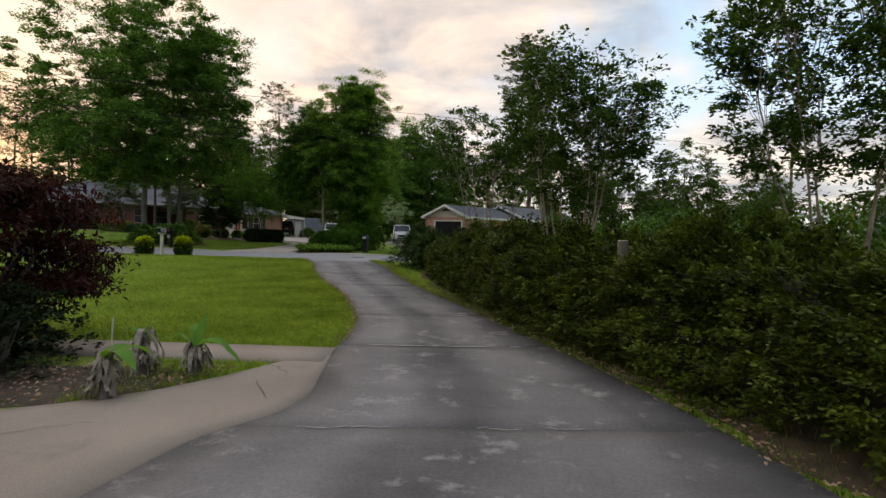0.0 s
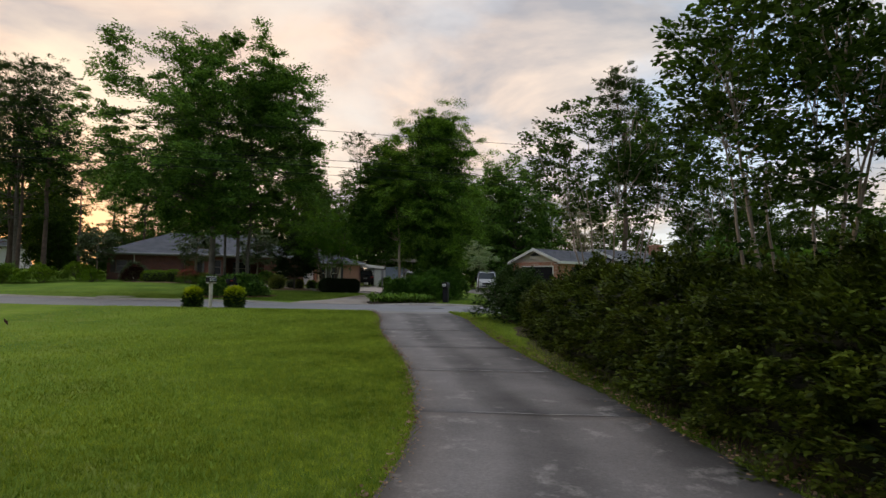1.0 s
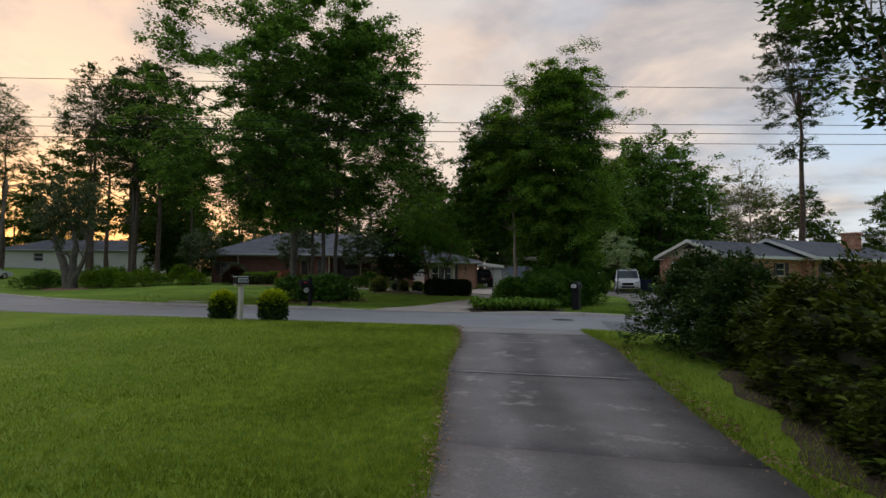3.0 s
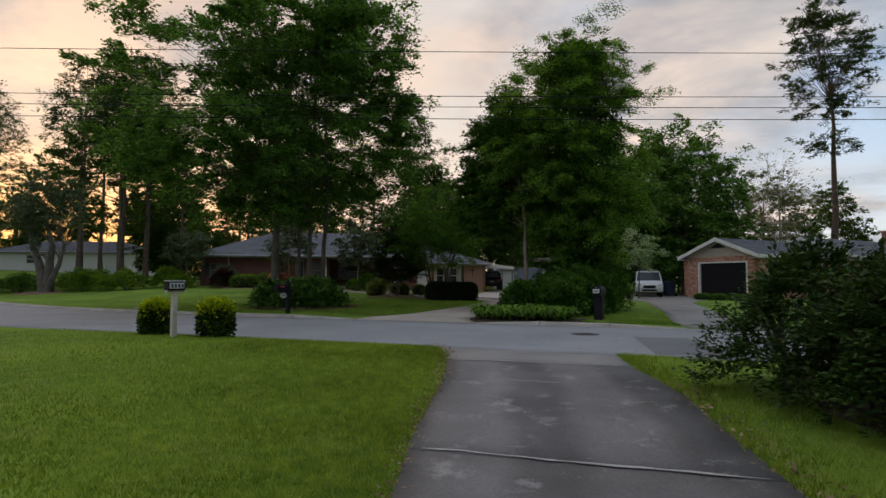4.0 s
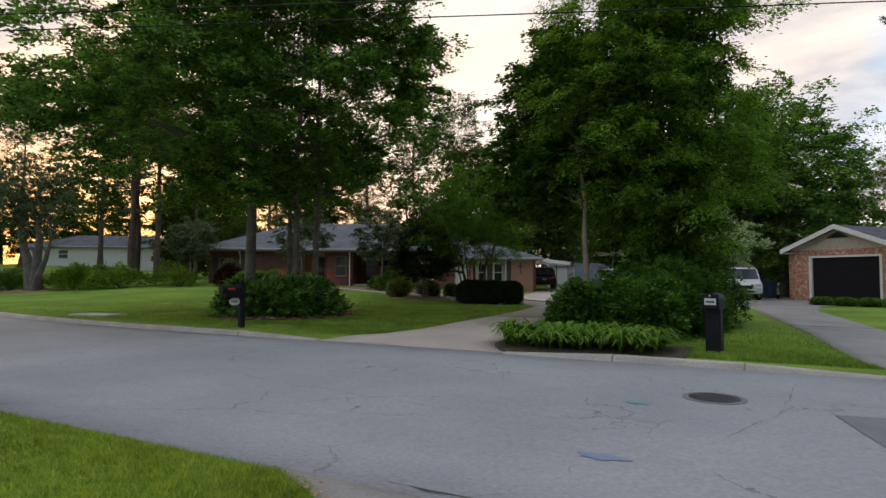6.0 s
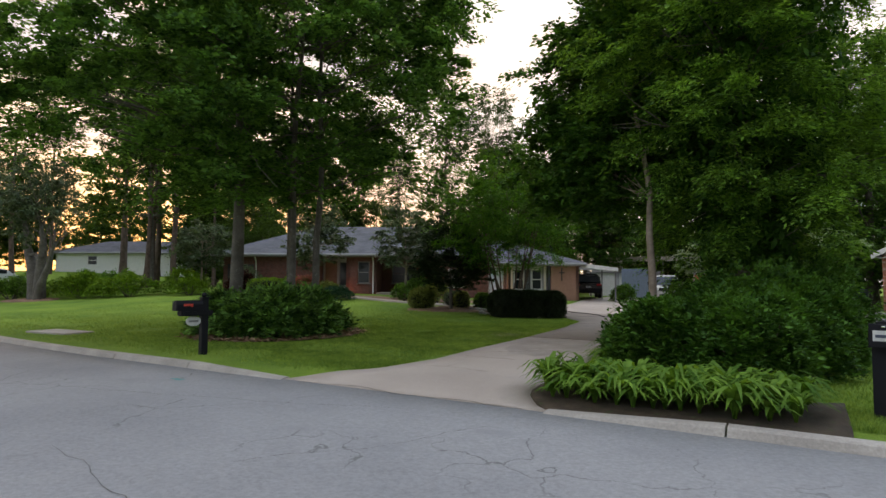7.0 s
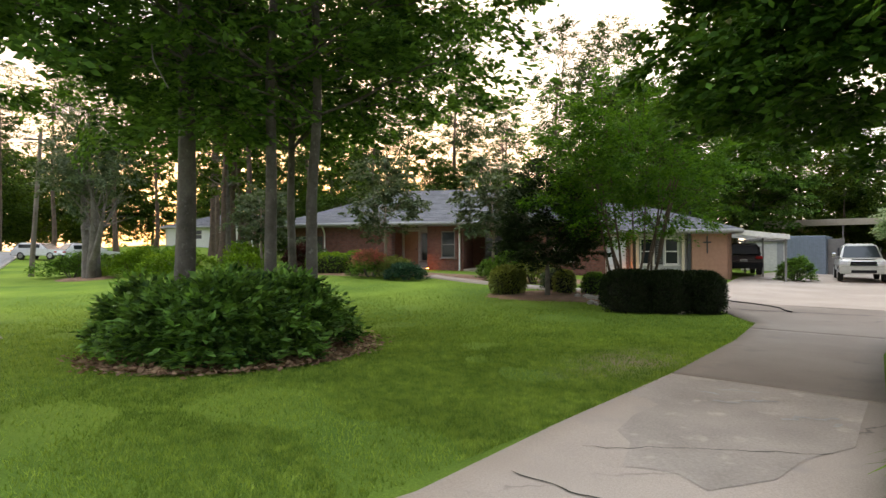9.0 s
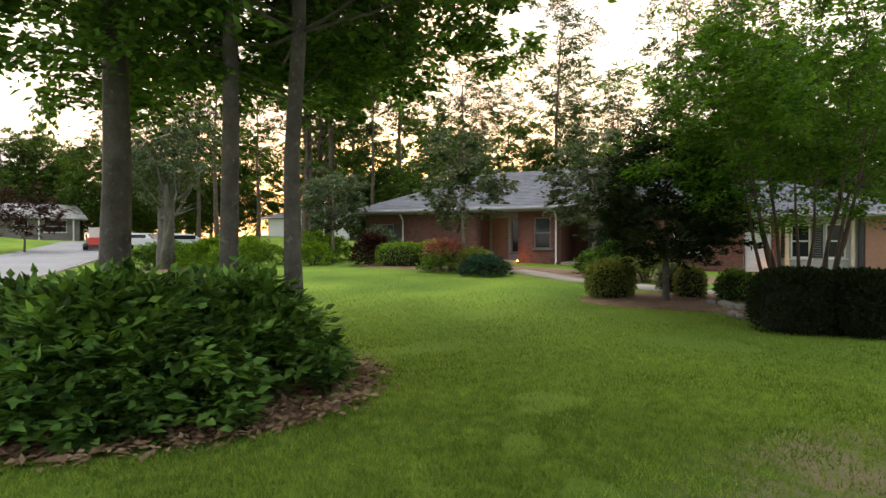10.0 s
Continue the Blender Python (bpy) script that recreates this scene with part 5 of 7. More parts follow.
for y in (0.0, 3.4, 6.7):
    part("post", block([(2.2, y - 0.04, -0.45, 2.28, y + 0.04, 2.14)], 0.01), M_GREYTRIM, car_port)

shed = thing("garden_shed", pose(-20.95, 75.0, 0.2, 0, 0, 8), "white sided shed with a white door", "shed")
w_, m_ = wall(shed, 0, 0, 3.0, 0, -0.2, 2.2, [], M_WHITE)
part("siding", block([(0, -0.025, 0.05 + 0.2 * k, 2.05, 0.0, 0.23 + 0.2 * k) for k in range(10)], 0.004), M_WHITE, shed)
part("corner_post", block([(2.05, -0.03, 0, 2.4, 0.0, 2.2)], 0.005), M_SIDING, shed)
d_ = part("door", block([(2.4, -0.04, 0.05, 3.0, 0.0, 2.0)], 0.01), M_WHITE, shed, "white door with a dark window")
part("pane", block([(2.6, -0.05, 1.25, 2.8, -0.042, 1.8)]), M_GLASS, d_)
wall(shed, 3.0, 0, 3.0, 3.0, -0.2, 2.2, [], M_SIDING)
wall(shed, 0.0, 3.0, 0.0, 0.0, -0.2, 2.2, [], M_WHITE)
part("roof", block([(-0.2, -0.2, 2.2, 3.25, 3.2, 2.32)], 0.02), M_GREYTRIM, shed)

box_ = thing("storage_container", pose(-18.2, 74.6, 0.28, 0, 0, 6), "blue-grey ribbed steel storage container", "container")
part("body", block([(0, 0, 0, 2.0, 5.0, 2.45)], 0.02), M_STEEL, box_)
for k in range(9):
    part("rib", block([(0.08 + 0.21 * k, -0.03, 0.08, 0.17 + 0.21 * k, 0.0, 2.38)], 0.008), M_STEEL, box_)
part("door", block([(2.05, 0.4, 0, 2.9, 0.5, 2.25)], 0.01), M_GREYTRIM, box_, "grey door beside the container")

rv = thing("tall_carport", pose(-21.4, 82.0, 0.3, 0, 0, 4), "tall tan metal carport with an open front", "carport")
part("roof", block([(0, 0, 3.55, 9.6, 7.0, 3.7)], 0.03), M_BEIGE, rv)
part("fascia", block([(-0.05, -0.06, 3.3, 9.65, 0.0, 3.74)], 0.02), M_BEIGE, rv)
bm = bmesh.new()
bmesh.ops.create_uvsphere(bm, u_segments=14, v_segments=8, radius=0.75, matrix=Matrix.Translation((0.7, -0.3, 2.95)) @ Matrix.Diagonal((1, 0.6, 0.9, 1)))
part("rolled_awning", bm, M_CREAM, rv)
part("back_wall", block([(0.2, 6.6, 0, 9.4, 6.7, 3.5)]), M_BEIGE, rv)
for x in (0.1, 4.8, 9.4):
    part("post", block([(x, 0.05, 0, x + 0.1, 0.15, 3.5)], 0.01), M_GREYTRIM, rv)

orange_shed = thing("wooden_shed", pose(-11.7, 67.5, 0.28, 0, 0, 4), "small orange-stained wooden shed behind the shrubs", "shed")
M_CEDAR = mottled("stained_cedar", (0.30, 0.095, 0.035), (0.44, 0.16, 0.06), 2.0, 24.0, 0.8, 0.4)
for k in range(9):
    part("board", block([(0.16 * k, 0.0, -0.1, 0.16 * k + 0.15, 0.03, 1.85)], 0.004), M_CEDAR, orange_shed)
part("corner_post", block([(-0.08, -0.02, -0.1, -0.005, 0.05, 1.9)], 0.006), M_CREAM, orange_shed)
part("side_wall", block([(0.0, 0.03, -0.1, 1.44, 1.6, 1.84)]), M_CEDAR, orange_shed)
part("roof", block([(-0.15, -0.15, 1.9, 1.6, 1.75, 1.97)], 0.01), M_GREYTRIM, orange_shed)
tree("dogwood_tree", on(-11.9, 70.0), "white-flowering dogwood leaning over the wooden shed", 26, 3.9, 1.7, curve_of([(0, 0.6), (0.4, 1.25), (0.8, 0.9), (1, 0.3)]), 0.05, 0.12, 50, 130, 0.45, M_BARK, M_PALE, limbs=30, flat=0.3, shell=0.35)

# brick house with a garage in its gable
gh = thing("garage_house", pose(-2.45, 62.75, 0, 0, 0, -40), "mottled brick house with a dark garage door in its gable", "house")
GF, GE, GA = -0.1, 3.02, 4.22
w_, m_ = wall(gh, 0, 0, 5.7, 0, GF, GE, [(1.3, 5.0, 0.3, 2.66)], BRICK_B)
gd = part("garage_door", block([(1.38, 0.10, 0.3, 4.92, 0.14, 2.58)]), M_BLACK, gh, "black sectional garage door")
for k in range(4):
    part("panel", block([(1.42, 0.085, 0.32 + 0.565 * k, 4.88, 0.1, 0.86 + 0.565 * k)], 0.008), M_BLACK, gd)
part("door_trim", block([(1.22, -0.03, 0.28, 1.38, 0.12, 2.68), (4.92, -0.03, 0.28, 5.04, 0.12, 2.68), (1.38, -0.03, 2.58, 4.92, 0.12, 2.68)], 0.006), M_WHITE, gh)
bm = bmesh.new()
vs = [bm.verts.new(q) for q in ((-0.02, 0.02, GE - 0.12), (5.72, 0.02, GE - 0.12), (5.72, 0.02, GE), (2.85, 0.02, GA - 0.1), (-0.02, 0.02, GE))]
bm.faces.new(vs)
bmesh.ops.solidify(bm, geom=bm.faces[:], thickness=0.12)
part("gable", bm, M_GABLE, gh, "cream boarded gable")
bm = bmesh.new()
bm.faces.new([bm.verts.new(q) for q in ((2.2, -0.02, 3.62), (3.5, -0.02, 3.62), (2.85, -0.02, 3.96))])
bmesh.ops.solidify(bm, geom=bm.faces[:], thickness=-0.05)
part("vent", bm, M_SHUT, gh, "dark triangular louvre")
w_, m_ = wall(gh, 5.7, 0, 5.7, 9.5, GF, GE, [(2.2, 3.3, 1.6, 2.6), (6.2, 7.2, 1.6, 2.6)], BRICK_B)
window(gh, m_, 2.2, 3.3, 1.6, 2.6, True, 1, M_CREAM)
window(gh, m_, 6.2, 7.2, 1.6, 2.6, True, 1, M_CREAM)
w_, m_ = wall(gh, 6.6, 9.5, 6.6, 22.0, GF, GE, [(1.0, 2.6, 1.1, 2.6), (5.0, 6.0, 1.6, 2.6), (8.4, 9.4, 1.6, 2.6)], BRICK_B)
for a, b, lo in ((1.0, 2.6, 1.1), (5.0, 6.0, 1.6), (8.4, 9.4, 1.6)):
    window(gh, m_, a, b, lo, 2.6, True, 1, M_CREAM)
wall(gh, 5.7, 9.5, 6.6, 9.5, GF, GE, [], BRICK_B)
wall(gh, 0, 22, 0, 0, GF, GE, [], BRICK_B)
wall(gh, 6.6, 22, 0, 22, GF, GE, [], BRICK_B)


def gable_roof(root, x0, x1, y0, y1, eave, ridge, mat):
    xm = (x0 + x1) / 2
    v = [(x0, y0, eave), (x1, y0, eave), (x1, y1, eave), (x0, y1, eave), (xm, y0, ridge), (xm, y1, ridge)]
    r = slab_roof(root, v, [(1, 2, 5, 4), (3, 0, 4, 5)], mat, 0.08)
    n, s = 22, []
    for k in range(n):
        for t, lift in ((k / n, 0.024), ((k + 1) / n, 0.006)):
            x, z = x1 + (xm - x1) * t, eave + (ridge - eave) * t + lift
            s += [(x, y0, z), (x, y1, z)]
    sf = [(2 * k, 2 * k + 1, 2 * k + 3, 2 * k + 2) for k in range(2 * n - 1)]
    part("shingle_surface", mesh("shingle_surface", s, sf, mat), mat, r)
    for xa, za, xb, zb in ((x0, eave, xm, ridge), (xm, ridge, x1, eave)):
        q = [(xa, y0 - 0.04, za - 0.22), (xb, y0 - 0.04, zb - 0.22), (xb, y0 - 0.04, zb + 0.03), (xa, y0 - 0.04, za + 0.03)]
        part("bargeboard", mesh("bargeboard", q + [(a, b + 0.05, c) for a, b, c in q], [(0, 1, 2, 3), (7, 6, 5, 4), (0, 4, 5, 1), (3, 2, 6, 7)], M_WHITE), M_WHITE, root)
    part("fascia", block([(x1, y0, eave - 0.2, x1 + 0.04, y1, eave + 0.02), (x0 - 0.04, y0, eave - 0.2, x0, y1, eave + 0.02)]), M_WHITE, root)
    part("soffit", block([(x1 - 0.75, y0 + 0.05, eave - 0.2, x1, y1, eave - 0.17), (x0, y0 + 0.05, eave - 0.2, x0 + 0.75, y1, eave - 0.17)]), M_WHITE, root)


gable_roof(gh, -0.25, 6.05, -0.35, 10.5, 3.05, GA + 0.08, M_SHINGLE)
gable_roof(gh, -0.85, 7.25, 8.8, 22.6, 3.05, GA + 0.45, M_SHINGLE)
part("meter_box", block([(5.72, 0.35, 1.35, 5.9, 0.75, 1.85)], 0.02), M_WHITE, gh)
part("vent_pipe", rod((5.0, 2.6, 3.2), (5.0, 2.6, 3.95), 0.04), M_GREYTRIM, gh)
part("chimney", block([(4.2, 18.0, 2.5, 5.4, 18.9, 5.3), (4.1, 17.9, 5.3, 5.5, 19.0, 5.45)], 0.01), BRICK_B, gh)
for k, x in enumerate((-0.95, -1.75)):
    bin_ = thing("wheeled_bin", gh.matrix_basis @ pose(x, -0.4, 0.25), "dark blue wheeled rubbish bin with a lid", "bin", "bins by the garage")
    bm = block([(-0.28, -0.32, 0.05, 0.28, 0.32, 1.0)], 0.03)
    for q in bm.verts:
        if q.co.z < 0.3:
            q.co.x *= 0.82
            q.co.y *= 0.82
    M_BIN = M_BIN if k else plain("blue_plastic", (0.02, 0.035, 0.075), 0.45)
    part("tub", bm, M_BIN, bin_)
    part("lid", block([(-0.31, -0.36, 1.0, 0.31, 0.36, 1.08)], 0.025), M_BIN, bin_)
    for sx in (-0.3, 0.26):
        part("wheel", rod((sx, 0.28, 0.12), (sx + 0.05, 0.28, 0.12), 0.12, 0.12, 14), M_BLACK, bin_)

# far houses up the street
far = thing("grey_house", pose(-99, 32.5, lay(-99, 38) + 0.1, 0, 0, 90), "small grey brick house with white windows", "house")
w_, m_ = wall(far, 0, 0, 12, 0, -0.9, 2.5, [(2.0, 3.2, 0.9, 2.1), (5.0, 6.4, 0.9, 2.1), (8.0, 10.4, 0.7, 2.2)], BRICK_C)
window(far, m_, 2.0, 3.2, 0.9, 2.1, False)
window(far, m_, 5.0, 6.4, 0.9, 2.1, False)
window(far, m_, 8.0, 10.4, 0.7, 2.2, False, 1)
for a, b, c, d in ((12, 0, 12, 8), (12, 8, 0, 8), (0, 8, 0, 0)):
    wall(far, a, b, c, d, -0.9, 2.5, [], BRICK_C)
hip(far, -0.6, -0.6, 12.6, 8.6, 2.5, 4.4, M_PALEROOF, (0.2, 0.2))
part("porch_post", block([(7.4, -0.5, -0.5, 7.55, -0.35, 2.4)]), M_WHITE, far)
part("porch_post", block([(11.0, -0.5, -0.5, 11.15, -0.35, 2.4)]), M_WHITE, far)
pale = thing("white_building", pose(-83, 63, lay(-78, 66) + 0.1, 0, 0, 28), "low white building with a grey roof and a wide door", "house")
w_, m_ = wall(pale, 0, 0, 18, 0, -0.5, 2.4, [(4, 5.2, 0.9, 2.0), (9, 13, 0, 2.1)], M_WHITE)
window(pale, m_, 4, 5.2, 0.9, 2.0, False)
part("garage_door", block([(9, 0.05, 0, 13, 0.1, 2.1)], 0.01), M_WHITE, pale)
for a, b, c, d in ((18, 0, 18, 8), (18, 8, 0, 8), (0, 8, 0, 0)):
    wall(pale, a, b, c, d, -0.5, 2.4, [], M_WHITE)
hip(pale, -0.6, -0.6, 18.6, 8.6, 2.4, 4.0, M_SHINGLE)


# ---- vehicles ----
M_TYRE = plain("tyre_rubber", (0.012, 0.012, 0.012), 0.8)
M_RIM = plain("alloy_rim", (0.45, 0.45, 0.46), 0.3, 0.8)
M_CHROME = plain("chrome", (0.6, 0.6, 0.6), 0.15, 1.0, 0.02)
M_RED = plain("red_lens", (0.35, 0.01, 0.012), 0.2)
M_HEAD = plain("clear_lens", (0.75, 0.75, 0.78), 0.1, 0.2)
M_PLATE = plain("plate_white", (0.6, 0.6, 0.58), 0.4)
M_BAR = plain("plate_bar", (0.05, 0.06, 0.10), 0.5)


def hull(profile, half, z_in, z_top, taper, bevel):
    """A body from its side profile in x, z; above z_in it narrows by taper towards z_top."""
    bm = bmesh.new()
    sides = []
    for s in (-1, 1):
        sides.append([bm.verts.new((x, s * half * (1 - taper * max(0.0, min(1.0, (z - z_in) / (z_top - z_in)))), z)) for x, z in profile])
    n = len(profile)
    bm.faces.new(sides[0])
    bm.faces.new(sides[1][::-1])
    for i in range(n):
        bm.faces.new((sides[0][i], sides[1][i], sides[1][(i + 1) % n], sides[0][(i + 1) % n]))
    bmesh.ops.recalc_face_normals(bm, faces=bm.faces[:])
    bmesh.ops.bevel(bm, geom=bm.edges[:], offset=bevel, segments=2, affect="EDGES", clamp_overlap=True)
    return bm


def wheels(root, xs, half, r):
    for x in xs:
        for s in (-1, 1):
            bm = bmesh.new()
            bmesh.ops.create_cone(bm, cap_ends=True, segments=20, radius1=r, radius2=r, depth=0.22, matrix=Matrix.Translation((x, s * (half - 0.1), r)) @ Matrix.Rotation(radians(90), 4, "X"))
            bmesh.ops.bevel(bm, geom=[e for e in bm.edges if len(e.link_faces) == 2 and e.calc_face_angle() > 1], offset=0.03, segments=2, affect="EDGES")
            t = part("wheel", bm, M_TYRE, root, "black tyre")
            bm = bmesh.new()
            bmesh.ops.create_cone(bm, cap_ends=True, segments=16, radius1=r * 0.62, radius2=r * 0.55, depth=0.04, matrix=Matrix.Translation((x, s * (half + 0.02), r)) @ Matrix.Rotation(radians(-90 * s), 4, "X"))
            part("rim", bm, M_RIM, t, "alloy rim")


def pickup(at, paint, label):
    c = thing("pickup_truck", at, label, "pickup truck")
    lower = [(2.78, 0.45), (2.86, 0.72), (2.80, 0.98), (2.55, 1.10), (1.45, 1.18), (-2.75, 1.12), (-2.8, 0.5), (2.6, 0.42)]
    part("body", hull(lower, 0.98, 0.75, 1.25, 0.12, 0.08), paint, c)
    part("cab", hull([(1.5, 1.1), (0.72, 1.80), (0.3, 1.88), (-0.75, 1.88), (-1.1, 1.1)], 0.90, 1.1, 1.88, 0.26, 0.09), paint, c)
    part("windscreen", hull([(1.50, 1.19), (0.83, 1.76), (0.79, 1.76), (1.46, 1.19)], 0.80, 1.1, 1.88, 0.24, 0.004), M_GLASS, c)
    for s in (-1, 1):
        part("side_window", block([(-0.85, s * 0.88 - 0.02, 1.25, 0.75, s * 0.88 + 0.02, 1.68)], 0.02), M_GLASS, c)
        part("headlight", block([(2.72, s * 0.78 - 0.17, 0.84, 2.85, s * 0.78 + 0.17, 1.04)], 0.03), M_HEAD, c)
        part("mirror", block([(1.05, s * 1.12 - 0.1, 1.18, 1.17, s * 1.12 + 0.1, 1.42)], 0.03), M_CHROME, c)
    g = part("grille", hull([(2.80, 0.78), (2.885, 0.80), (2.86, 1.0), (2.78, 1.04)], 0.56, 0.8, 1.1, 0.2, 0.02), M_CHROME, c, "chrome-edged dark grille")
    for k in range(3):
        part("slot", block([(2.86, -0.50, 0.81 + 0.066 * k, 2.892, 0.50, 0.868 + 0.066 * k)]), M_BLACK, g)
    part("bumper", block([(2.68, -0.98, 0.42, 2.92, 0.98, 0.70)], 0.05, 2), paint, c)
    part("air_intake", block([(2.90, -0.5, 0.46, 2.925, 0.5, 0.60)], 0.01), M_BLACK, c)
    part("hood_scoop", block([(1.7, -0.45, 1.12, 2.6, 0.45, 1.17)], 0.03), paint, c)
    wheels(c, (1.85, -1.75), 0.98, 0.40)
    return c


def wagon(at, paint, label, L=4.7, H=1.74, W=0.93, name="suv"):
    c = thing(name, at, label, "car")
    h = H / 1.74
    body = [(L / 2 - 0.05, 0.35), (L / 2, 0.62 * h), (L / 2 - 0.15, 0.88 * h), (L / 2 - 1.15, 1.02 * h), (-L / 2 + 0.1, 1.05 * h), (-L / 2, 0.75 * h), (-L / 2 + 0.03, 0.36)]
    part("body", hull(body, W, 0.8, 1.1, 0.05, 0.06), paint, c)
    part("cabin", hull([(L / 2 - 1.25, 1.0 * h), (L / 2 - 2.0, 1.62 * h), (-L / 2 + 0.75, 1.7 * h), (-L / 2 + 0.12, 1.03 * h)], W - 0.03, 1.0 * h, 1.7 * h, 0.2, 0.07), paint, c)
    part("windscreen", hull([(L / 2 - 1.20, 1.05 * h), (L / 2 - 1.92, 1.60 * h), (L / 2 - 1.96, 1.60 * h), (L / 2 - 1.25, 1.05 * h)], W - 0.1, 1.0 * h, 1.7 * h, 0.2, 0.004), M_GLASS, c)
    part("rear_window", hull([(-L / 2 + 0.16, 1.12 * h), (-L / 2 + 0.62, 1.62 * h), (-L / 2 + 0.66, 1.62 * h), (-L / 2 + 0.2, 1.12 * h)], W - 0.14, 1.0 * h, 1.7 * h, 0.2, 0.004), M_GLASS, c)
    for s in (-1, 1):
        part("side_window", block([(-L / 2 + 0.7, s * (W - 0.09) - 0.02, 1.12 * h, L / 2 - 1.95, s * (W - 0.09) + 0.02, 1.52 * h)], 0.02), M_GLASS, c)
        part("tail_light", block([(-L / 2 - 0.015, s * (W - 0.2) - 0.17, 0.86 * h, -L / 2 + 0.12, s * (W - 0.2) + 0.17, 1.0 * h)], 0.03), M_RED, c, "red tail light")
        part("headlight", block([(L / 2 - 0.14, s * (W - 0.2) - 0.17, 0.66 * h, L / 2 - 0.01, s * (W - 0.2) + 0.17, 0.82 * h)], 0.03), M_HEAD, c)
        part("mirror", block([(L / 2 - 1.55, s * (W + 0.1) - 0.09, 1.05 * h, L / 2 - 1.45, s * (W + 0.1) + 0.09, 1.2 * h)], 0.02), paint, c)
    part("grille", block([(L / 2 - 0.08, -0.45, 0.56 * h, L / 2 + 0.015, 0.45, 0.76 * h)], 0.02), M_BLACK, c)
    p = part("number_plate", block([(-L / 2 - 0.03, -0.16, 0.74 * h, -L / 2 + 0.01, 0.16, 0.84 * h)], 0.004), M_PLATE, c)
    part("plate_bar", block([(-L / 2 - 0.034, -0.12, 0.77 * h, -L / 2 - 0.03, 0.12, 0.81 * h)]), M_BAR, p)
    part("rear_bumper", block([(-L / 2 - 0.05, -W + 0.05, 0.4, -L / 2 + 0.2, W - 0.05, 0.66 * h)], 0.04, 2), M_BLACK, c)
    wheels(c, (L / 2 - 0.95, -L / 2 + 0.95), W, 0.35)
    return c


def van(at, paint):
    c = thing("van", at, "white compact van parked nose out", "van")
    part("body", hull([(2.18, 0.35), (2.22, 0.75), (2.05, 0.98), (1.35, 1.12), (0.62, 1.80), (0.3, 1.86), (-2.1, 1.84), (-2.15, 0.4)], 0.91, 1.0, 1.86, 0.12, 0.07), paint, c)
    part("windscreen", hull([(1.38, 1.14), (0.68, 1.77), (0.62, 1.77), (1.30, 1.14)], 0.84, 1.0, 1.86, 0.14, 0.004), M_GLASS, c)
    part("grille", block([(2.12, -0.42, 0.62, 2.235, 0.42, 0.82)], 0.03), M_BLACK, c)
    part("lower_grille", block([(2.12, -0.5, 0.42, 2.225, 0.5, 0.54)], 0.02), M_BLACK, c)
    for s in (-1, 1):
        part("headlight", block([(2.0, s * 0.7 - 0.16, 0.78, 2.19, s * 0.7 + 0.16, 0.98)], 0.04), M_HEAD, c)
        part("mirror", block([(1.0, s * 1.02 - 0.1, 1.1, 1.1, s * 1.02 + 0.1, 1.36)], 0.03), M_BLACK, c)
        part("side_window", block([(0.0, s * 0.86 - 0.02, 1.15, 0.85, s * 0.86 + 0.02, 1.6)], 0.02), M_GLASS, c)
    rack = part("roof_rack", block([(-1.6, -0.7, 1.93, 0.2, -0.66, 1.97), (-1.6, 0.66, 1.93, 0.2, 0.7, 1.97), (-1.2, -0.7, 1.93, -1.15, 0.7, 1.97), (-0.2, -0.7, 1.93, -0.15, 0.7, 1.97)], 0.005), M_GREYTRIM, c)
    for x, y in ((-1.4, -0.68), (-1.4, 0.68), (0.1, -0.68), (0.1, 0.68)):
        part("rack_foot", block([(x - 0.03, y - 0.03, 1.83, x + 0.03, y + 0.03, 1.94)]), M_GREYTRIM, rack)
    wheels(c, (1.3, -1.4), 0.9, 0.32)


P_SILVER, P_DARK, P_WHITE = plain("silver_paint", (0.50, 0.49, 0.45), 0.3, 0.3), plain("dark_brown_paint", (0.025, 0.018, 0.02), 0.2, 0.3), plain("white_car_paint", (0.62, 0.64, 0.66), 0.25)
pickup(on(-14.0, 70.5, 0.02, -78), P_SILVER, "pale silver pickup truck parked nose out")
wagon(on(-19.35, 69.2, 0.02, 112), P_DARK, "dark sport utility car seen under the carport")
wagon(on(-21.35, 68.6, 0.02, -57.5), P_SILVER, "pale grey car parked under the carport", 4.4, 1.5, 0.88, "sedan")
van(on(-4.95, 62.6, 0.02, -84), P_WHITE)
wagon(on(-62.5, 49.0, 0.02, 100), P_WHITE, "white car parked by a far house", 4.6, 1.55, 0.9, "sedan")
wagon(on(-70.5, 47.5, 0.02, 40), P_WHITE, "white car parked up the street", 4.6, 1.55, 0.9, "sedan")

# tracked loader standing in the street
ld = thing("skid_loader", on(-72.0, 43.4, 0.03, 174), "red and white compact track loader parked in the street", "loader")
M_LRED, M_LWHITE = plain("loader_red", (0.55, 0.05, 0.03), 0.4), plain("loader_white", (0.7, 0.68, 0.64), 0.4)
part("body", hull([(0.9, 0.4), (0.9, 0.9), (-0.1, 1.15), (-1.35, 1.15), (-1.45, 0.45)], 0.62, 0.8, 1.2, 0.05, 0.05), M_LRED, ld)
part("cab_frame", block([(-0.75, -0.5, 1.1, -0.68, 0.5, 2.0), (0.45, -0.5, 1.1, 0.52, -0.42, 2.0), (0.45, 0.42, 1.1, 0.52, 0.5, 2.0), (-0.8, -0.55, 1.98, 0.58, 0.55, 2.08)], 0.02), M_LWHITE, ld)
part("rear_screen", block([(-0.72, -0.4, 1.25, -0.70, 0.4, 1.85)]), M_GLASS, ld)
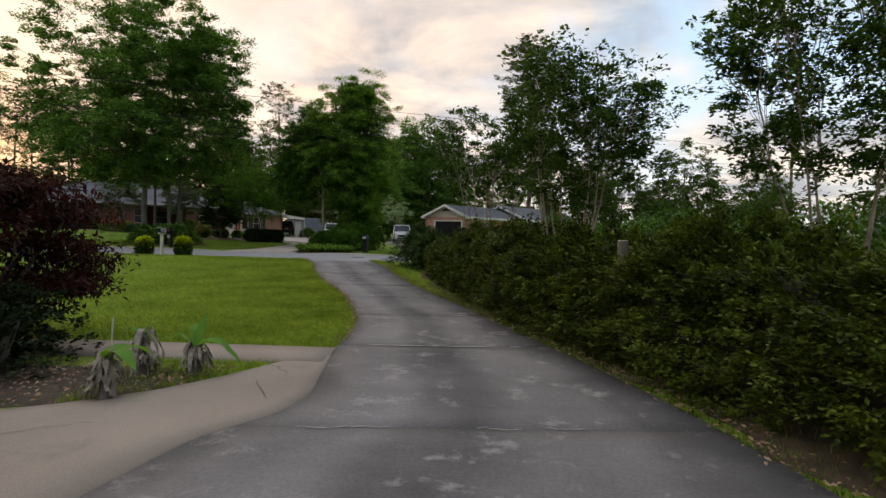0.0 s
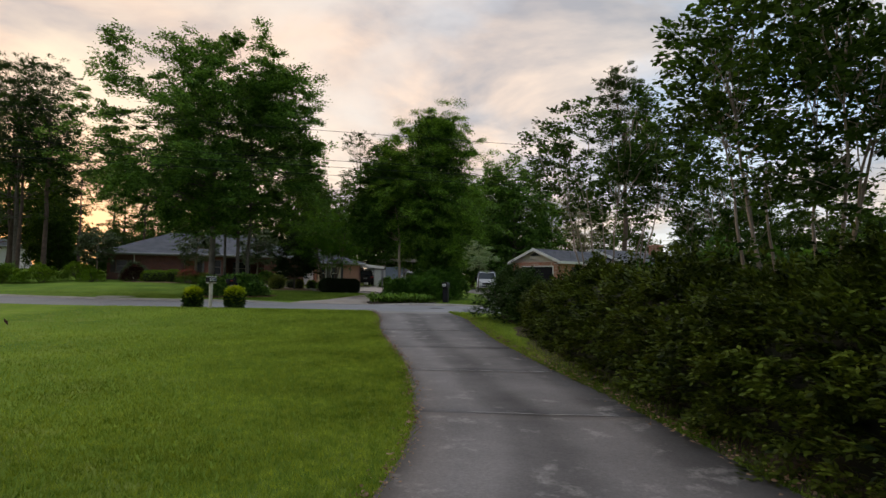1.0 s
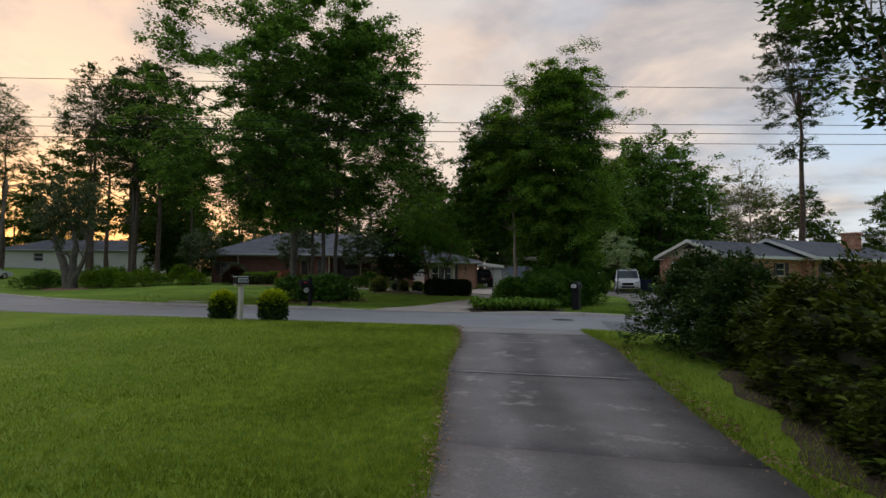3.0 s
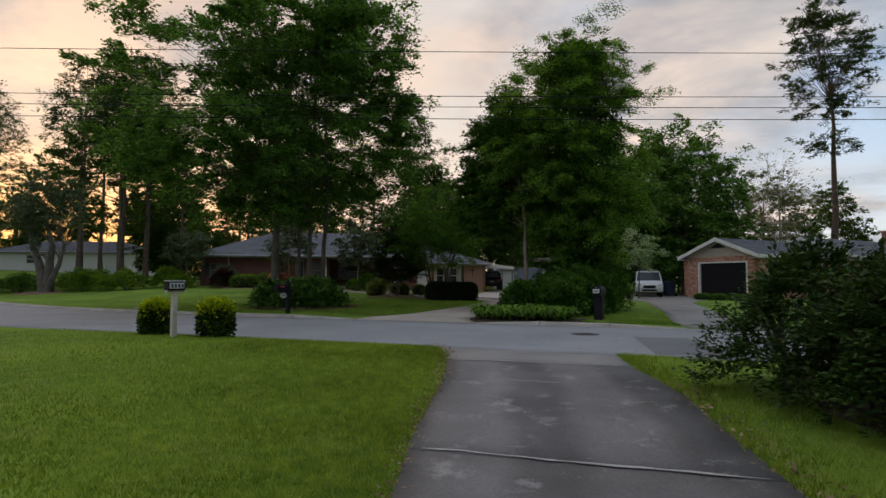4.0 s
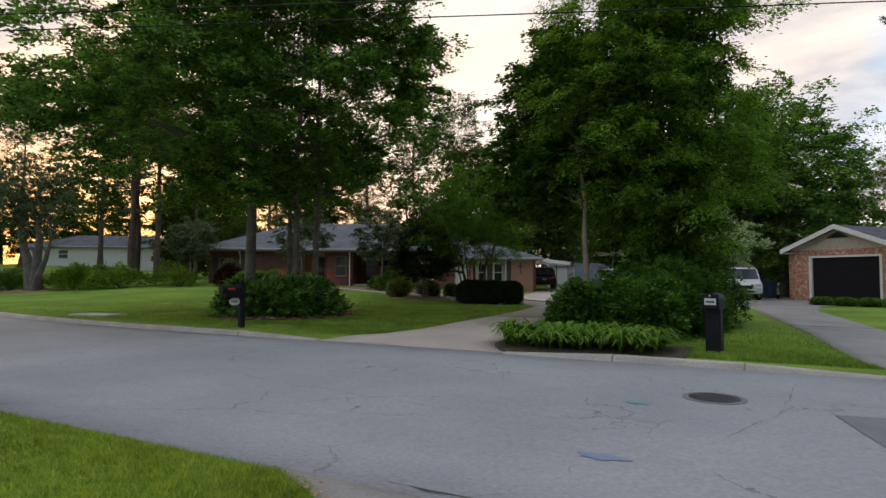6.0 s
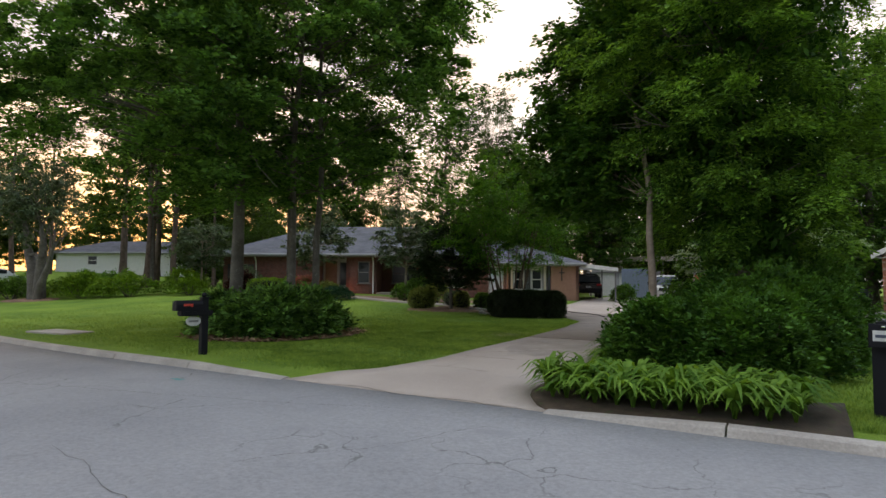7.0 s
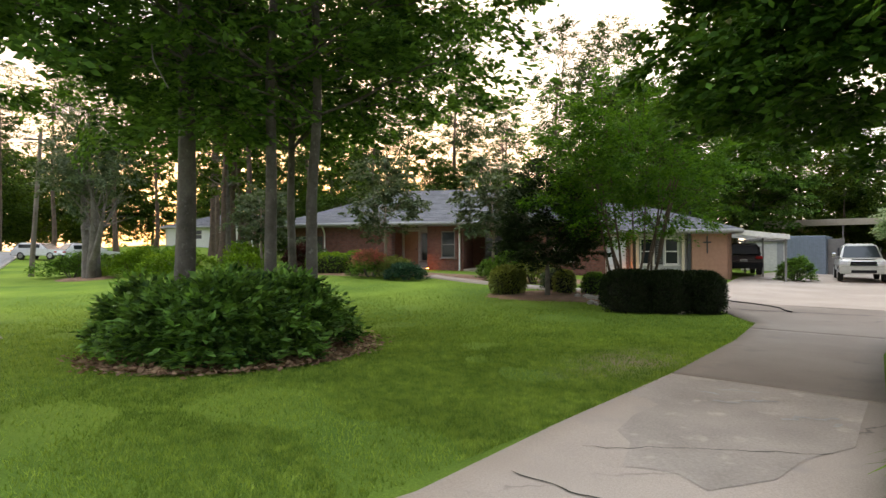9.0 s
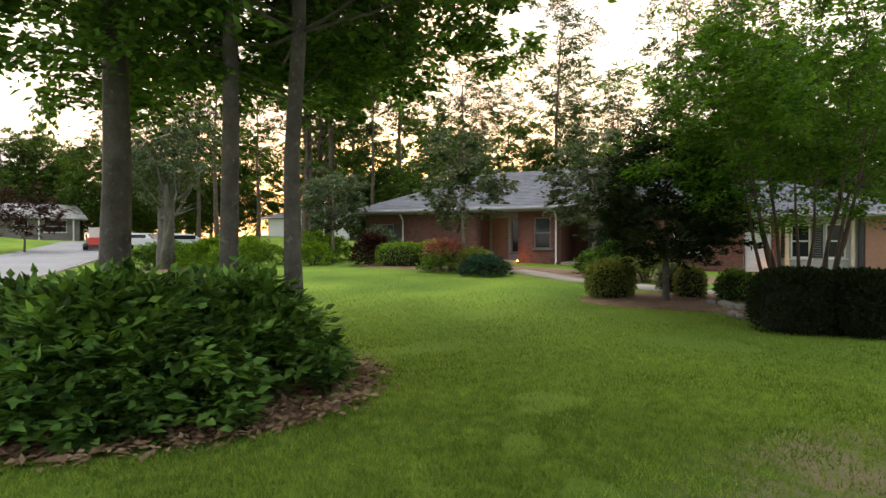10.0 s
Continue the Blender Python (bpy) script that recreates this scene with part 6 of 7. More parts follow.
for s in (-1, 1):
    t = part("track", hull([(1.0, 0.02), (1.2, 0.2), (0.7, 0.55), (-0.9, 0.6), (-1.25, 0.3), (-1.0, 0.02)], 0.2, 1, 2, 0, 0.05), M_TYRE, ld, "black rubber track", at=pose(0, s * 0.78, 0))
    for x in (-0.75, 0.0, 0.7):
        part("roller", rod((x, -0.22, 0.25), (x, 0.22, 0.25), 0.16), M_GREYTRIM, t)
    v, f = tubes([(np.array([(-1.2, s * 0.72, 1.35), (-0.2, s * 0.72, 1.55), (0.9, s * 0.72, 1.05), (1.6, s * 0.72, 0.45)]), [0.1, 0.1, 0.09, 0.08])], 6)
    part("lift_arm", mesh("lift_arm", v, f, M_LWHITE), M_LWHITE, ld)
part("bucket", hull([(1.5, 0.05), (2.2, 0.05), (1.75, 0.2), (1.6, 0.75), (1.5, 0.75)], 0.9, 2, 3, 0, 0.02), M_GREYTRIM, ld)

ld.scale = (0.95, 0.95, 0.95)

# ---- letter boxes ----
M_POSTWOOD = mottled("weathered_post", (0.50, 0.45, 0.38), (0.66, 0.61, 0.53), 3.0, 20.0, 0.85, 0.4)


def letter_box(root, z, length, half, mat, flag=-1):
    """A domed box along local x with its door at +x, its floor at height z."""
    prof = [(-half, 0), (half, 0), (half, half * 1.1)] + [(half * math.cos(a), half * 1.1 + half * math.sin(a)) for a in np.linspace(0.3, math.pi - 0.3, 7)] + [(-half, half * 1.1)]
    bm = bmesh.new()
    ends = [[bm.verts.new((x, y, z + h)) for y, h in prof] for x in (-length / 2, length / 2)]
    bm.faces.new(ends[0])
    bm.faces.new(ends[1][::-1])
    for i in range(len(prof)):
        j = (i + 1) % len(prof)
        bm.faces.new((ends[0][i], ends[0][j], ends[1][j], ends[1][i]))
    bmesh.ops.recalc_face_normals(bm, faces=bm.faces[:])
    b = part("box", bm, mat, root)
    part("door", block([(length / 2, -half * 0.96, z + 0.01, length / 2 + 0.015, half * 0.96, z + half * 1.9)], 0.01), mat, b)
    part("latch", block([(length / 2 + 0.015, -0.02, z + half * 1.6, length / 2 + 0.04, 0.02, z + half * 1.75)], 0.004), M_CHROME, b)
    if flag:
        part("flag", block([(-0.05, flag * (half + 0.012) - 0.008, z + half * 0.8, -0.02, flag * (half + 0.012) + 0.008, z + half * 1.35), (-0.05, flag * (half + 0.012) - 0.008, z + half * 0.95, 0.14, flag * (half + 0.012) + 0.008, z + half * 1.4)]), M_LRED, b, "red signal flag")
    return b


mb = thing("mailbox", on(-12.43, 25.9, 0, 75), "dark mailbox with a pale plate on a weathered wooden post", "mailbox")
part("post", block([(-0.055, -0.055, -0.1, 0.055, 0.055, 0.98)], 0.012), M_POSTWOOD, mb)
part("bracket", block([(-0.2, -0.05, 0.93, 0.22, 0.05, 0.99)], 0.01), M_POSTWOOD, mb)
b_ = letter_box(mb, 0.99, 0.36, 0.09, M_BLACK, 0)
for s in (-1, 1):
    pl = part("number_plate", block([(-0.16, s * 0.1 - 0.005, 1.03, 0.16, s * 0.1 + 0.005, 1.15)], 0.003), M_PLATE, b_, "pale plate with dark bars")
    for k in range(4):
        part("bar", block([(-0.13 + 0.075 * k, s * 0.108 - 0.003, 1.05, -0.08 + 0.075 * k, s * 0.108 + 0.003, 1.13)]), M_BAR, pl)
part("top_board", block([(-0.19, -0.1, 1.185, 0.19, 0.1, 1.2)], 0.004), M_WHITE, mb)

mb = thing("mailbox", on(-16.35, 34.95, 0, -100), "black ornamental mailbox with a ball finial and an oval white plate", "mailbox")
part("post", block([(-0.07, -0.07, -0.1, 0.07, 0.07, 1.17)], 0.012), M_BLACK, mb)
part("cap", block([(-0.085, -0.085, 1.17, 0.085, 0.085, 1.19)], 0.006), M_BLACK, mb)
bm = bmesh.new()
bmesh.ops.create_uvsphere(bm, u_segments=14, v_segments=9, radius=0.055, matrix=Matrix.Translation((0, 0, 1.235)))
part("finial", bm, M_BLACK, mb)
part("arm", block([(-0.16, -0.10, 0.81, 0.52, 0.10, 0.92)], 0.02, 2), M_BLACK, mb)
letter_box(mb, 0.92, 0.54, 0.10, M_BLACK, 1).matrix_basis = pose(0.34, 0, 0)
bm = bmesh.new()
for s in (-1,):
    bmesh.ops.create_cone(bm, cap_ends=True, segments=24, radius1=0.16, radius2=0.16, depth=0.02, matrix=Matrix.Translation((0.22, 0.0, 0.70)) @ Matrix.Rotation(radians(90), 4, "X") @ Matrix.Diagonal((1, 0.62, 1, 1)))
pl = part("oval_plate", bm, M_PLATE, mb, "oval white plate hung under the arm")
part("bar", block([(0.12, -0.014, 0.68, 0.32, 0.014, 0.72)]), M_GREYTRIM, pl)

mb = thing("mailbox", on(-4.85, 35.55, 0, -100), "black moulded mailbox on a thick post with a pale door", "mailbox")
part("post", hull([(-0.13, -0.1), (0.13, -0.1), (0.12, 0.85), (-0.12, 0.85)], 0.13, 5, 6, 0, 0.015), M_BLACK, mb)
b_ = letter_box(mb, 0.80, 0.52, 0.145, M_BLACK, 0)
part("number_plate", block([(0.276, -0.1, 0.88, 0.284, 0.1, 1.0)], 0.003), M_PLATE, b_, "pale plate with a dark bar")
part("bar", block([(0.284, -0.075, 0.92, 0.288, 0.075, 0.955)]), M_BAR, b_)

# ---- poles and wires ----
M_POLE = mottled("pole_timber", (0.13, 0.105, 0.08), (0.22, 0.185, 0.15), 2.0, 18.0, 0.9, 0.5)


def pole(x, y, h, label, lean=0.0, turn=0.0):
    p = thing("utility_pole", on(x, y, 0, turn), label, "utility pole", "poles")
    part("shaft", rod((0, 0, -0.5), (lean, 0, h), 0.15, 0.10, 12), M_POLE, p)
    part("crossarm", block([(lean - 0.9, -0.05, h - 0.6, lean + 0.9, 0.05, h - 0.48)], 0.01), M_POLE, p)
    for dx in (-0.8, 0.0, 0.8):
        part("insulator", rod((lean + dx, 0, h - 0.48), (lean + dx, 0, h - 0.3), 0.04, 0.03), M_GREYTRIM, p)


pole(28.2, 49.2, 10.8, "tall wooden utility pole beyond the hedge", 0, 25)
pole(-50.0, 42.4, 8.6, "leaning wooden utility pole beside the street", 0.5, 60)


def wire(a, b, sag, r=0.012):
    t = np.linspace(0, 1, 40)[:, None]
    pts = np.array(a) + (np.array(b) - np.array(a)) * t
    pts[:, 2] -= (sag * 4 * t * (1 - t))[:, 0]
    v, f = tubes([(pts, [r] * 40)], 5)
    ob = new("overhead_wire", mesh("overhead_wire", v, f, M_BLACK))
    tagged(ob, "black overhead cable strung between poles", "cable", "overhead cables")


for z, off, sag in ((7.1, 0.0, 0.55), (6.75, 0.15, 0.5), (6.3, -0.1, 0.5), (8.5, 0.3, 0.4)):
    wire((-60.0, 11.8 + off, z + 0.7), (28.2, 49.2 + off, z + 0.4), sag)
for z in (7.9, 7.5, 6.6):
    wire((-49.6, 42.4, z + 0.3), (-130.0, 66.0, z + 3.4), 0.9)
    wire((-49.6, 42.4, z + 0.3), (-62.0, 11.0, z + 0.5), 0.5)


# ---- beds and shrubs ----
def bed(name, outline, mat, label, lift=0.05, seed=0, ragged=1.0):
    """A low mounded bed with a ragged rim, from a rounded outline given by centre, radii and turn."""
    cx, cy, rx, ry, turn = outline
    n, rings = 48, 7
    v = []
    for k in range(rings):
        s = 1 - k / rings
        for i in range(n):
            a = 2 * math.pi * i / n
            w = 1 + ragged * 0.09 * noise.noise(Vector((math.cos(a) * 2 + seed, math.sin(a) * 2, 1.0))) + ragged * 0.04 * noise.noise(Vector((math.cos(a) * 7, math.sin(a) * 7, seed)))
            px, py = rx * s * w * math.cos(a), ry * s * w * math.sin(a)
            c, sn = math.cos(radians(turn)), math.sin(radians(turn))
            x, y = cx + px * c - py * sn, cy + px * sn + py * c
            v.append((x, y, lay(x, y) - 0.03 + (lift + 0.03) * min(1, k / 1.5) + 0.02 * noise.noise(Vector((x * 5, y * 5, 2.0)))))
    v.append((cx, cy, lay(cx, cy) + lift))
    f = [(k * n + i, k * n + (i + 1) % n, (k + 1) * n + (i + 1) % n, (k + 1) * n + i) for k in range(rings - 1) for i in range(n)]
    f += [((rings - 1) * n + i, (rings - 1) * n + (i + 1) % n, rings * n) for i in range(n)]
    ob = new(name, mesh(name, v, f, mat, True))
    return tagged(ob, label, "bed", kind="structure")


bed("mulch_bed", (-18.5, 38.95, 2.4, 2.15, 62), M_STRAW, "pine straw mulch round an island bed", 0.05, 3)
for k, (x, y, rx, ry, h, n) in enumerate([(-18.05, 38.3, 1.3, 1.2, 0.98, 12500), (-18.15, 39.6, 1.0, 1.0, 1.0, 8500), (-19.35, 37.95, 0.82, 0.8, 0.9, 7000), (-19.4, 39.8, 0.95, 0.95, 0.95, 5000), (-18.6, 38.9, 1.0, 1.0, 1.12, 6000)]):
    shrub("azalea_shrub", on(x, y, 0.03, 30 * k), "dense dark green azalea mounded under the oaks", 101 + k, rx, ry, h, 0.16, n * 9 // 8, M_AZALEA, 0.16, group="shrubs in the island bed", box=2.0, aspect=0.46)


def bed_front(x):
    return max(float(road_far(x)) + 0.08, float(np.interp(-x, [8.3, 8.62, 8.88, 8.98], [33.99, 34.23, 34.63, 35.3])))


sheet("soil_bed", lambda x: ((x, 36.05 - 0.25 * math.cos(x * 2.1)), (x, bed_front(x))), np.concatenate([np.linspace(-8.97, -8.2, 12), np.linspace(-8.1, -5.25, 14)]), 6, 0.035, M_SOIL, "dark soil and straw bed behind the kerb", "bed")
rng = np.random.default_rng(5)


def strap_plant(seed):
    r = np.random.default_rng(seed)
    v, f = [], []
    for k in range(26):
        a, ln, up = r.uniform(0, 2 * np.pi), r.uniform(0.28, 0.50), r.uniform(0.6, 1.25)
        d, s = np.array([np.cos(a), np.sin(a), 0]), np.array([-np.sin(a), np.cos(a), 0])
        n0 = len(v)
        for t in np.linspace(0, 1, 6):
            p = d * ln * t * (0.35 + 0.65 * t) + np.array([0, 0, up * ln * (1.7 * t - 1.35 * t * t)])
            w = 0.030 * (1 - t ** 2.5) * (0.55 + 0.45 * min(1.0, 3 * t)) + 0.002
            v += [p + s * w, p - s * w]
        f += [(n0 + 2 * i, n0 + 2 * i + 1, n0 + 2 * i + 3, n0 + 2 * i + 2) for i in range(5)]
    return mesh("foliage", v, f, M_STRAP)


straps = [strap_plant(k) for k in range(4)]
k = 0
for row in range(4):
    for i in range(15):
        x, y = -8.7 + 2.95 * i / 14 + rng.normal(0, 0.06), 34.50 + row * 0.36 + 0.05 * i / 14 + rng.normal(0, 0.06)
        if (x + 7.15) ** 2 / 3.3 + (y - 35.05) ** 2 / 0.62 > 1.05:
            continue
        p = thing("strap_leaf_plant", on(x, y, 0.03, rng.uniform(0, 360)), "arching bright green strap-leaved lily clump", "plant", "strap-leaved plants by the kerb")
        o = part("foliage", straps[k % 4], M_STRAP, p)
        s = rng.uniform(0.85, 1.3)
        o.scale = (s, s, s * rng.uniform(1.1, 1.5))
        k += 1

for i in range(15):
    x, y = np.interp(i, [0, 6, 14], [-8.2, -8.5, -8.95]) + rng.normal(0, 0.10), 36.1 + 0.2 * i + rng.normal(0, 0.08)
    p = thing("strap_leaf_plant", on(x, y, 0.0, rng.uniform(0, 360)), "arching bright green strap-leaved lily clump", "plant", "strap-leaved plants by the kerb")
    o = part("foliage", straps[i % 4], M_STRAP, p)
    s = rng.uniform(0.75, 1.15)
    o.scale = (s, s, s * rng.uniform(1.0, 1.3))

for k, (x, y, rx, ry, h, n) in enumerate([(-8.35, 43.6, 0.65, 0.85, 1.1, 4000), (-8.2, 45.6, 0.75, 0.95, 1.2, 4000), (-7.65, 37.35, 0.72, 0.8, 1.1, 5500), (-8.0, 38.75, 0.7, 0.85, 1.2, 5500), (-6.5, 37.3, 0.95, 0.95, 1.2, 7000), (-6.0, 38.2, 0.85, 0.9, 1.2, 6500), (-7.0, 39.3, 0.85, 1.0, 1.35, 6000), (-6.1, 39.6, 1.1, 1.1, 1.5, 7000),
                                          (-5.5, 39.9, 0.75, 0.9, 1.4, 6000), (-7.6, 41.6, 0.8, 1.0, 1.3, 5000), (-5.6, 41.8, 1.0, 1.2, 1.9, 7000)]):
    shrub("evergreen_shrub", on(x, y, 0, 40 * k), "dense dark evergreen shrub under the cypress", 121 + k, rx, ry, h, 0.088, n * 12 // 5, M_GLOSSY, 0.16, group="shrubs under the cypress", aspect=0.5)

for k, (x, y, r, h) in enumerate([(-1.15, 24.1, 0.78, 1.35), (-0.5, 23.0, 0.7, 1.2)]):
    shrub("loose_shrub", on(x, y), "loose open shrub at the end of the hedge", 151 + k, r, r, h, 0.075, 13000, M_LOOSE, 0.25, group="shrubs ending the hedge", aspect=0.45)


for k, (x, y, r, h) in enumerate([(4.2, 15.2, 1.2, 1.8), (5.0, 13.2, 1.3, 1.8), (6.6, 11.6, 1.4, 1.8), (5.8, 17.5, 1.4, 1.9), (7.6, 9.2, 1.5, 1.8), (8.3, 11.9, 1.6, 2.0), (6.0, 14.0, 1.2, 2.1), (1.5, 18.5, 0.9, 1.75), (2.3, 20.4, 1.0, 1.7), (3.2, 17.6, 1.0, 1.8)]):
    shrub("tall_shrub", on(x, y), "tall dark evergreen shrub behind the hedge", 155 + k, r, r, h, 0.12, 6000, M_GLOSSY, 0.2, group="tall shrubs behind the hedge", aspect=0.5)

for k, x in enumerate((-1.4, -0.5, 0.4, 1.3, 2.2)):
    shrub("border_plant", on(x, 56.6 - 0.28 * k, 0, 20), "low clipped dark green border plant by the garage", 251 + k, 0.5, 0.35, 0.38, 0.07, 1800, M_BUSH, 0.1, group="low border by the garage", box=2.6)

# lime shrubs beside the near mailbox
for k, (x, y, r, h, n) in enumerate([(-11.68, 26.35, 0.31, 0.78, 4800), (-13.4, 26.3, 0.31, 0.74, 4400)]):
    shrub("golden_shrub", on(x, y, 0, 50 * k), "small boxy shrub with bright yellow-green tips over dark green sides", 141 + k, r, r, h, 0.085, n, M_LOOSE, 0.16, group="shrubs by the mailbox", box=3.4, aspect=0.55, tips=M_LIME)

# planting before the brick house
front = [("round_shrub", -20.7, 49.65, 0.58, 0.58, 0.92, 6500, M_OLIVE, "clipped olive-green ball shrub in the mulch", 2.5), ("lime_hedge", -32.0, 50.6, 1.15, 0.6, 0.95, 4200, M_LIMED, "clipped bright green hedge before the house", 3.0),
         ("lime_hedge", -30.9, 51.4, 0.7, 0.6, 1.05, 2600, M_LIMED, "clipped bright green hedge before the house", 2.6),
         ("burgundy_shrub", -33.6, 50.0, 0.75, 0.7, 1.2, 2600, M_PURPLE, "dark burgundy shrub by the house corner", 2.3), ("grey_shrub", -34.2, 50.9, 1.0, 0.8, 1.35, 3000, M_MAG, "grey-green rounded shrub by the window", 2.3),
         ("azalea_shrub", -28.9, 50.6, 0.95, 0.8, 1.0, 3200, M_BUSH, "green azalea topped with pink flowers by the walk", 2.2), ("azalea_shrub", -28.0, 51.2, 0.8, 0.7, 0.8, 2600, M_OLIVE, "olive green low shrub by the walk", 2.2),
         ("juniper_shrub", -26.9, 50.8, 0.85, 0.6, 0.6, 2400, M_TEAL, "low blue-green juniper by the walk", 2.2), ("evergreen_shrub", -25.2, 54.6, 0.7, 0.6, 0.8, 2000, M_BUSH, "dark evergreen at the wall foot", 2.3),
         ("evergreen_shrub", -23.6, 53.6, 0.9, 0.8, 1.1, 3000, M_BUSH, "dark evergreen shrub by the porch", 2.3), ("evergreen_shrub", -22.4, 53.6, 0.7, 0.6, 1.0, 2200, M_OLIVE, "green shrub by the porch", 2.3),
         ("topiary_shrub", -19.35, 51.0, 0.36, 0.36, 0.75, 1600, M_OLIVE, "small clipped shrub in the mulch", 2.5), ("topiary_shrub", -18.4, 51.3, 0.42, 0.42, 0.7, 1800, M_BUSH, "small clipped dark shrub in the mulch", 2.5),
         ("topiary_shrub", -17.9, 52.4, 0.45, 0.45, 0.65, 1800, M_BUSH, "small round dark shrub in the mulch", 2.5), ("topiary_shrub", -20.2, 51.9, 0.6, 0.5, 0.7, 1800, M_MAG, "grey-green low shrub in the mulch", 2.5),
         ("carport_shrub", -15.95, 66.6, 0.75, 0.7, 1.0, 3600, M_BUSH, "round green shrub by the carport", 2.2)]
for k, (nm, x, y, rx, ry, h, n, mt, lb, bx) in enumerate(front):
    shrub(nm, on(x, y, 0, 33), lb, 161 + k, rx, ry, h, 0.085 if bx >= 2.5 else 0.10, n if bx >= 2.5 else n * 2, mt, 0.08, group="planting before the brick house", box=bx, tips=M_PINK if "pink" in lb else None)
for k, (x, y, rx) in enumerate([(-15.95, 48.75, 0.75), (-15.2, 49.3, 0.72), (-14.55, 49.85, 0.6)]):
    shrub("clipped_hedge", on(x, y, 0, 38), "clipped dark rounded hedge under the crape myrtle", 181 + k, rx, 0.66, 1.08, 0.06, 15000, M_DARKH, 0.05, group="clipped hedge", box=3.2)
bed("front_bed", (-18.3, 50.9, 3.7, 1.8, 33), M_STRAW, "straw mulch bed with pale stones before the house", 0.04, 8)
bed("front_bed_three", (-24.2, 55.0, 4.2, 2.0, 31), M_STRAW, "dark mulch by the porch", 0.04, 11)
bed("front_bed_two", (-29.8, 52.3, 5.8, 1.7, 32), M_STRAW, "straw mulch bed along the brick wall", 0.04, 9)
sheet("front_walk", lambda s: ((-27.2 + 10.6 * s, 52.3 + 0.2 * s - 2.1 * math.sin(s * 2.6) * 0.4), (-27.6 + 10.8 * s, 53.3 + 0.3 * s - 2.1 * math.sin(s * 2.6) * 0.4)), np.linspace(0, 1, 14), 3, 0.05, M_CONC, "pale curved concrete front walk", "pavement")
st = np.random.default_rng(12)
for k in range(16):
    x, y = -14.6 - 3.8 * k / 15 + st.normal(0, 0.05), 49.0 + 0.6 * abs(k / 15 - 0.5) + st.normal(0, 0.08) + (0.9 if k > 11 else 0)
    bm = bmesh.new()
    bmesh.ops.create_icosphere(bm, subdivisions=1, radius=0.11 * st.uniform(0.7, 1.3))
    for q in bm.verts:
        q.co = Vector((q.co.x * 1.3, q.co.y, q.co.z * 0.7)) * (1 + 0.25 * noise.noise(q.co * 9 + Vector((k, 0, 0))))
    s = thing("border_stone", on(x, y, 0.06, st.uniform(0, 360)), "pale rough border stone in the mulch", "stone", "border stones")
    part("stone", bm, M_KERB, s)

# shrubs and the crooked tree up the street
for k, (x, y, rx, ry, h, n) in enumerate([(-42.0, 45.4, 2.0, 1.2, 1.15, 6500), (-46.4, 43.6, 1.6, 1.2, 1.05, 5000), (-39.4, 46.8, 1.6, 1.1, 1.1, 4500), (-48.6, 45.4, 1.6, 1.2, 1.0, 4500), (-36.4, 48.6, 1.1, 0.9, 0.9, 2600), (-44.2, 47.4, 2.2, 1.2, 1.2, 6000),
                                          (-38.9, 50.2, 1.5, 1.1, 1.3, 4000)]):
    shrub("street_shrub", on(x, y, 0, 44 * k), "loose green shrub in the side border", 201 + k, rx, ry, h, 0.12, n * 3 // 2, M_LIMED if k % 2 == 0 else M_BUSH, 0.22, group="border shrubs")
bed("tree_bed", (-43.7, 43.5, 1.8, 1.2, 20), M_STRAW, "mulch round a leaning tree", 0.08, 4)
ct = thing("crooked_tree", on(-43.7, 43.7), "old leaning tree with twisted grey stems and thin leaves", "tree")
r_ = np.random.default_rng(9)
runs = [(np.array([(0.1, 0, -0.2), (-0.1, 0, 0.8), (-0.7, 0.1, 2.0), (-1.6, 0.2, 3.2), (-2.2, 0.3, 4.4), (-2.4, 0.4, 5.2)]), [0.42, 0.35, 0.28, 0.22, 0.14, 0.06]), (np.array([(0.3, 0.1, -0.2), (0.35, 0.1, 1.0), (0.2, 0.2, 2.2), (0.6, 0.1, 3.2), (0.3, 0, 4.6)]), [0.42, 0.32, 0.26, 0.2, 0.06]),
        (np.array([(0.5, -0.1, -0.2), (0.9, -0.1, 0.9), (1.5, 0, 2.0), (1.9, 0.1, 3.4)]), [0.28, 0.21, 0.15, 0.06]), (np.array([(0.25, 0.1, 2.2), (-0.5, 0.2, 2.7), (-1.4, 0.0, 2.6)]), [0.14, 0.1, 0.04])]
for k in range(40):
    a = r_.uniform(0, 2 * np.pi)
    q = runs[k % 3][0]
    p0 = q[-2] + (q[-1] - q[-2]) * r_.uniform(0, 1)
    runs.append((wander(r_, p0, p0 + np.array([np.cos(a) * 1.6, np.sin(a) * 1.6, r_.uniform(0.6, 3.4)]), 5, 0.2), np.linspace(0.04, 0.006, 5)))
v, f = tubes(runs)
part("trunk", mesh("trunk", v, f, M_BARK, True), M_BARK, ct)
cc = r_.normal(0, 1, (105, 3))
cc /= np.linalg.norm(cc, axis=1)[:, None]
cc = cc * r_.uniform(0.35, 1.0, (105, 1)) * np.array([3.1, 2.4, 2.3]) + np.array([-0.6, 0.2, 6.2])
v, f = sprays(r_, np.repeat(cc, 3, 0) + r_.normal(0, 0.3, (315, 3)), np.repeat(cc - np.array([-0.6, 0.2, 6.0]), 3, 0) * np.array([1, 1, 0.3]) + r_.normal(0, 0.5, (315, 3)), 1.0, 0.17, 46, 0.5, 0.25, 6, 1.1, 0.08, 0.7)
part("crown", mesh("crown", v, f, M_MAG), M_MAG, ct)
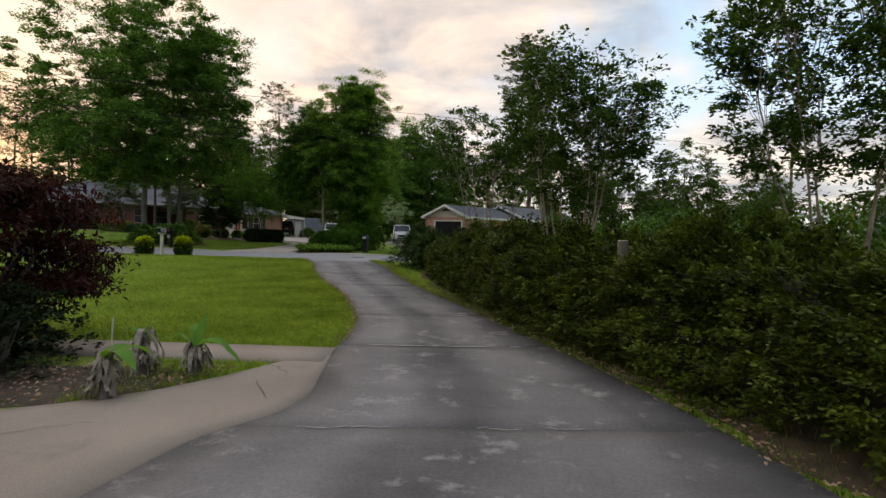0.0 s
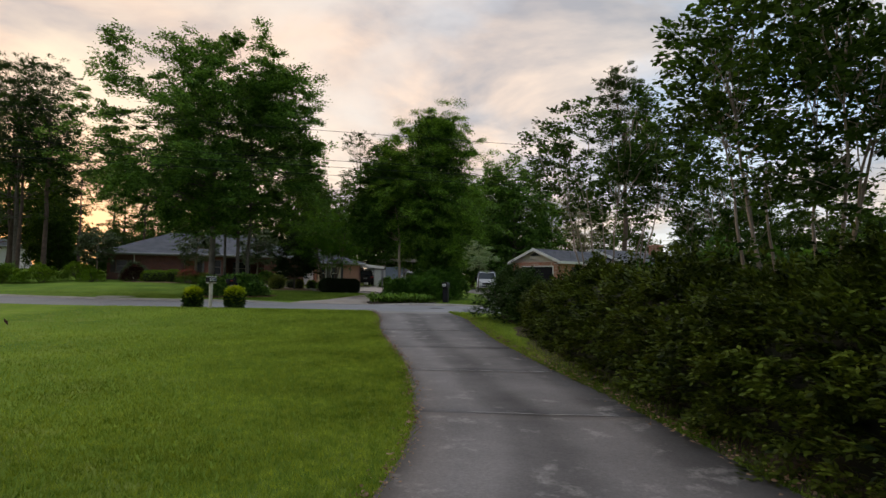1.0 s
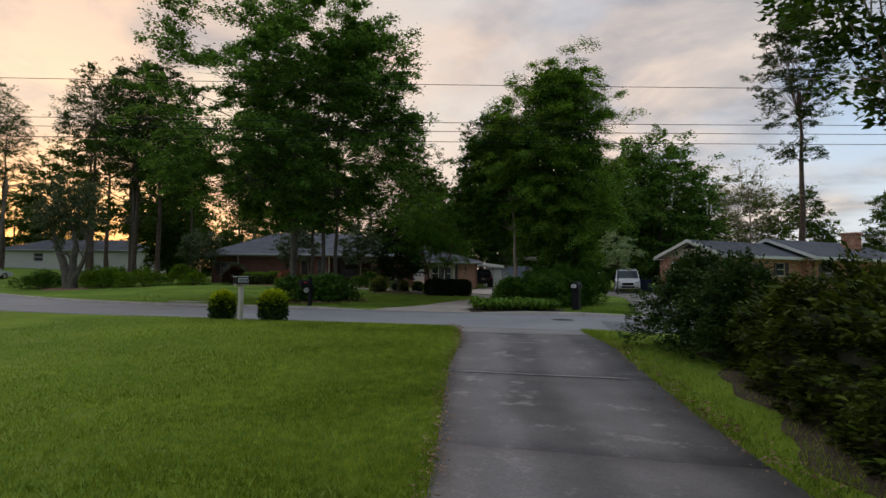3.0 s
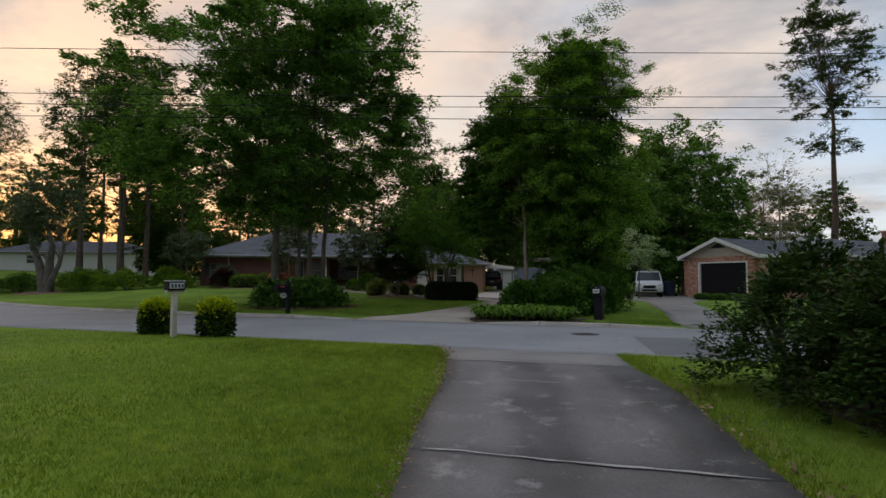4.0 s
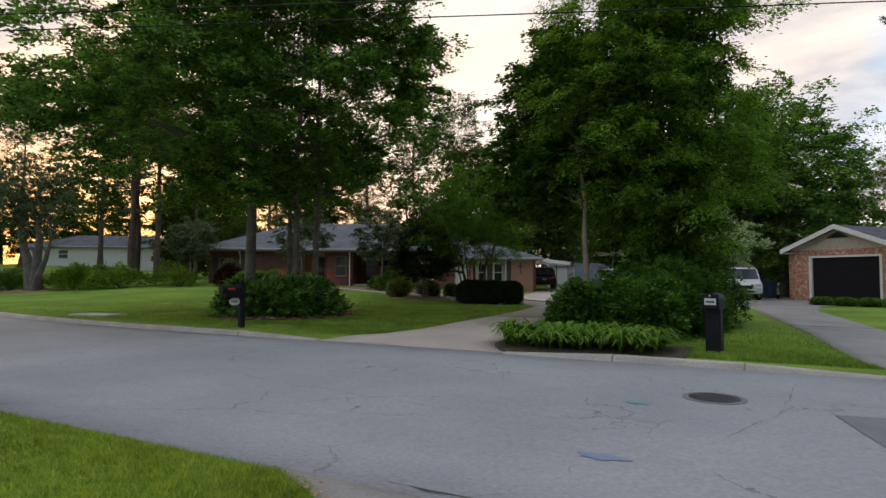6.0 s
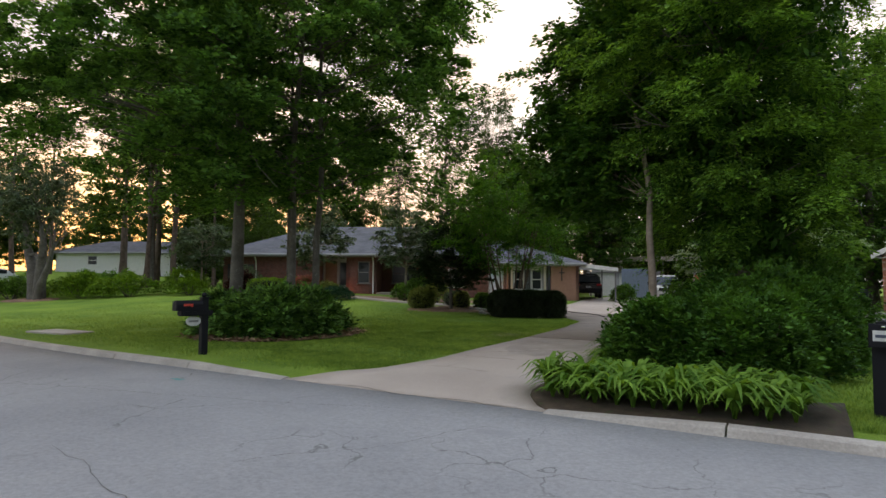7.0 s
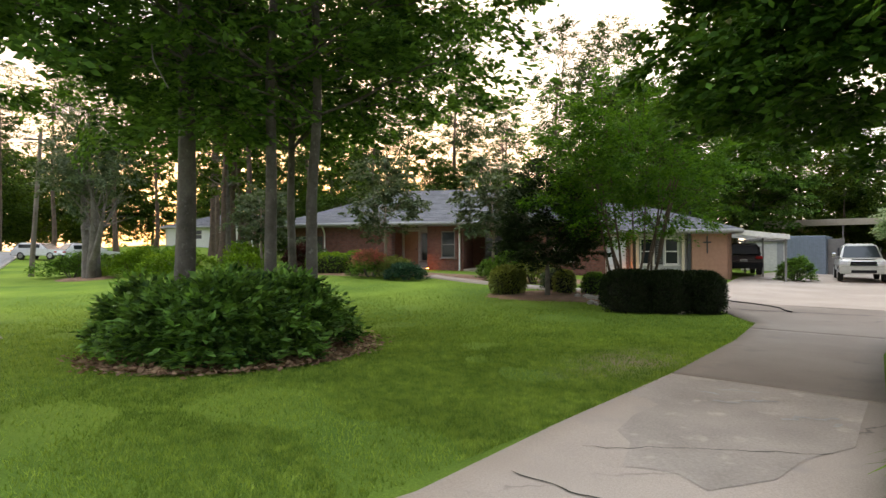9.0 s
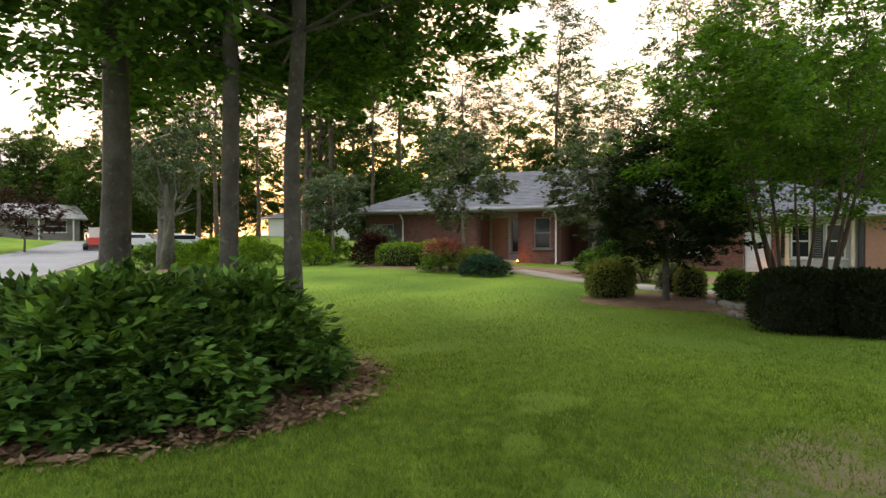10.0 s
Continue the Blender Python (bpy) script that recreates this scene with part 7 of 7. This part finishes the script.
tree("red_tree", on(-69.5, 38.2), "small burgundy-leaved tree by a far house", 46, 5.2, 1.6, lambda s: 2.6 * oak_env(s), 0.1, 0.2, 70, 80, 0.7, M_BARK, M_PURPLE, limbs=20)

# ---- near garden bed ----
mp = thing("burgundy_maple", on(-6.15, 7.9), "dense burgundy-leaved shrub tree by the garden walk", "tree")
r_ = np.random.default_rng(15)
runs = []
for k in range(9):
    a = r_.uniform(0, 2 * np.pi)
    runs.append((wander(r_, (0.1 * np.cos(a), 0.1 * np.sin(a), -0.1), (1.2 * np.cos(a), 1.2 * np.sin(a), r_.uniform(1.2, 2.2)), 6, 0.2), np.linspace(0.05, 0.012, 6)))
v, f = tubes(runs)
part("trunk", mesh("trunk", v, f, M_BARK, True), M_BARK, mp)
n = 210
d = r_.normal(0, 1, (n, 3))
d /= np.linalg.norm(d, axis=1)[:, None]
c = d * (r_.uniform(0.3, 1, n) ** 0.5)[:, None] * np.array([1.72, 1.72, 1.15]) + np.array([0, 0, 1.32])
c = c[c[:, 2] > 0.2]
idx = np.repeat(np.arange(len(c)), 160)
off = r_.normal(0, 0.19, (len(idx), 3)) * np.array([1, 1, 0.28])
v, f = leaves(r_, c[idx] + off, off * 2, 0.10, 0.36, 0.35)
part("crown", mesh("crown", v, f, M_PURPLE), M_PURPLE, mp)
for k, (x, y, r, h) in enumerate([(-4.65, 6.2, 0.65, 0.8), (-5.4, 5.6, 0.95, 1.2), (-4.9, 6.9, 0.6, 0.7), (-6.6, 6.0, 1.1, 1.4), (-5.6, 6.9, 0.8, 1.1)]):
    shrub("garden_shrub", on(x, y), "dark green low shrub at the foot of the burgundy tree", 231 + k, r, r, h, 0.07, 3500, M_DARKH, 0.25, group="low shrubs in the garden bed")
bed("garden_bed", (-4.3, 6.0, 2.3, 0.95, 14), M_SOIL, "leaf-littered soil bed between the walk and the drive", 0.03, 6)


def big_leaf(r, base, heading, ln, wd, rise_, droop_, n=9):
    """A broad banana leaf with a channelled midrib."""
    v, f = [], []
    d, s = np.array([np.cos(heading), np.sin(heading), 0]), np.array([-np.sin(heading), np.cos(heading), 0])
    for i, t in enumerate(np.linspace(0, 1, n)):
        p = np.array(base) + d * ln * t + np.array([0, 0, rise_ * t - droop_ * t * t])
        w = wd * math.sin(math.pi * min(1, 0.12 + 0.88 * t) ** 0.8) ** 0.7 + 0.006
        up = np.array([0, 0, 0.3 * w])
        v += [p + s * w + up + r.normal(0, 0.008, 3), p, p - s * w + up + r.normal(0, 0.008, 3)]
    f = [(3 * i + j, 3 * i + j + 1, 3 * i + j + 4, 3 * i + j + 3) for i in range(n - 1) for j in (0, 1)]
    return v, f


def banana(x, y, h, seed, greens):
    r = np.random.default_rng(seed)
    root = thing("banana_plant", on(x, y, 0.02), "frost-browned banana stump with shaggy dry leaves and new green growth", "plant", "banana plants")
    v, f = tubes([(np.array([(0, 0, -0.05), (0.02, 0, h * 0.5), (0.0, 0.02, h)]), [0.075, 0.055, 0.03])], 10)
    part("stalk", mesh("stalk", v, f, M_BARK, True), M_BARK, root)
    for k in range(40):
        a, z = r.uniform(0, 2 * np.pi), h * r.uniform(0.35, 1.12)
        v, f = big_leaf(r, (0.04 * np.cos(a), 0.04 * np.sin(a), z), a, r.uniform(0.03, 0.19), r.uniform(0.010, 0.030), r.uniform(0.02, 0.14), z * r.uniform(0.75, 1.1))
        part("dry_leaf", mesh("dry_leaf", v, f, M_DRY, True), M_DRY, root, "withered grey-brown hanging leaf")
    for a, ln, wd, up, dr in greens:
        v, f = big_leaf(r, (0, 0, h * 0.92), radians(a), ln, wd, up, dr)
        part("green_leaf", mesh("green_leaf", v, f, M_BANANA, True), M_BANANA, root, "fresh green new leaf")


banana(-2.93, 5.62, 0.42, 1, [(60, 0.45, 0.10, 0.30, 0.35), (-20, 0.38, 0.09, 0.35, 0.45)])
banana(-3.04, 6.5, 0.46, 2, [(170, 0.2, 0.05, 0.25, 0.2)])
banana(-2.52, 6.62, 0.32, 3, [(5, 0.5, 0.10, 0.42, 0.62), (120, 0.3, 0.05, 0.5, 0.3), (200, 0.3, 0.06, 0.45, 0.35), (80, 0.2, 0.04, 0.45, 0.1)])
sk = thing("garden_stake", on(-3.45, 6.6), "thin pale wooden stake in the garden bed", "stake")
part("shaft", rod((0, 0, -0.1), (0.02, 0, 0.62), 0.012, 0.011, 6), M_POSTWOOD, sk)
post = thing("cut_stub", on(2.62, 8.3), "sawn grey tree stub standing in the hedge", "stump")
part("stub", rod((0.1, 0, 0), (0, 0, 1.62), 0.10, 0.075, 12), M_BARK, post)
part("cut_face", rod((0, 0, 1.62), (0, 0, 1.63), 0.07, 0.07, 12), M_POSTWOOD, post)

# ---- street details ----
mh = thing("manhole_cover", on(-4.62, 31.3, 0.022), "round dark iron manhole cover in the street", "manhole cover")
part("ring", rod((0, 0, -0.02), (0, 0, 0.006), 0.36, 0.36, 28), M_PATCH, mh)
part("lid", rod((0, 0, 0.0), (0, 0, 0.010), 0.29, 0.29, 28), M_IRON, mh)


def decal(name, outline, lift, mat, label, category):
    bm = bmesh.new()
    bm.faces.new([bm.verts.new((x, y, lay(x, y) + lift)) for x, y in outline])
    bmesh.ops.recalc_face_normals(bm, faces=bm.faces[:])
    bmesh.ops.subdivide_edges(bm, edges=bm.edges[:], cuts=4, use_grid_fill=True)
    for q in bm.verts:
        q.co.z = lay(q.co.x, q.co.y) + lift
    me = bpy.data.meshes.new(name)
    bm.to_mesh(me)
    bm.free()
    me.materials.append(mat)
    return tagged(new(name, me), label, category, kind="structure")


decal("asphalt_patch", [(-3.45, 30.95), (-2.28, 31.18), (-1.6, 27.9), (-2.8, 27.6)], 0.027, M_PATCH, "darker rectangular asphalt repair in the street", "road patch")
for nm, x, y, r, mt in (("blue_mark", -5.28, 28.3, 0.2, M_BLUEMARK), ("teal_mark", -14.3, 33.0, 0.14, M_TEALMARK), ("teal_mark", -5.4, 30.55, 0.13, M_TEALMARK)):
    decal(nm, [(x + r * (1 + 0.35 * math.sin(3 * a + x)) * math.cos(a), y + 0.45 * r * (1 + 0.3 * math.cos(5 * a)) * math.sin(a)) for a in np.linspace(0, 2 * math.pi, 18, endpoint=False)], 0.026, mt, "faded sprayed utility paint mark", "paint mark")

# drain cover on the verge
dc = thing("drain_cover", on(-24.2, 35.9, 0.0, 6), "flat concrete drain cover in the grass verge", "drain cover")
part("slab", block([(-0.9, -0.45, -0.1, 0.9, 0.45, 0.05)], 0.02), M_KERB, dc)

# cracks and filled joints in the near drive
r_ = np.random.default_rng(44)


def crack(pts, w, lift, mat, label):
    pts = np.asarray(pts, float)
    n = len(pts)
    d = np.gradient(pts, axis=0)
    d /= np.linalg.norm(d, axis=1)[:, None] + 1e-9
    s = np.stack([-d[:, 1], d[:, 0]], -1)
    ww = w * r_.uniform(0.4, 1.3, n)
    ww[0] = ww[-1] = w * 0.15
    a, b = pts + s * ww[:, None], pts - s * ww[:, None]
    v = [(x, y, lay(x, y) + lift) for x, y in np.stack([a, b], 1).reshape(-1, 2)]
    tagged(new("pavement_crack", mesh("pavement_crack", v, [(2 * i, 2 * i + 1, 2 * i + 3, 2 * i + 2) for i in range(n - 1)], mat)), label, "crack", kind="structure")


def jag(a, b, n, sway):
    t = np.linspace(0, 1, n)[:, None]
    w = r_.normal(0, sway, (n, 2)).cumsum(0)
    return np.array(a) + (np.array(b) - np.array(a)) * t + (w - t * w[-1])


for (a, b, w) in (((-0.9, 8.54), (0.9, 8.66), 0.02), ((-0.95, 5.0), (-0.2, 5.06), 0.008), ((0.5, 5.09), (0.9, 5.11), 0.006), ((1.1, 5.12), (1.45, 5.15), 0.007), ((-2.2, 14.61), (0.05, 14.84), 0.015), ((-4.3, 20.92), (-1.75, 21.14), 0.018),
                  ((-1.0, 11.65), (0.7, 11.8), 0.012), ((-4.3, 23.5), (-3.7, 23.56), 0.010), ((-5.45, 24.77), (-4.6, 24.86), 0.012), ((-4.3, 24.9), (-3.1, 25.02), 0.008)):
    crack(jag(a, b, 16, 0.012), w, 0.033, M_CALK, "pale filled joint across the drive")
for (a, b, w, z) in (((-1.75, 6.4), (-1.45, 5.75), 0.004, 0.036), ((-3.6, 4.3), (-2.6, 4.9), 0.003, 0.036), ((-6.6, 26.95), (-3.0, 27.05), 0.03, 0.03), ((-9.0, 28.5), (-5.5, 31.8), 0.003, 0.026), ((-12.0, 30.0), (-7.0, 29.2), 0.003, 0.026), ((-15.5, 31.5), (-9.8, 33.2), 0.004, 0.026),
                     ((-12.6, 33.93), (-8.6, 33.93), 0.008, 0.032), ((-10.0, 30.6), (-8.6, 33.0), 0.003, 0.026), ((-11.4, 38.4), (-9.8, 39.6), 0.008, 0.032), ((-17.5, 32.2), (-14.0, 29.0), 0.003, 0.026), ((-4.4, 29.4), (-3.7, 32.9), 0.003, 0.026), ((-1.65, 28.6), (0.6, 27.9), 0.012, 0.028), ((-2.2, 30.4), (-1.65, 28.6), 0.01, 0.029)):
    crack(jag(a, b, 26, 0.035 * min(1.0, math.dist(a, b) / 3)), w, z, M_CRACK, "fine dark crack with weeds")
crack(jag((-14.2, 51.2), (-10.2, 51.6), 14, 0.02), 0.05, 0.04, M_BLACK, "black hose lying across the drive")

# scuffed stretch of the neighbouring drive with pale scrawls, a wide dark joint and a hose
decal("scuffed_patch", [(-11.95, 40.35), (-11.7, 40.3), (-11.5, 40.15), (-11.52, 39.6), (-11.4, 39.0), (-11.15, 38.75), (-10.95, 38.2), (-10.6, 38.35), (-10.3, 38.15), (-10.0, 38.7), (-9.95, 39.3), (-9.7, 39.9), (-9.78, 40.8), (-9.85, 41.75), (-11.98, 41.8)], 0.030, M_SCUFF, "greyer scuffed stretch of concrete", "stain")
for x, y, turn, ln in ((-10.95, 40.72, 20, 0.22), (-10.85, 40.98, 75, 0.2), (-10.66, 41.02, 30, 0.3), (-10.3, 40.5, 60, 0.2), (-10.18, 40.62, -10, 0.22), (-10.02, 40.7, 45, 0.2), (-9.92, 40.52, 80, 0.16), (-11.3, 41.0, 10, 0.3), (-11.05, 41.35, 15, 0.5)):
    c_, s_ = 0.5 * ln * math.cos(radians(turn)), 0.5 * ln * math.sin(radians(turn))
    crack(jag((x - c_, y - s_), (x + c_, y + s_), 9, 0.022), 0.028, 0.036, M_CALK, "pale scuffed scrawl on the concrete")
crack(jag((-13.2, 53.3), (-10.9, 53.2), 14, 0.01), 0.035, 0.032, M_CRACK, "wide dark joint across the drive")
crack(jag((-11.57, 37.56), (-10.4, 37.5), 16, 0.02), 0.010, 0.032, M_CRACK, "fine dark crack with weeds")
hose = thing("garden_hose", pose(0, 0, 0), "black garden hose lying from the clipped hedge over the drive", "hose")
hp = np.array([(-15.3, 53.9), (-14.8, 53.3), (-14.2, 53.15), (-13.66, 52.75), (-13.2, 52.2), (-12.95, 51.6), (-12.73, 51.3)])
hq = np.stack([np.interp(np.linspace(0, 6, 40), np.arange(7), hp[:, k]) for k in (0, 1)], -1)
v, f = tubes([(np.array([(x, y, lay(x, y) + 0.048) for x, y in hq]), np.full(40, 0.018))])
part("tube", mesh("tube", v, f, M_BLACK, True), M_BLACK, hose)

# ---- leaf litter and grass ----
g_ = np.random.default_rng(3)


def scatter_grass(name, pts, h0, h1, w, label, mat=None):
    n = len(pts)
    a = g_.uniform(0, 2 * np.pi, n)
    lean = g_.normal(0, 0.45, (n, 2))
    h = g_.uniform(h0, h1, n)
    z = land(pts[:, 0], pts[:, 1]) - 0.005
    s = np.stack([np.cos(a), np.sin(a)], -1) * w
    base = np.concatenate([pts, z[:, None]], 1)
    v = np.empty((n, 3, 3))
    v[:, 0] = base + np.concatenate([s, np.zeros((n, 1))], 1)
    v[:, 1] = base - np.concatenate([s, np.zeros((n, 1))], 1)
    v[:, 2] = base + np.concatenate([lean * h[:, None], h[:, None]], 1)
    ob = new(name, mesh(name, v.reshape(-1, 3), np.arange(3 * n).reshape(n, 3), mat or M_BLADE))
    return tagged(ob, label, "grass", kind="stuff")


# near lawn: thickest beside the drive
n = 260000
y = g_.uniform(8.35, 26.7, n)
x = np.interp(y, d_y, d_l) + 0.03 - g_.exponential(3.4, n)
keep = (x > -17) & (y < road_near(x) - 0.02)
scatter_grass("lawn_grass", np.stack([x, y], -1)[keep], 0.025, 0.065, 0.006, "short mown lawn grass with dry flecks")
n = 60000
y = g_.uniform(1.0, 27.4, n)
x = np.interp(y - 0.25, d_y, d_r) - 0.03 + g_.exponential(0.38, n)
keep = (y < road_near(x) - 0.02) & (x < 6) & (g_.uniform(0, 1, n) < np.interp(y, [5, 12, 17], [0.12, 0.35, 1]))
# blades near the hedge take the copy that is darkened for its shade
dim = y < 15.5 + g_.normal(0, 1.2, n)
scatter_grass("verge_grass", np.stack([x, y], -1)[keep & dim], 0.03, 0.10, 0.006, "coarse grass verge coloured darker for the hedge's shade", M_VERGESHADE)
scatter_grass("verge_grass", np.stack([x, y], -1)[keep & ~dim][::2], 0.03, 0.09, 0.006, "uncut grass verge by the street")
n = 6500
y, x = g_.uniform(5.3, 7.3, n), g_.uniform(-3.3, -1.6, n)
keep = x < np.interp(y, e_y, e_x) - 0.02
scatter_grass("bed_grass", np.stack([x, y], -1)[keep], 0.03, 0.10, 0.006, "grass among the banana plants")
# far lawn: thickest where the path crosses it
n = 300000
x = -12.0 - g_.exponential(5.0, n)
y = 34.5 + g_.gamma(2.2, 3.2, n)
edge = np.interp(y, a_y, a_l)
mound = (((x + 18.55) ** 2 + (y - 39.0) ** 2) < 2.3 ** 2) | (g_.uniform(0, 1, n) < 0.85 * np.exp(-0.8 * ((x + 12.9) ** 2 / 0.7 + (y - 42.3) ** 2 / 2.2)))
keep = (x < edge + 0.02) & (y > road_far(x) + 0.25) & (x > -36) & (y < 51.5 + 0.3 * (-16 - x)) & ~mound
bare = np.array([noise.noise(Vector((a * 0.55, b * 0.55, 7.0))) for a, b in zip(x[:: 1], y[:: 1])])
thin = (bare > 0.28) & (g_.uniform(0, 1, n) < 0.75)
scatter_grass("island_grass", np.stack([x, y], -1)[keep & ~thin], 0.025, 0.065, 0.0065, "short green lawn thinned under the oaks", M_COOLBLADE)
n = 30000
x, y = g_.uniform(-8.2, -2.4, n), 34.6 + g_.exponential(1.8, n)
keep = (y > road_far(x) + 0.25) & ((x > -5.25) | (y > 36.0)) & (x > np.interp(y, a_y, a_r)) & (x < np.interp(y, b_y, b_l)) & (y < 46)
scatter_grass("mailbox_grass", np.stack([x, y], -1)[keep], 0.03, 0.08, 0.007, "grass round the black mailbox", M_COOLBLADE)


def litter(name, pts, size, mat, label):
    n = len(pts)
    z = land(pts[:, 0], pts[:, 1])
    c = np.concatenate([pts, (z + 0.05 + g_.uniform(0, 0.03, n))[:, None]], 1)
    out = np.concatenate([g_.normal(0, 1, (n, 2)), np.zeros((n, 1))], 1)
    v, f = leaves(g_, c, out, size, 0.45, 0.0, 0.15)
    tagged(new(name, mesh(name, v, f, mat)), label, "leaf litter", kind="stuff")


n = 5200
a, r = g_.uniform(0, 2 * np.pi, n), 2.02 + g_.normal(0, 0.2, n)
litter("mulch_litter", np.stack([-18.55 + r * 1.0 * np.cos(a), 39.0 + r * 1.06 * np.sin(a)], -1), 0.10, M_LITTER, "dry brown leaves on the island mulch")
n = 3000
p, q = g_.uniform(-6.2, -2.2, n), g_.uniform(5.1, 7.0, n)
keep = p < np.interp(q, e_y, e_x) + 0.1
litter("bed_litter", np.stack([p, q], -1)[keep][::2], 0.055, M_LITTER, "dry leaves and straw in the garden bed")
n = 1500
y = g_.uniform(2.0, 24.0, n)
litter("verge_litter", np.stack([np.interp(y - 0.25, d_y, d_r) + g_.normal(0.06, 0.13, n), y], -1), 0.05, M_LITTER, "dry leaf debris along the drive's edge")
n = 1400
y = g_.uniform(8.5, 26.5, n)
litter("edge_litter", np.stack([np.interp(y, d_y, d_l) + g_.normal(0.0, 0.06, n), y], -1), 0.04, M_LITTER, "dry thatch along the lawn's edge")
